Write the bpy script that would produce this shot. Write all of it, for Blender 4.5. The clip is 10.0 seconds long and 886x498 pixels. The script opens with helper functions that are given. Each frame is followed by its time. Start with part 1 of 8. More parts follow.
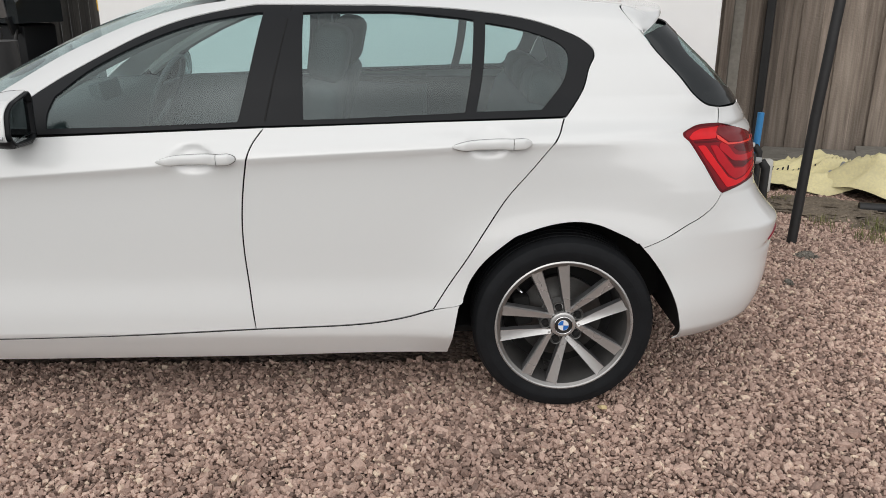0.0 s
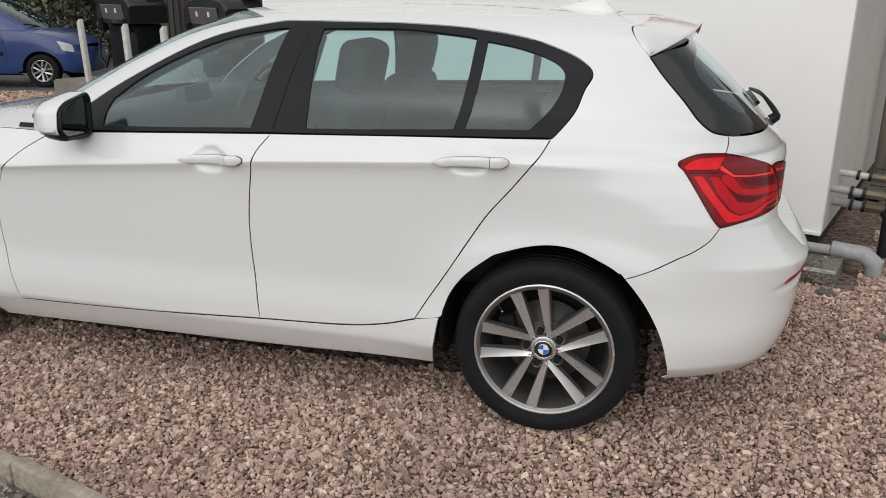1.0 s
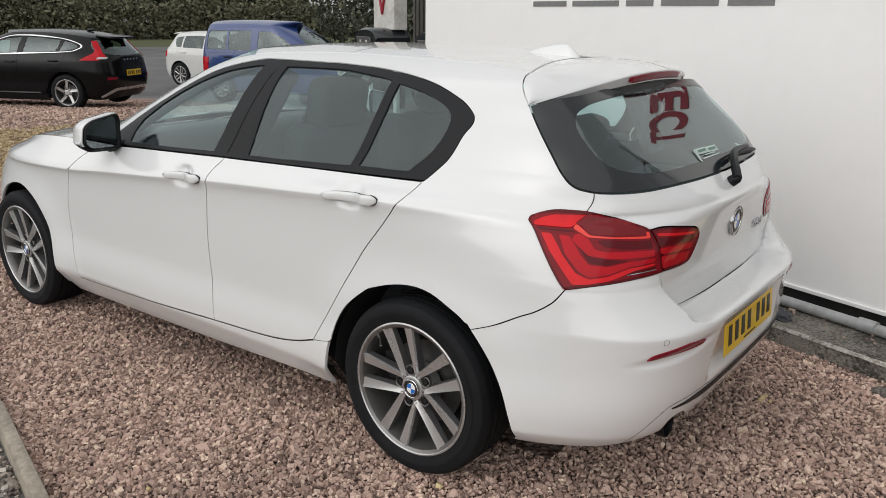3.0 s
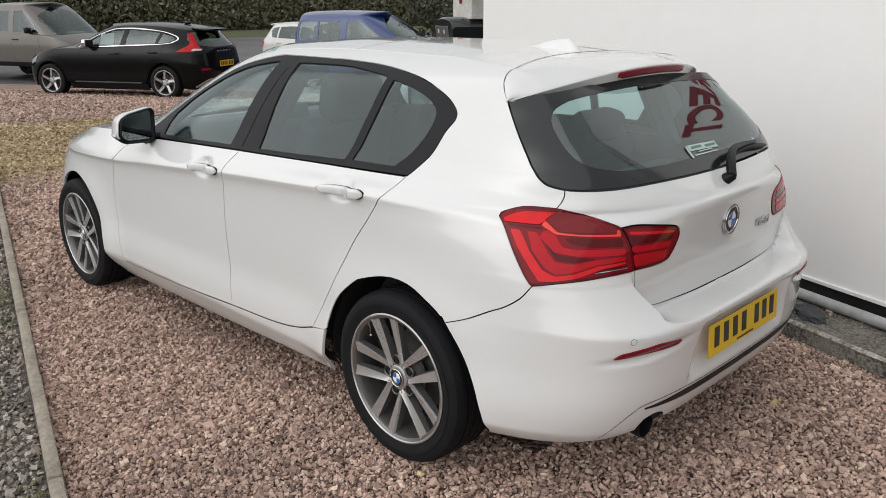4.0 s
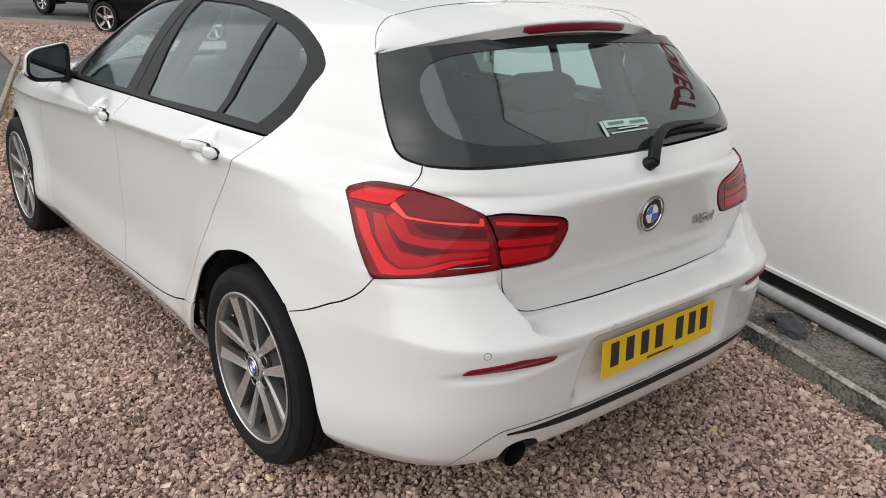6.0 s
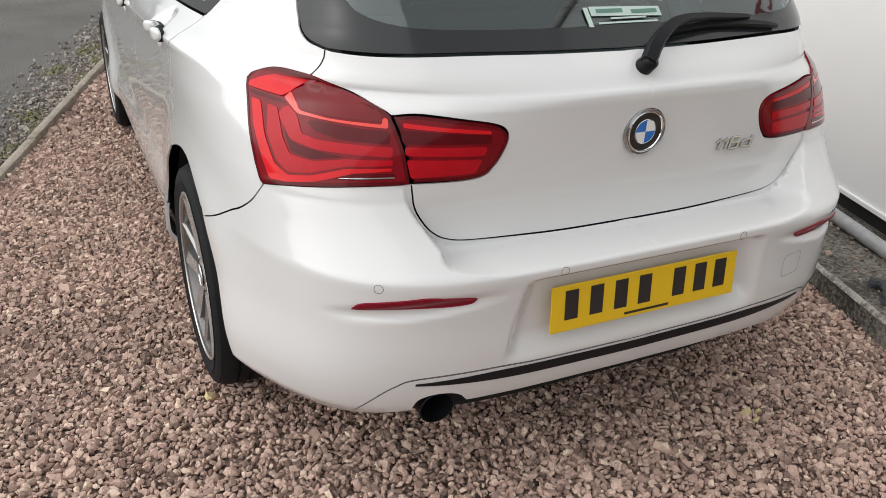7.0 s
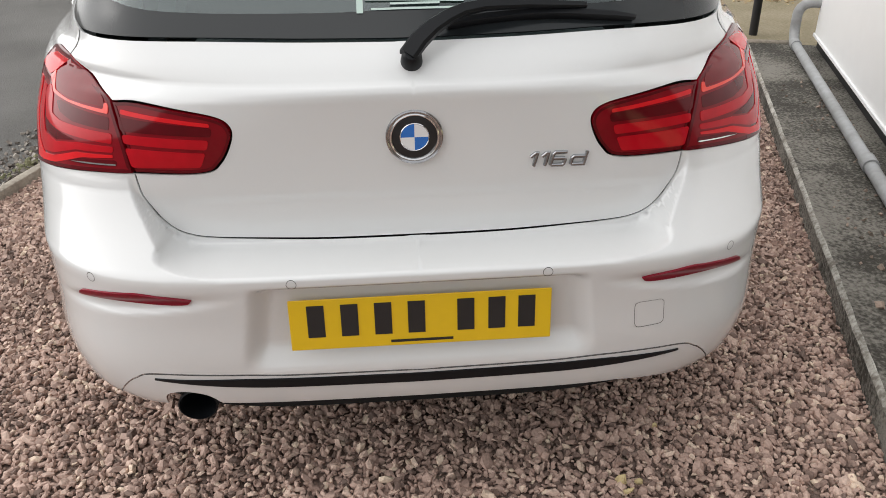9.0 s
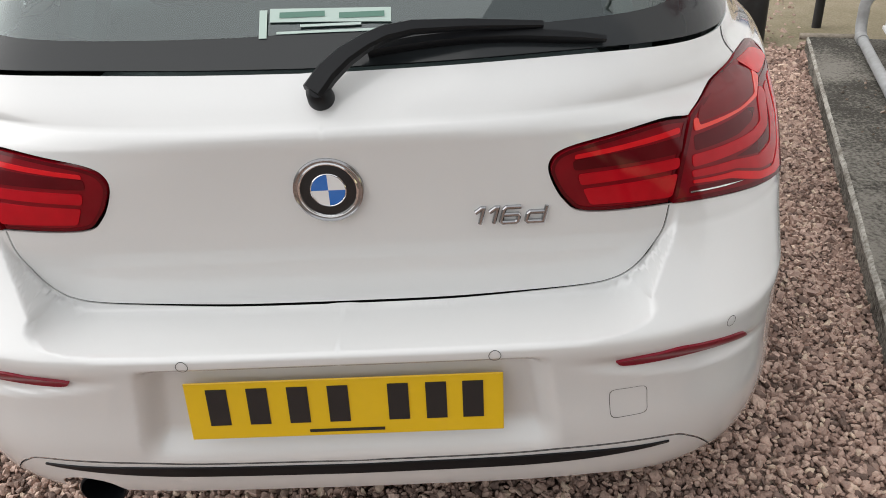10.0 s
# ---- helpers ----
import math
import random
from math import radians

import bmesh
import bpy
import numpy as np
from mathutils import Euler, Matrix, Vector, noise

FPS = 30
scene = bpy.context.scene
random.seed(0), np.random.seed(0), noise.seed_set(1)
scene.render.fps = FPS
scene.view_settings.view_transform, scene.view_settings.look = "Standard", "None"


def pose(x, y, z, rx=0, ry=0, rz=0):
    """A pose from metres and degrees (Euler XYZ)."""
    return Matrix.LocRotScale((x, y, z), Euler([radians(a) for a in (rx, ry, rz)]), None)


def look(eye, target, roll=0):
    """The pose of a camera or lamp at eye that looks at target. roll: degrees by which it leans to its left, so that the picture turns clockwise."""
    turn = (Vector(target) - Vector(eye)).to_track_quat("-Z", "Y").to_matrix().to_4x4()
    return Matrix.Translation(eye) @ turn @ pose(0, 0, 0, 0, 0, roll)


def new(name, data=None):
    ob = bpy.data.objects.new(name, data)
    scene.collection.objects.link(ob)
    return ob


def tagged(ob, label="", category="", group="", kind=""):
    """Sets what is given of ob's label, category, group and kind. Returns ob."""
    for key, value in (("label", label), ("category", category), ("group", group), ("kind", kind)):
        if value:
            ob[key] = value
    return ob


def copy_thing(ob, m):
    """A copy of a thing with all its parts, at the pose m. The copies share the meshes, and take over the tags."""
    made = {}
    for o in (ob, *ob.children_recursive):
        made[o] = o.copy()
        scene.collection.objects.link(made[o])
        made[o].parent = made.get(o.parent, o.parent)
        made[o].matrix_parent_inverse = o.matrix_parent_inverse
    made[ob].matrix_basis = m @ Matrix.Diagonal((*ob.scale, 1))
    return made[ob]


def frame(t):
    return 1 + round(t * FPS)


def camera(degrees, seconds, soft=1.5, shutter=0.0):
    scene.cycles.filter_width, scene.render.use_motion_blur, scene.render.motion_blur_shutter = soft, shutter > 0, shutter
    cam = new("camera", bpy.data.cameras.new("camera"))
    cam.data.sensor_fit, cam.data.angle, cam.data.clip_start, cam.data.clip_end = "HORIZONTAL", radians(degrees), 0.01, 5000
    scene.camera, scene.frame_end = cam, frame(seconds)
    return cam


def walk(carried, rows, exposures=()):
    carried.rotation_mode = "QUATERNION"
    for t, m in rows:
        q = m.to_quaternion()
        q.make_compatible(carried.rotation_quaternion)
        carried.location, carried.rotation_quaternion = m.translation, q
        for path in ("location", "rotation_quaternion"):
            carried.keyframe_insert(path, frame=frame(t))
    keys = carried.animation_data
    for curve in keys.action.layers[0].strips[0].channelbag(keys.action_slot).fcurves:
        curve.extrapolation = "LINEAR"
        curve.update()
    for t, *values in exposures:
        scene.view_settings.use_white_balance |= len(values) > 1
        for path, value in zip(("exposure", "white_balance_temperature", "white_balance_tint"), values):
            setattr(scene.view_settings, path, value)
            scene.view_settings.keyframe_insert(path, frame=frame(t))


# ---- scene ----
from mathutils import geometry

cam = camera(57.5, 10.0, 0.9)
PATH = [
    (0, (-0.471, -3.419, 1.449), (-0.431, -1.523, 0.813), 0.2),
    (0.5, (-0.079, -3.394, 1.458), (-0.322, -1.51, 0.832), 0.0),
    (1, (0.331, -3.372, 1.484), (-0.171, -1.538, 0.866), 0.3),
    (1.5, (0.711, -3.182, 1.483), (0.006, -1.413, 0.873), 0.5),
    (2, (1.129, -3.08, 1.5), (0.248, -1.385, 0.908), 0.6),
    (2.5, (1.419, -2.951, 1.532), (0.375, -1.344, 0.957), 0.6),
    (2.7, (1.49, -2.894, 1.531), (0.396, -1.318, 0.969), 0.7),
    (3.8, (1.917, -2.603, 1.572), (0.591, -1.222, 0.994), -0.2),
    (4, (1.936, -2.581, 1.573), (0.589, -1.223, 0.989), -0.3),
    (4.5, (1.976, -2.562, 1.571), (0.6, -1.244, 0.965), -0.2),
    (5, (1.981, -2.466, 1.536), (0.59, -1.172, 0.91), 0.2),
    (5.5, (1.971, -2.161, 1.527), (0.571, -0.89, 0.876), 1.1),
    (5.7, (1.996, -2.04, 1.535), (0.598, -0.77, 0.879), 1.8),
    (6.8, (2.13, -1.286, 1.384), (0.528, -0.411, 0.567), 2.2),
    (7, (2.106, -1.139, 1.368), (0.481, -0.344, 0.515), 1.9),
    (7.5, (2.147, -0.808, 1.333), (0.479, -0.202, 0.411), 1.0),
    (8, (2.213, -0.514, 1.347), (0.504, -0.084, 0.401), 0.9),
    (8.5, (2.169, -0.259, 1.358), (0.428, 0.027, 0.416), 0.5),
    (9, (2.203, -0.057, 1.378), (0.436, 0.075, 0.451), -0.8),
    (9.5, (2.167, 0.075, 1.374), (0.395, 0.095, 0.447), -2.0),
    (10, (1.893, 0.189, 1.361), (0.132, 0.161, 0.413), -2.7),
]
walk(cam, [(t, look(eye, target, roll)) for t, eye, target, roll in PATH], [(0.0, 0.02), (2.5, 0.03), (4.5, 0.11), (5.5, 0.18), (7.0, 0.40), (7.5, 0.44), (9.0, 0.55), (10.0, 0.55)])

# ---- world, sun ----
SUN_UP, SUN_TURN = radians(36), radians(190)
world = bpy.data.worlds.new("overcast_sky")
scene.world = world
world.use_nodes = True
wn, wl = world.node_tree.nodes, world.node_tree.links
wn.clear()
sky = wn.new("ShaderNodeTexSky")
sky.sky_type, sky.sun_disc, sky.sun_elevation, sky.sun_rotation = "NISHITA", False, SUN_UP, SUN_TURN
sky.dust_density, sky.air_density, sky.ozone_density = 4.0, 1.0, 1.0
pale = wn.new("ShaderNodeHueSaturation")
pale.inputs["Saturation"].default_value = 0.16
cloud = wn.new("ShaderNodeMix")
cloud.data_type, cloud.blend_type = "RGBA", "MIX"
cloud.inputs[0].default_value = 0.6
cloud.inputs[7].default_value = (7.6, 7.7, 7.8, 1)
back = wn.new("ShaderNodeBackground")
back.inputs["Strength"].default_value = 0.100
wout = wn.new("ShaderNodeOutputWorld")
wl.new(sky.outputs[0], pale.inputs["Color"])
wl.new(pale.outputs[0], cloud.inputs[6])
wl.new(cloud.outputs[2], back.inputs["Color"])
wl.new(back.outputs[0], wout.inputs["Surface"])
sun = new("sun", bpy.data.lights.new("sun", "SUN"))
sun.data.energy, sun.data.angle, sun.data.color = 1.35, radians(120), (1.0, 0.975, 0.945)
sun.matrix_world = look((0, 0, 30), (-math.sin(SUN_TURN) * math.cos(SUN_UP) + 0, -math.cos(SUN_TURN) * math.cos(SUN_UP), 30 - math.sin(SUN_UP)))


# ---- materials ----
def material(name, base, rough=0.5, metal=0.0, coat=0.0, spread=0.0, grain=40.0, big=3.0, bump=0.0, bump_scale=0.0, second=None, spec=0.5, island=0.0, per_object=0.0, stretch=1.0, soft=0.35):
    """A Principled surface with colour variation at two scales and a fine relief."""
    m = bpy.data.materials.new(name)
    m.use_nodes = True
    n, l = m.node_tree.nodes, m.node_tree.links
    b = n["Principled BSDF"]
    b.inputs["Roughness"].default_value, b.inputs["Metallic"].default_value = rough, metal
    b.inputs["Coat Weight"].default_value, b.inputs["Coat Roughness"].default_value = coat, 0.04
    b.inputs["Specular IOR Level"].default_value = spec
    b.inputs["Base Color"].default_value = (*base, 1)
    if spread or second or island or per_object:
        co = n.new("ShaderNodeTexCoord")
        fine, wide = n.new("ShaderNodeTexNoise"), n.new("ShaderNodeTexNoise")
        fine.inputs["Scale"].default_value, wide.inputs["Scale"].default_value = grain, big
        fine.inputs["Detail"].default_value, wide.inputs["Detail"].default_value = 5, 4
        add = n.new("ShaderNodeMath")
        add.operation = "ADD"
        grid = n.new("ShaderNodeMapping")
        grid.inputs["Scale"].default_value = (1, 1, stretch)
        l.new(co.outputs["Object"], grid.inputs["Vector"])
        for tex, k in ((fine, 0), (wide, 1)):
            l.new(grid.outputs[0], tex.inputs["Vector"])
            l.new(tex.outputs[0], add.inputs[k])
        rng = n.new("ShaderNodeMapRange")
        rng.inputs[1].default_value, rng.inputs[2].default_value = 1 - soft, 1 + soft
        l.new(add.outputs[0], rng.inputs[0])
        mix = n.new("ShaderNodeMix")
        mix.data_type = "RGBA"
        other = second or tuple(c * (1 - spread) for c in base)
        mix.inputs[6].default_value, mix.inputs[7].default_value = (*base, 1), (*other, 1)
        l.new(rng.outputs[0], mix.inputs[0])
        col = mix.outputs[2]
        if island or per_object:
            info = n.new("ShaderNodeNewGeometry") if island else n.new("ShaderNodeObjectInfo")
            rnd = info.outputs["Random Per Island"] if island else info.outputs["Random"]
            hsv = n.new("ShaderNodeHueSaturation")
            amount = island or per_object
            val = n.new("ShaderNodeMapRange")
            val.inputs[3].default_value, val.inputs[4].default_value = 1 - amount, 1 + amount
            l.new(rnd, val.inputs[0])
            l.new(val.outputs[0], hsv.inputs["Value"])
            l.new(col, hsv.inputs["Color"])
            col = hsv.outputs[0]
        l.new(col, b.inputs["Base Color"])
        rr = n.new("ShaderNodeMapRange")
        rr.inputs[3].default_value, rr.inputs[4].default_value = max(0.02, rough - 0.08), min(1, rough + 0.08)
        l.new(wide.outputs[0], rr.inputs[0])
        l.new(rr.outputs[0], b.inputs["Roughness"])
    if bump:
        co = n.new("ShaderNodeTexCoord")
        tex, bp = n.new("ShaderNodeTexNoise"), n.new("ShaderNodeBump")
        tex.inputs["Scale"].default_value, tex.inputs["Detail"].default_value = bump_scale or grain, 6
        bp.inputs["Strength"].default_value, bp.inputs["Distance"].default_value = bump, 0.02
        l.new(co.outputs["Object"], tex.inputs["Vector"])
        l.new(tex.outputs[0], bp.inputs["Height"])
        l.new(bp.outputs[0], b.inputs["Normal"])
    return m


def pane_material(name, tint, base=0.08, gloss=(0.86, 0.95, 0.96), blur=0.012):
    """Thin glass: tinted see-through with a mirror reflection that grows towards the edge-on view."""
    m = bpy.data.materials.new(name)
    m.use_nodes = True
    n, l = m.node_tree.nodes, m.node_tree.links
    n.clear()
    clear, shine, face, mix, out = (n.new("ShaderNode" + k) for k in ("BsdfTransparent", "BsdfGlossy", "LayerWeight", "MixShader", "OutputMaterial"))
    clear.inputs[0].default_value = (*tint, 1)
    shine.inputs["Roughness"].default_value = blur
    shine.inputs[0].default_value = (*gloss, 1)
    face.inputs["Blend"].default_value = 0.5
    curve, gain = n.new("ShaderNodeMath"), n.new("ShaderNodeMath")
    curve.operation, gain.operation = "POWER", "MULTIPLY_ADD"
    curve.inputs[1].default_value = 4.0
    gain.inputs[1].default_value, gain.inputs[2].default_value = 1 - base, base
    l.new(face.outputs["Facing"], curve.inputs[0])
    l.new(curve.outputs[0], gain.inputs[0])
    l.new(gain.outputs[0], mix.inputs[0])
    l.new(clear.outputs[0], mix.inputs[1])
    l.new(shine.outputs[0], mix.inputs[2])
    l.new(mix.outputs[0], out.inputs[0])
    return m


def gravel_material(name, colours, island=True):
    """Crushed stone: a hue of its own for every chip, dust and pits on it."""
    m = bpy.data.materials.new(name)
    m.use_nodes = True
    n, l = m.node_tree.nodes, m.node_tree.links
    b = n["Principled BSDF"]
    b.inputs["Roughness"].default_value = 0.72
    b.inputs["Specular IOR Level"].default_value = 0.35
    ramp = n.new("ShaderNodeValToRGB")
    ramp.color_ramp.interpolation = "LINEAR"
    els = ramp.color_ramp.elements
    while len(els) < len(colours):
        els.new(0.5)
    for e, (at, c) in zip(els, colours):
        e.position, e.color = at, (*c, 1)
    co = n.new("ShaderNodeTexCoord")
    if island:
        geo = n.new("ShaderNodeNewGeometry")
        l.new(geo.outputs["Random Per Island"], ramp.inputs[0])
    else:
        cell = n.new("ShaderNodeTexVoronoi")
        cell.inputs["Scale"].default_value = 42
        l.new(co.outputs["Object"], cell.inputs["Vector"])
        sep = n.new("ShaderNodeSeparateColor")
        l.new(cell.outputs["Color"], sep.inputs[0])
        l.new(sep.outputs[0], ramp.inputs[0])
        bp = n.new("ShaderNodeBump")
        bp.inputs["Strength"].default_value, bp.inputs["Distance"].default_value = 1.0, 0.02
        bp.invert = True
        l.new(cell.outputs["Distance"], bp.inputs["Height"])
        l.new(bp.outputs[0], b.inputs["Normal"])
    noise_tex, wide = n.new("ShaderNodeTexNoise"), n.new("ShaderNodeTexNoise")
    noise_tex.inputs["Scale"].default_value, wide.inputs["Scale"].default_value = 160, 0.9
    mul = n.new("ShaderNodeMix")
    mul.data_type, mul.blend_type = "RGBA", "MULTIPLY"
    mul.inputs[0].default_value = 1.0
    rng = n.new("ShaderNodeMapRange")
    rng.inputs[1].default_value, rng.inputs[2].default_value, rng.inputs[3].default_value, rng.inputs[4].default_value = 0.6, 1.4, 0.7, 1.25
    add = n.new("ShaderNodeMath")
    for tex, k in ((noise_tex, 0), (wide, 1)):
        l.new(co.outputs["Object"], tex.inputs["Vector"])
        l.new(tex.outputs[0], add.inputs[k])
    l.new(add.outputs[0], rng.inputs[0])
    l.new(ramp.outputs[0], mul.inputs[6])
    l.new(rng.outputs[0], mul.inputs[7])
    l.new(mul.outputs[2], b.inputs["Base Color"])
    return m


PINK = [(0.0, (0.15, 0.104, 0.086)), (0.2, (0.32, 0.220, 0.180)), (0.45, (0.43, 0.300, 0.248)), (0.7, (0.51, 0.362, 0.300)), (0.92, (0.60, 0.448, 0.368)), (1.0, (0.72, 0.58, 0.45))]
GREY = [(0.0, (0.12, 0.10, 0.085)), (0.4, (0.25, 0.215, 0.185)), (0.75, (0.36, 0.315, 0.275)), (1.0, (0.50, 0.46, 0.41))]
M = {
    "stone": gravel_material("pink_gravel", [(p, tuple(c * 1.05 for c in k)) for p, k in PINK]),
    # stone colours halved: shade between the loose chips is painted into the bed
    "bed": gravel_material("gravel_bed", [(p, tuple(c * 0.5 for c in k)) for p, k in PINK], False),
    "grey_stone": gravel_material("grey_gravel", GREY),
    "grit": gravel_material("footing_grit", [(0.0, (0.10, 0.085, 0.07)), (0.5, (0.24, 0.18, 0.14)), (1.0, (0.42, 0.32, 0.26))]),
    "grey_bed": gravel_material("grey_bed", GREY, False),
    "sand": material("yellow_gravel", (0.36, 0.27, 0.15), 0.85, second=(0.2, 0.16, 0.1), grain=55, big=2.2, bump=0.6, bump_scale=60),
    "yellow_stone": gravel_material("yellow_gravel_stones", [(0.0, (0.16, 0.11, 0.06)), (0.35, (0.34, 0.25, 0.14)), (0.7, (0.46, 0.35, 0.20)), (1.0, (0.60, 0.50, 0.33))]),
    "far_gravel": material("far_pink_gravel", (0.36, 0.265, 0.225), 0.85, second=(0.20, 0.14, 0.112), grain=22, big=1.1, bump=0.7, bump_scale=50),
    "asphalt": material("wet_asphalt", (0.15, 0.148, 0.146), 0.5, second=(0.04, 0.04, 0.04), grain=70, big=0.5, bump=0.3, bump_scale=90),
    "yard": material("worn_asphalt_yard", (0.185, 0.178, 0.165), 0.8, second=(0.095, 0.09, 0.082), grain=85, big=1.3, bump=0.9, bump_scale=110),
    "moss": material("moss", (0.19, 0.20, 0.10), 0.95, second=(0.27, 0.25, 0.15), grain=60, big=6, bump=0.8, bump_scale=120),
    "kerb": material("lichened_concrete", (0.44, 0.385, 0.315), 0.85, second=(0.21, 0.18, 0.145), grain=45, big=6, bump=0.35, bump_scale=80),
    "plinth": material("stained_concrete", (0.27, 0.25, 0.215), 0.8, second=(0.055, 0.049, 0.038), grain=75, big=3.2, bump=0.9, bump_scale=130, soft=0.15),
    "arris": material("worn_concrete_edge", (0.55, 0.53, 0.48), 0.85, second=(0.20, 0.18, 0.15), grain=70, big=14, bump=0.4, bump_scale=90, soft=0.2),
    "cabin": material("white_cabin_panel", (0.87, 0.87, 0.865), 0.45, spread=0.035, grain=9, big=0.7),
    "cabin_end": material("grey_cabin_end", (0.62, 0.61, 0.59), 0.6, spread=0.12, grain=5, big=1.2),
    "black": material("black_rubber_strip", (0.018, 0.018, 0.018), 0.6, spread=0.4, grain=30),
    "pipe": material("grey_plastic_pipe", (0.40, 0.41, 0.42), 0.45, second=(0.27, 0.27, 0.265), grain=30, big=5),
    "post": material("black_painted_steel", (0.016, 0.016, 0.017), 0.55, spread=0.4, grain=40, bump=0.1),
    "wood": material("weathered_fence_board", (0.33, 0.275, 0.23), 0.85, second=(0.11, 0.088, 0.072), grain=45, big=9, bump=0.35, bump_scale=60, per_object=0.32, stretch=0.05),
    "dark_wood": material("dark_slatted_fence", (0.11, 0.103, 0.095), 0.8, second=(0.045, 0.043, 0.04), grain=40, big=6, stretch=0.06, bump=0.3, per_object=0.2),
    "paint": material("white_car_paint", (0.725, 0.733, 0.732), 0.22, coat=1.0, spread=0.012, grain=300, big=1.0),
    "gloss_black": material("gloss_black_trim", (0.016, 0.019, 0.021), 0.16, coat=0.2, spec=0.35),
    "trim": material("matt_black_trim", (0.0085, 0.0095, 0.0115), 0.42, spread=0.25, grain=200, spec=0.22),
    "dark": material("dark_liner", (0.008, 0.008, 0.008), 0.9, spread=0.3, grain=60),
    "tyre": material("tyre_rubber", (0.0105, 0.0115, 0.0135), 0.75, spec=0.22, spread=0.35, grain=40, big=8, bump=0.06, bump_scale=200),
    "alloy_side": material("alloy_barrel", (0.24, 0.235, 0.23), 0.30, 0.75, spread=0.2, grain=40, big=6),
    "alloy": material("silver_alloy", (0.53, 0.525, 0.52), 0.27, 0.65, coat=0.2, spread=0.08, grain=80, big=5),
    "alloy_dark": material("grey_alloy_side", (0.20, 0.20, 0.205), 0.42, 0.7, spread=0.2, grain=40, big=5),
    "disc": material("brake_disc_steel", (0.10, 0.098, 0.095), 0.45, 0.8, spread=0.3, grain=60),
    "chrome": material("chrome", (0.78, 0.78, 0.79), 0.08, 1.0),
    "dark_chrome": material("dark_chrome", (0.42, 0.42, 0.43), 0.14, 1.0),
    "blue": material("enamel_blue", (0.02, 0.16, 0.55), 0.2, coat=0.8),
    "white": material("enamel_white", (0.8, 0.8, 0.8), 0.2, coat=0.8),
    "red_dark": material("dark_red_lens", (0.115, 0.003, 0.007), 0.10, coat=0.10, spec=0.22, spread=0.3, grain=30),
    "red_mid": material("deep_red_lens", (0.25, 0.005, 0.012), 0.10, coat=0.10, spec=0.22, spread=0.35, grain=14, big=9),
    "red": material("red_lens", (0.52, 0.007, 0.016), 0.08, coat=0.10, spec=0.22, spread=0.25, grain=25, big=12),
    "red_light": material("bright_red_lens", (0.72, 0.014, 0.020), 0.08, coat=0.10, spec=0.22, spread=0.15, grain=30, big=10),
    "smoke": material("smoked_red_lens", (0.20, 0.014, 0.018), 0.07, coat=0.10, spec=0.22, spread=0.3, grain=20),
    "amber": material("bright_red_edge", (0.80, 0.035, 0.02), 0.1, coat=0.4),
    "reflector": material("red_reflector", (0.24, 0.006, 0.022), 0.32, coat=0.1, spec=0.2, spread=0.3, grain=150),
    "yellow": material("yellow_plate", (0.78, 0.50, 0.006), 0.35, coat=0.3, spread=0.05, grain=40),
    "ink": material("black_ink", (0.012, 0.012, 0.013), 0.4, coat=0.2),
    "cloth": material("dark_seat_cloth", (0.045, 0.049, 0.051), 0.85, spread=0.3, grain=120, bump=0.1, bump_scale=300),
    "dash": material("dark_dashboard", (0.08, 0.09, 0.092), 0.6, spread=0.25, grain=120),
    "lining": material("grey_door_lining", (0.05, 0.058, 0.06), 0.7, spread=0.2, grain=80),
    "headliner": material("grey_headliner", (0.35, 0.35, 0.34), 0.9, spread=0.08, grain=150),
    "mirror": material("mirror_glass", (0.34, 0.38, 0.39), 0.02, 1.0),
    "lamp": material("clear_lamp", (0.6, 0.62, 0.64), 0.1, coat=1.0, spread=0.3, grain=40),
    "glass": pane_material("side_glass", (0.66, 0.82, 0.82), 0.085, blur=0.1),
    "screen": pane_material("windscreen_glass", (0.82, 0.90, 0.885), 0.09),
    "rear_glass": pane_material("rear_glass", (0.62, 0.78, 0.76), 0.12),
    "van_glass": pane_material("vehicle_glass", (0.50, 0.57, 0.56), 0.10),
    "sticker": material("pale_green_sticker", (0.50, 0.62, 0.57), 0.5, spread=0.05, grain=60),
    "sticker_ink": material("sticker_print", (0.10, 0.22, 0.17), 0.5),
    "sign_red": material("sign_red", (0.30, 0.012, 0.03), 0.45, spread=0.1, grain=20),
    "glove": material("grey_knit_glove", (0.10, 0.105, 0.115), 0.95, second=(0.05, 0.052, 0.06), grain=160, big=14, bump=0.7, bump_scale=260),
    "bag": material("yellow_woven_bag", (0.80, 0.72, 0.40), 0.7, second=(0.62, 0.56, 0.34), grain=60, big=4, bump=0.12, bump_scale=260),
    "soil": material("trodden_soil", (0.30, 0.245, 0.185), 0.95, second=(0.11, 0.088, 0.065), grain=55, big=7, bump=0.9, bump_scale=90),
    "tuft": material("young_grass", (0.13, 0.155, 0.05), 0.8, second=(0.24, 0.22, 0.10), grain=30, big=8, island=0.3),
    "valve": material("brass_valve", (0.24, 0.20, 0.13), 0.55, 0.5, spread=0.4, grain=40),
    "blue_pipe": material("blue_water_pipe", (0.05, 0.28, 0.62), 0.45, spread=0.15, grain=30),
    "slab": material("paving_slab", (0.25, 0.235, 0.21), 0.85, second=(0.15, 0.14, 0.12), grain=30, big=4, bump=0.3),
    "black_car": material("black_car_paint", (0.004, 0.0042, 0.005), 0.16, spec=0.25, coat=0.0, spread=0.2, grain=5),
    "blue_car": material("blue_car_paint", (0.018, 0.050, 0.19), 0.3, coat=0.9, spread=0.15, grain=6),
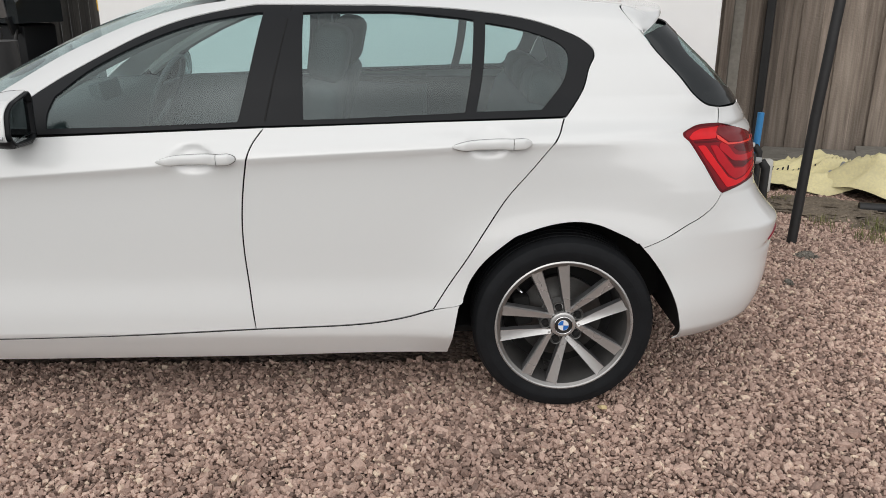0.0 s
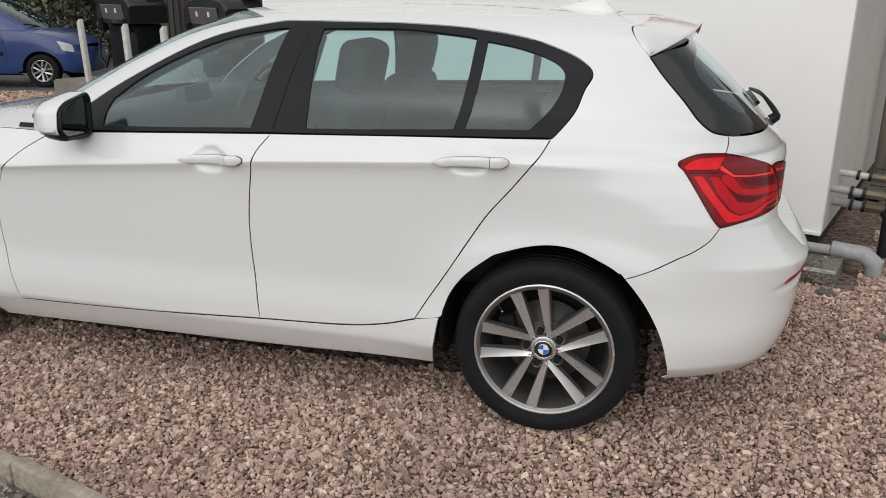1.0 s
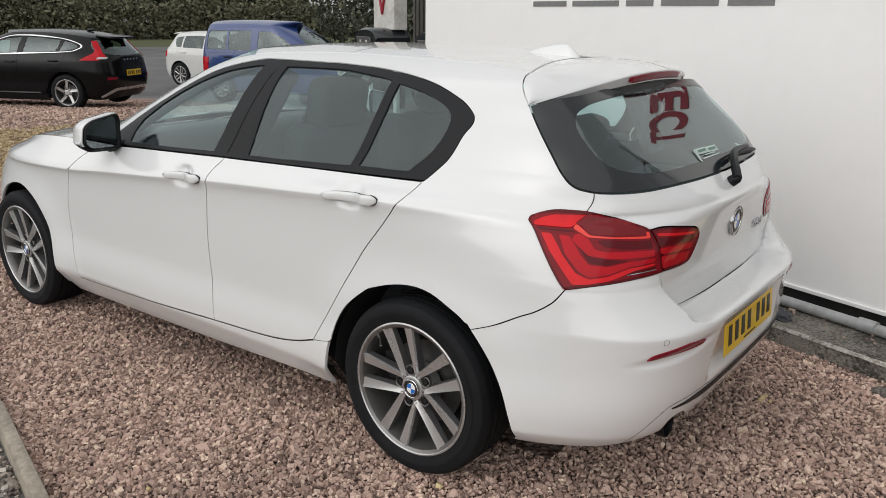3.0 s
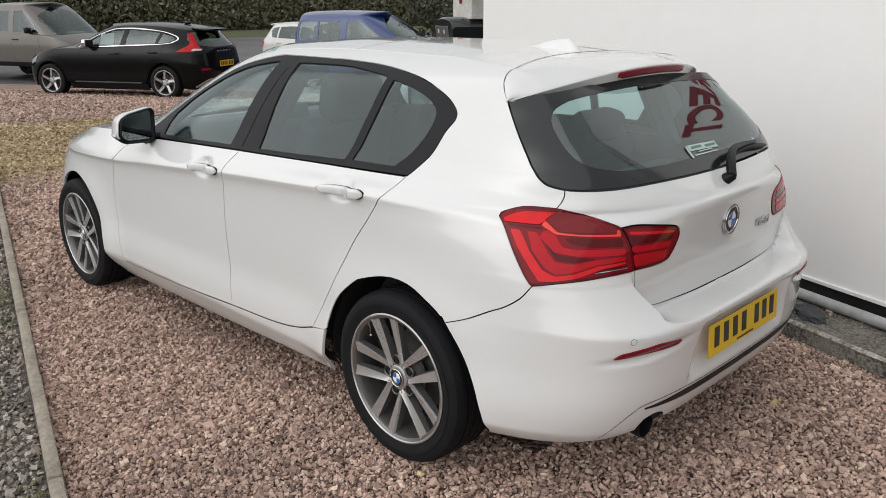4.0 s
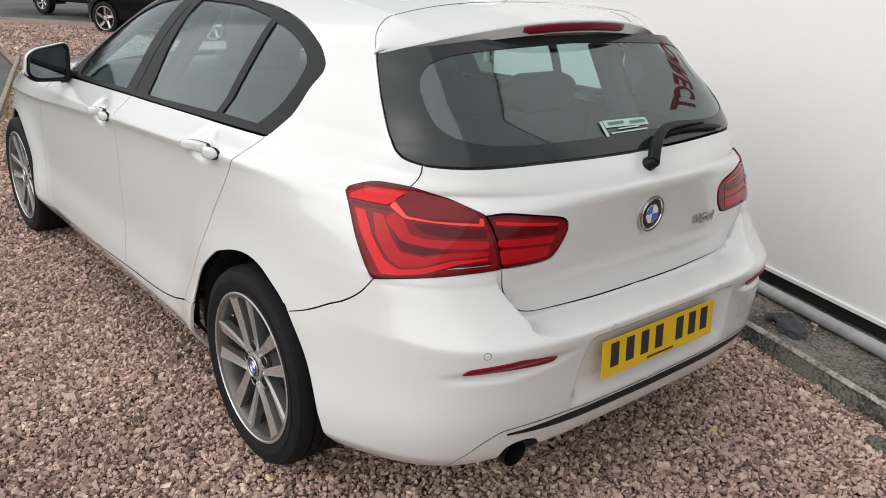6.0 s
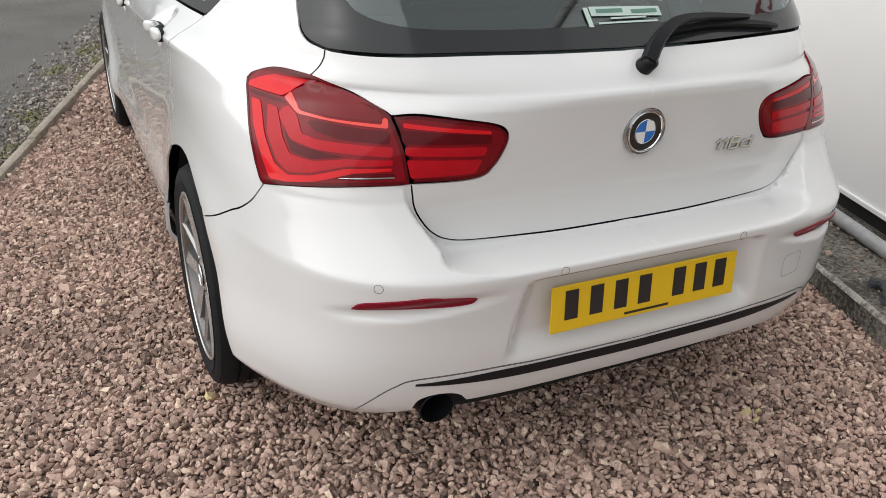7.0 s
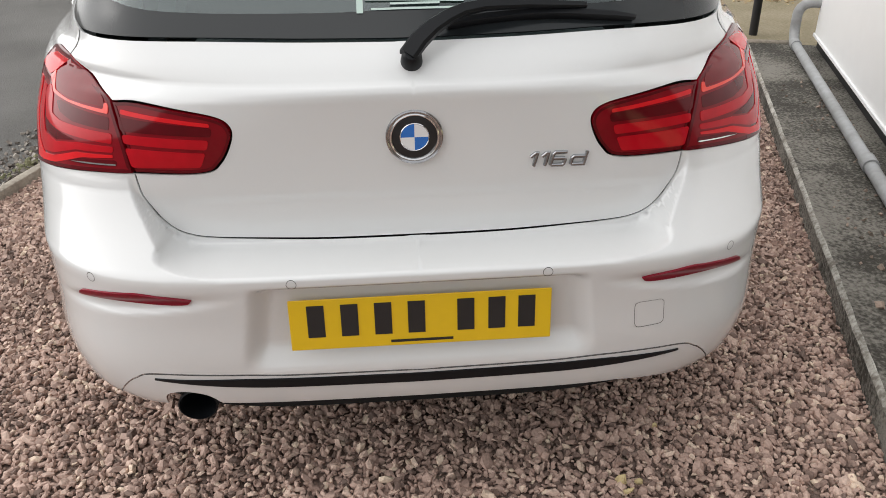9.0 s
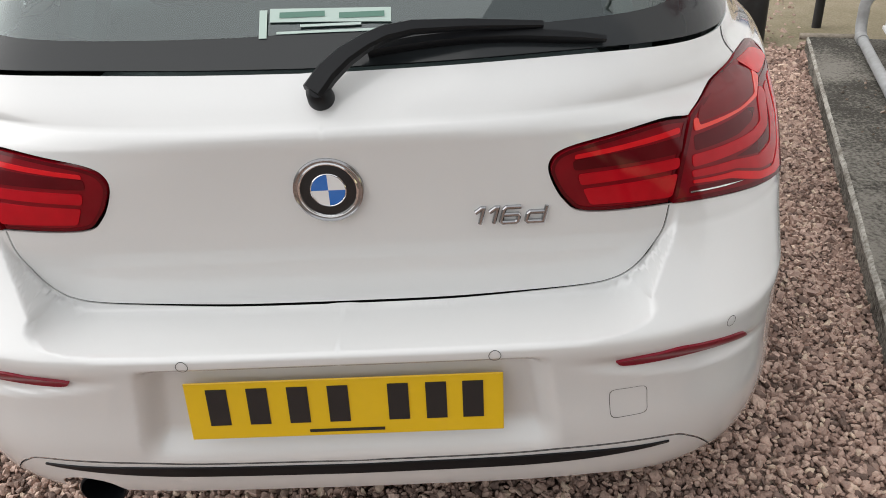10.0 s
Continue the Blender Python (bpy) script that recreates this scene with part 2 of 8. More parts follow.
    "white_car": material("dull_white_paint", (0.66, 0.66, 0.64), 0.3, coat=0.8, spread=0.06, grain=6),
    "grey_van": material("bronze_grey_paint", (0.135, 0.125, 0.112), 0.32, 0.3, coat=0.6, spread=0.12, grain=8),
    "sign_grey": material("grey_sign_print", (0.20, 0.20, 0.20), 0.5, spread=0.2, grain=30),
    "leaf": material("hedge_leaf", (0.17, 0.165, 0.10), 0.75, second=(0.10, 0.10, 0.06), grain=12, big=1.2, island=0.35),
    "dark_leaf": material("evergreen_leaf", (0.07, 0.08, 0.045), 0.7, second=(0.03, 0.035, 0.02), grain=12, big=1.5, island=0.4),
    "bark": material("bark", (0.09, 0.075, 0.06), 0.9, second=(0.05, 0.042, 0.035), grain=20, bump=0.5),
    "grass": material("rough_grass", (0.10, 0.115, 0.04), 0.9, second=(0.06, 0.065, 0.03), grain=12, big=1.0, bump=0.8, bump_scale=50),
    "dry_grass": material("dry_grass_ground", (0.42, 0.35, 0.25), 0.95, second=(0.24, 0.21, 0.12), grain=55, big=2.5, bump=0.9, bump_scale=90),
    "white_post": material("white_plastic_post", (0.70, 0.70, 0.68), 0.5, second=(0.45, 0.44, 0.4), grain=20, big=6),
    "yellow_box": material("yellow_panel", (0.75, 0.48, 0.03), 0.5, spread=0.1, grain=10),
}


# ---- building helpers ----
def mesh_object(name, verts, faces, mat, parent=None, label="", normals=None, smooth=True):
    me = bpy.data.meshes.new(name)
    me.from_pydata([tuple(v) for v in verts], [], faces)
    me.materials.append(mat)
    if smooth:
        me.polygons.foreach_set("use_smooth", [True] * len(me.polygons))
    me.update()
    if normals is not None:
        me.normals_split_custom_set_from_vertices([tuple(v) for v in normals])
    ob = new(name, me)
    if parent:
        ob.parent = parent
    return tagged(ob, label)


def part(name, bm, mat, parent=None, label="", smooth=False, angle=40):
    me = bpy.data.meshes.new(name)
    bmesh.ops.recalc_face_normals(bm, faces=bm.faces[:])
    bm.to_mesh(me)
    bm.free()
    me.materials.append(mat)
    if smooth:
        me.polygons.foreach_set("use_smooth", [True] * len(me.polygons))
        me.set_sharp_from_angle(angle=radians(angle))
    ob = new(name, me)
    if parent:
        ob.parent = parent
    return tagged(ob, label)


def box(bm, size, m=Matrix(), bevel=0.0, segments=2):
    made = bmesh.ops.create_cube(bm, size=1.0)["verts"]
    bmesh.ops.scale(bm, vec=size, verts=made)
    if bevel:
        edges = list({e for v in made for e in v.link_edges})
        made = list({v for f in bmesh.ops.bevel(bm, geom=edges, offset=bevel, segments=segments, affect="EDGES", profile=0.5)["faces"] for v in f.verts} | {v for v in made if v.is_valid})
    bmesh.ops.transform(bm, matrix=m, verts=[v for v in made if v.is_valid])
    return bm


def tube(bm, points, radius, sides=10, cap=True):
    """A round pipe through points, mitred at its bends."""
    pts = [Vector(p) for p in points]
    rings, up = [], None
    for i, p in enumerate(pts):
        a = (pts[i] - pts[i - 1]).normalized() if i else (pts[1] - pts[0]).normalized()
        b = (pts[i + 1] - pts[i]).normalized() if i + 1 < len(pts) else a
        d = (a + b).normalized()
        if up is None:
            up = d.orthogonal().normalized()
        up = (up - d * up.dot(d)).normalized()
        side = d.cross(up)
        r = radius[i] if isinstance(radius, (list, tuple)) else radius
        k = 1 / max(0.5, a.dot(d))
        rings.append([bm.verts.new(p + (up * math.cos(t) + side * math.sin(t)) * r * k) for t in [2 * math.pi * j / sides for j in range(sides)]])
    for ra, rb in zip(rings, rings[1:]):
        for j in range(sides):
            bm.faces.new((ra[j], ra[(j + 1) % sides], rb[(j + 1) % sides], rb[j]))
    if cap:
        bm.faces.new(rings[0][::-1])
        bm.faces.new(rings[-1])
    return bm


def lathe(bm, profile, m=Matrix(), sides=48, closed=False):
    """Turns (radius, height) points round the z axis."""
    rings = [[bm.verts.new(m @ Vector((r * math.cos(t), r * math.sin(t), h))) for t in [2 * math.pi * j / sides for j in range(sides)]] for r, h in profile]
    pairs = list(zip(rings, rings[1:])) + ([(rings[-1], rings[0])] if closed else [])
    for ra, rb in pairs:
        for j in range(sides):
            bm.faces.new((ra[j], ra[(j + 1) % sides], rb[(j + 1) % sides], rb[j]))
    return bm


def disc(bm, radius, m=Matrix(), sides=32, start=0.0, sweep=360.0):
    full = sweep >= 360
    ring = [bm.verts.new(m @ Vector((radius * math.cos(t), radius * math.sin(t), 0))) for t in [radians(start + sweep * j / sides) for j in range(sides + (0 if full else 1))]]
    bm.faces.new(ring if full else [bm.verts.new(m.translation)] + ring)
    return bm


def thing(name, label, category, group="", m=Matrix(), kind=""):
    ob = new(name)
    ob.matrix_world = m
    return tagged(ob, label, category, group, kind)


SITE = radians(-16.5)


def site(a, b, z=0.0):
    """The cabin's own axes: a along its long wall, b away from the forecourt."""
    c, s = math.cos(SITE), math.sin(SITE)
    return Vector((a * c - b * s, a * s + b * c, z))


def site_pose(a, b, z=0.0, turn=0.0):
    return Matrix.Translation(site(a, b, z)) @ Matrix.Rotation(SITE + radians(turn), 4, "Z")
def pchip(xs, ys):
    xs, ys = np.array(xs, float), np.array(ys, float)
    h, d = np.diff(xs), np.diff(ys) / np.diff(xs)
    m = np.zeros(len(xs))
    m[0], m[-1] = d[0], d[-1]
    for i in range(1, len(xs) - 1):
        if d[i - 1] * d[i] > 0:
            a, b = 2 * h[i] + h[i - 1], h[i] + 2 * h[i - 1]
            m[i] = (a + b) / (a / d[i - 1] + b / d[i])
    def f(x):
        x = np.clip(np.asarray(x, float), xs[0], xs[-1])
        i = np.clip(np.searchsorted(xs, x) - 1, 0, len(xs) - 2)
        t = (x - xs[i]) / h[i]
        return ((1 + 2 * t) * (1 - t) ** 2 * ys[i] + t * (1 - t) ** 2 * h[i] * m[i] + t * t * (3 - 2 * t) * ys[i + 1] + t * t * (t - 1) * h[i] * m[i + 1])
    return f

def step(a, b, x):
    t = np.clip((x - a) / (b - a), 0, 1)
    return t * t * (3 - 2 * t)

class Shell:
    """Half a car body as plan contours: flat flank, superellipse round each end."""
    def __init__(self, wide, rear, front, rear_n, front_n, x_rear, x_front, detail=None, crease=None, taper=None, corner=None, ridge=None):
        self.wide, self.rear, self.front = pchip(*zip(*wide)), pchip(*zip(*rear)), pchip(*zip(*front))
        self.rn, self.fn, self.xr, self.xf, self.detail = pchip(*zip(*rear_n)), pchip(*zip(*front_n)), x_rear, x_front, detail
        self.crease, self.taper = crease, taper
        self.corner = pchip(*zip(*corner)) if corner else self.rear
        self.ridge = pchip(*zip(*ridge)) if ridge else None
        t = np.linspace(0, 1, 4001) ** 1.6 * np.pi / 2

        def arc(a, n):
            x, y = np.sin(t) ** (2 / n), np.maximum(np.cos(t), 0) ** (2 / n)
            y[-1] = 0
            return np.r_[0, np.cumsum(np.hypot(a * np.diff(x), 0.88 * np.diff(y)))], x, y
        self.ar, self.af = arc(1.45, 4.8), arc(1.2, 3.6)
        self.u_rear, self.u_front = x_rear + self.ar[0][-1], x_front - self.af[0][-1]

    def __call__(self, u, z):
        u, z = np.broadcast_arrays(np.asarray(u, float), np.asarray(z, float))
        k = np.clip(u, self.xf, self.xr)
        zw = z
        if self.crease:
            line = self.crease(u)
            zw = np.where(z < line, 0.60 + (z - 0.60) * 0.269 / (line - 0.60), 0.869 + (z - line) * 0.211 / (1.08 - line))
            zw = np.where((z < 0.60) | (z > 1.08), z, zw)
        w = self.wide(zw)
        if self.taper:
            w = w * (1 - self.taper(z) * np.clip((u + 0.9) / 1.55, 0, 1) ** 1.3)
        x, y = k.copy(), -w.copy()
        for side, ar, x0, end, nn in ((1, self.ar, self.xr, self.rear, self.rn), (-1, self.af, self.xf, self.front, self.fn)):
            over = np.clip(side * (u - x0), 0, ar[0][-1])
            on = over > 0
            ax, ay, n = np.interp(over, ar[0], ar[1]), np.interp(over, ar[0], ar[2]), nn(z)
            r = (ax ** n + ay ** n) ** (-1 / n)
            far = end(z)
            if side > 0 and self.ridge:
                edge = self.ridge(z)
                far = far + (self.corner(z) - far) * step(edge + 0.001, edge - 0.012 - 0.040 * step(0.680, 0.640, z), u)
            x = np.where(on, x0 + (far - x0) * ax * r, x)
            y = np.where(on, -w * ay * r, y)
        p = np.stack([x, y, z], -1)
        return self.detail(p, u, z) if self.detail else p

    def normal(self, u, z, e=0.002):
        n = np.cross(self(u + e, z) - self(u - e, z), self(u, z + e) - self(u, z - e))
        return n / np.maximum(np.linalg.norm(n, axis=-1, keepdims=True), 1e-9)


# ---- car body panels ----
def smooth_line(points, n=6):
    """Catmull-Rom through a few control points."""
    p = [np.array(q, float) for q in points]
    if len(p) < 3:
        return [tuple(q) for q in p]
    ext = [2 * p[0] - p[1], *p, 2 * p[-1] - p[-2]]
    out = []
    for a, b, c, d in zip(ext, ext[1:], ext[2:], ext[3:]):
        for k in range(n):
            t = k / n
            out.append(tuple(0.5 * (2 * b + (c - a) * t + (2 * a - 5 * b + 4 * c - d) * t * t + (3 * b - a - 3 * c + d) * t ** 3)))
    return out + [tuple(p[-1])]


def loop(*segments):
    """A closed outline of smooth segments that meet in corners."""
    out = []
    for s in segments:
        for q in smooth_line(s):
            if not out or math.dist(q, out[-1]) > 1e-4:
                out.append(q)
    if math.dist(out[0], out[-1]) < 1e-4:
        out.pop()
    return out


def rounded(points, r=0.01):
    """A polygon with its corners cut round."""
    out, n = [], len(points)
    for i in range(n):
        a, b, c = (np.array(points[(i + k) % n], float) for k in (-1, 0, 1))
        d1, d2 = a - b, c - b
        k = min(r, 0.45 * np.linalg.norm(d1), 0.45 * np.linalg.norm(d2))
        p, q = b + d1 / np.linalg.norm(d1) * k, b + d2 / np.linalg.norm(d2) * k
        out += [tuple((1 - t) ** 2 * p + 2 * t * (1 - t) * b + t * t * q) for t in (0, 0.33, 0.67, 1)]
    return out


def inside(points, poly):
    x, y = points[:, 0], points[:, 1]
    hit = np.zeros(len(points), bool)
    for (x1, y1), (x2, y2) in zip(poly, np.roll(poly, -1, 0)):
        if y1 != y2:
            hit ^= ((y1 > y) != (y2 > y)) & (x < (x2 - x1) * (y - y1) / (y2 - y1) + x1)
    return hit


def ring(poly, gap, spacing):
    """The outline, drawn in by gap and cut to even lengths."""
    p = np.array(poly, float)
    area = 0.5 * np.sum(p[:, 0] * np.roll(p[:, 1], -1) - np.roll(p[:, 0], -1) * p[:, 1])
    if area < 0:
        p = p[::-1]
    d = np.roll(p, -1, 0) - np.roll(p, 1, 0)
    d /= np.maximum(np.linalg.norm(d, axis=1, keepdims=True), 1e-9)
    p = p + gap * np.stack([-d[:, 1], d[:, 0]], 1)
    out = []
    for a, b in zip(p, np.roll(p, -1, 0)):
        n = max(1, int(np.linalg.norm(b - a) / spacing))
        out += [a + (b - a) * k / n for k in range(n)]
    return np.array(out)


def cut_panel(shell, outline, holes=(), offset=0.0, gap=0.002, spacing=0.022, flange=0.012, both=False, centre=None, guides=()):
    """A sheet of the shell inside an outline: points, faces and normals, with its edge folded inwards."""
    outer = ring(outline, gap, spacing)
    if both:
        middle = outline_centre(outer, shell)
        outer[middle, 0] = shell.u_rear if centre is None else centre
        for i in np.flatnonzero(middle):
            for j in (i - 1, (i + 1) % len(outer)):
                if not middle[j]:
                    outer[i, 1] = outer[j, 1]
    loops = [outer] + [ring(h, -gap, spacing) for h in holes]
    lo, hi = outer.min(0), outer.max(0)
    gx, gy = np.meshgrid(np.arange(lo[0], hi[0], spacing), np.arange(lo[1], hi[1], spacing))
    gx[1::2] += spacing / 2
    g = np.stack([gx.ravel(), gy.ravel()], 1)
    g = g[inside(g, outer)]
    for h in loops[1:]:
        g = g[~inside(g, h)]
    edge = np.concatenate(loops)
    fixed = []
    for line in guides:
        p = np.array(line, float)
        run = np.r_[0, np.cumsum(np.hypot(*np.diff(p, axis=0).T))]
        at = np.arange(spacing / 2, run[-1], spacing)
        q = np.stack([np.interp(at, run, p[:, 0]), np.interp(at, run, p[:, 1])], 1)
        q = q[inside(q, outer)]
        for h in loops[1:]:
            q = q[~inside(q, h)]
        if len(q):
            q = q[(np.abs(q[:, None] - edge[None]) ** 2).sum(-1).min(1) > 0.004 ** 2]
        fixed.append(q)
    fixed = np.concatenate(fixed) if fixed else np.zeros((0, 2))
    if len(fixed) and len(g):
        g = g[[((fixed - q) ** 2).sum(1).min() > (0.5 * spacing) ** 2 for q in g]]
    if len(g):
        far = np.ones(len(g), bool)
        for k in range(0, len(g), 2000):
            far[k : k + 2000] = (np.abs(g[k : k + 2000, None] - edge[None]) ** 2).sum(-1).min(1) > (0.55 * spacing) ** 2
        g = g[far]
    pts = np.concatenate([edge, fixed, g])
    edges, base = [], 0
    for h in loops:
        edges += [(base + i, base + (i + 1) % len(h)) for i in range(len(h))]
        base += len(h)
    vs, _, fs, *_ = geometry.delaunay_2d_cdt([Vector(q) for q in pts], edges, [], 0, 1e-6)
    uv = np.array([tuple(v) for v in vs])
    fs = np.array([tuple(f) for f in fs])
    mid = uv[fs].mean(1)
    keep = inside(mid, loops[0])
    for h in loops[1:]:
        keep &= ~inside(mid, h)
    fs = fs[keep]
    nrm = shell.normal(uv[:, 0], uv[:, 1])
    pos = shell(uv[:, 0], uv[:, 1]) + offset * nrm
    cross = np.cross(pos[fs[:, 1]] - pos[fs[:, 0]], pos[fs[:, 2]] - pos[fs[:, 0]])
    flip = (cross * nrm[fs[:, 0]]).sum(-1) < 0
    fs[flip] = fs[flip][:, ::-1]
    used = {}
    for f in fs:
        for a, b in ((f[0], f[1]), (f[1], f[2]), (f[2], f[0])):
            used[(a, b)] = True
    rim = [(a, b) for a, b in used if (b, a) not in used]
    verts, norms, faces = list(pos), list(nrm), [tuple(int(i) for i in f) for f in fs]
    end = shell.u_rear if centre is None else centre
    for a, b in rim if flange else ():
        if both and abs(uv[a, 0] - end) < 0.003 and abs(uv[b, 0] - end) < 0.003:
            continue
        out = np.cross(pos[b] - pos[a], nrm[a])
        out = out / max(np.linalg.norm(out), 1e-9)
        k = len(verts)
        verts += [pos[a], pos[b], pos[b] - flange * nrm[b], pos[a] - flange * nrm[a]]
        norms += [out * 0.8 + nrm[a] * 0.2] * 2 + [out] * 2
        faces.append((k + 1, k, k + 3, k + 2))
    return np.array(verts), faces, np.array(norms)


def outline_centre(outer, shell):
    return np.abs(outer[:, 0] - shell.u_rear) < 0.006 if shell.u_rear - outer[:, 0].max() < 0.01 else np.abs(outer[:, 0] - shell.u_front) < 0.006


def other_side(v, f, n):
    k = np.array([1, -1, 1])
    return v * k, [tuple(reversed(q)) for q in f], n * k


def panel(name, shell, outline, mat, parent, label="", both=False, mirror=True, **opts):
    """One sheet across the car (both), or one on each flank (mirror)."""
    data = cut_panel(shell, outline, both=both, **opts)
    twin = other_side(*data)
    if both:
        v, f, n = (data[0], twin[0]), data[1] + [tuple(i + len(data[0]) for i in q) for q in twin[1]], (data[2], twin[2])
        return [mesh_object(name, np.concatenate(v), f, mat, parent, label, np.concatenate(n))]
    made = [mesh_object(name, data[0], data[1], mat, parent, label, data[2])]
    if mirror:
        made.append(mesh_object(name, twin[0], twin[1], mat, parent, label, twin[2]))
    return made


def at_x(shell, points):
    """Outline points given as (x, z) on the flank, as (u, z)."""
    out = []
    for x, z in points:
        a, b = shell.u_front, shell.u_rear
        for _ in range(40):
            m = (a + b) / 2
            a, b = (m, b) if shell(m, z)[0] < x else (a, m)
        out.append((a, z))
    return out


def grid_mesh(rows, close=False):
    n = len(rows[0])
    verts = [v for r in rows for v in r]
    faces = [(i * n + j, i * n + j + 1, (i + 1) * n + j + 1, (i + 1) * n + j) for i in range(len(rows) - 1) for j in range(n - 1)]
    return verts, faces


def sheet(name, rows, mat, parent, label="", thick=0.0):
    v, f = grid_mesh(rows)
    ob = mesh_object(name, v, f, mat, parent, label)
    bm = bmesh.new()
    bm.from_mesh(ob.data)
    bmesh.ops.recalc_face_normals(bm, faces=bm.faces[:])
    up = sum((q.normal.z * q.calc_area() for q in bm.faces))
    if up < 0:
        bmesh.ops.reverse_faces(bm, faces=bm.faces[:])
    bm.to_mesh(ob.data)
    bm.free()
    ob.data.polygons.foreach_set("use_smooth", [True] * len(ob.data.polygons))
    if thick:
        ob.modifiers.new("thickness", "SOLIDIFY").thickness = thick
    return ob


# ---- wheels ----
def roundel(parent, m, r, name="badge", ring=1.07):
    """A round badge in plain quarters: chrome rim, black ring, blue and white quarters."""
    badge = part(name, lathe(bmesh.new(), [(0.001, 0.0), (r * 0.93, 0.0), (r, -0.001), (r, -0.004)], m, 40), M["ink"], parent, "black round badge with blue and white quarters", True)
    bm = lathe(bmesh.new(), [(r * 0.95, 0.0005), (r * 0.975, 0.0025), (r * 1.01, 0.0030), (r * 1.05, 0.0022), (r * 1.07, 0.0)], m, 40)
    part("rim_ring", bm, M["chrome"], badge, "chrome ring", True)
    if ring > 1.1:
        bm = lathe(bmesh.new(), [(r * 1.05, 0.0010), (r * 1.09, 0.0008), (r * (ring - 0.07), 0.0026), (r * (ring - 0.02), 0.0016), (r * ring, -0.005)], m, 40)
        part("bezel", bm, M["dark_chrome"], badge, "dark bezel round the badge", True)
    bm = lathe(bmesh.new(), [(r * 0.58, 0.0004), (r * 0.60, 0.0012), (r * 0.63, 0.0004)], m, 40)
    part("inner_ring", bm, M["chrome"], badge, "", True)
    for k in range(4):
        up = m @ Matrix.Translation((0, 0, 0.0009))
        part("quarter", disc(bmesh.new(), r * 0.585, up, 12, 90 * k, 90), M["blue" if k % 2 else "white"], badge, ("blue" if k % 2 else "white") + " quarter")
    return badge


def make_wheel(name="wheel", radius=0.315, rim=0.218, width=0.215, style="double", label="double-spoke silver alloy wheel with black tyre", fine=True, badge=True):
    """A wheel on its side: outer face along +z, centre at the origin."""
    wheel = new(name)
    wheel["label"] = label
    s = 72 if fine else 40
    h, r, w = width / 2, radius, rim
    prof = [(w + 0.004, -h * 0.9), (w + 0.03, -h), (r - 0.035, -h * 1.02), (r - 0.012, -h * 0.92), (r - 0.002, -h * 0.75)]
    for k in (-0.5, -0.17, 0.17, 0.5):
        g = k * h
        prof += [(r, g - 0.012), (r, g - 0.004), (r - 0.007, g - 0.003), (r - 0.007, g + 0.003), (r, g + 0.004), (r, g + 0.012)]
    prof += [(r - 0.002, h * 0.75), (r - 0.012, h * 0.92), (r - 0.024, h * 0.985), (r - 0.035, h * 1.0), (r - 0.05, h * 1.02), (w + 0.045, h * 1.03), (w + 0.03, h * 1.0), (w + 0.012, h * 0.93), (w + 0.004, h * 0.9)]
    part("tyre", lathe(bmesh.new(), prof, Matrix(), s), M["tyre"], wheel, "black rubber tyre", True, 30)
    rim_ob = part("rim", lathe(bmesh.new(), [(w + 0.008, h * 0.88), (w + 0.010, h * 0.93), (w + 0.004, h * 0.95), (w - 0.008, h * 0.90), (w - 0.012, h * 0.78), (w - 0.02, h * 0.4), (w - 0.03, -h * 0.6), (w - 0.01, -h * 0.9)], Matrix(), s), M["alloy_side"], wheel, "alloy rim barrel", True, 35)
    part("rim_lip", lathe(bmesh.new(), [(w + 0.0085, h * 0.90), (w + 0.011, h * 0.955), (w + 0.006, h * 0.975), (w + 0.001, h * 0.93), (w - 0.002, h * 0.86)], Matrix(), s), M["alloy"], rim_ob, "machined rim lip", True)
    part("brake_disc", lathe(bmesh.new(), [(0.04, h * 0.1), (0.06, h * 0.12), (0.075, h * 0.02), (0.15, h * 0.02), (0.15, -h * 0.15)], Matrix(), 40), M["disc"], wheel, "bare steel brake disc", True)
    part("backplate", disc(bmesh.new(), w - 0.02, pose(0, 0, -h * 0.4), 40), M["dark"], wheel)
    cal = bmesh.new()
    box(cal, (0.06, 0.11, 0.05), pose(-0.135, 0.03, h * 0.08, 0, 0, 10), 0.012)
    part("caliper", cal, M["dark"], wheel, "grey brake caliper", True)

    def spoke(r0, r1, o0, o1, w0, w1, turn, z0, z1):
        bm = bmesh.new()
        top, low = [], []
        for k in range(7):
            t = k / 6
            rr, oo, ww = r0 + (r1 - r0) * t, o0 + (o1 - o0) * t ** 1.1, w0 + (w1 - w0) * t
            zz = z0 + (z1 - z0) * (t ** 1.5)
            d = 0.034 - 0.012 * t
            tilt = 0.004 if o1 > 0 else -0.004
            row = [(rr, oo - ww / 2 - 0.003, zz - d), (rr, oo - ww / 2, zz - 0.004), (rr, oo - ww / 2 + 0.003, zz - tilt), (rr, oo + ww / 2 - 0.003, zz + tilt), (rr, oo + ww / 2, zz - 0.004), (rr, oo + ww / 2 + 0.003, zz - d)]
            top.append([bm.verts.new(pose(0, 0, 0, 0, 0, turn) @ Vector(q)) for q in row])
        for a, b in zip(top, top[1:]):
            for j in (1, 2, 3):
                bm.faces.new((a[j], a[j + 1], b[j + 1], b[j]))
        sides = bmesh.new()
        for j in (0, 4):
            rows = [[sides.verts.new(r[j].co), sides.verts.new(r[j + 1].co)] for r in top]
            for a, b in zip(rows, rows[1:]):
                sides.faces.new((a[0], a[1], b[1], b[0]))
        for v in [v for v in bm.verts if not v.link_faces]:
            bm.verts.remove(v)
        return bm, sides

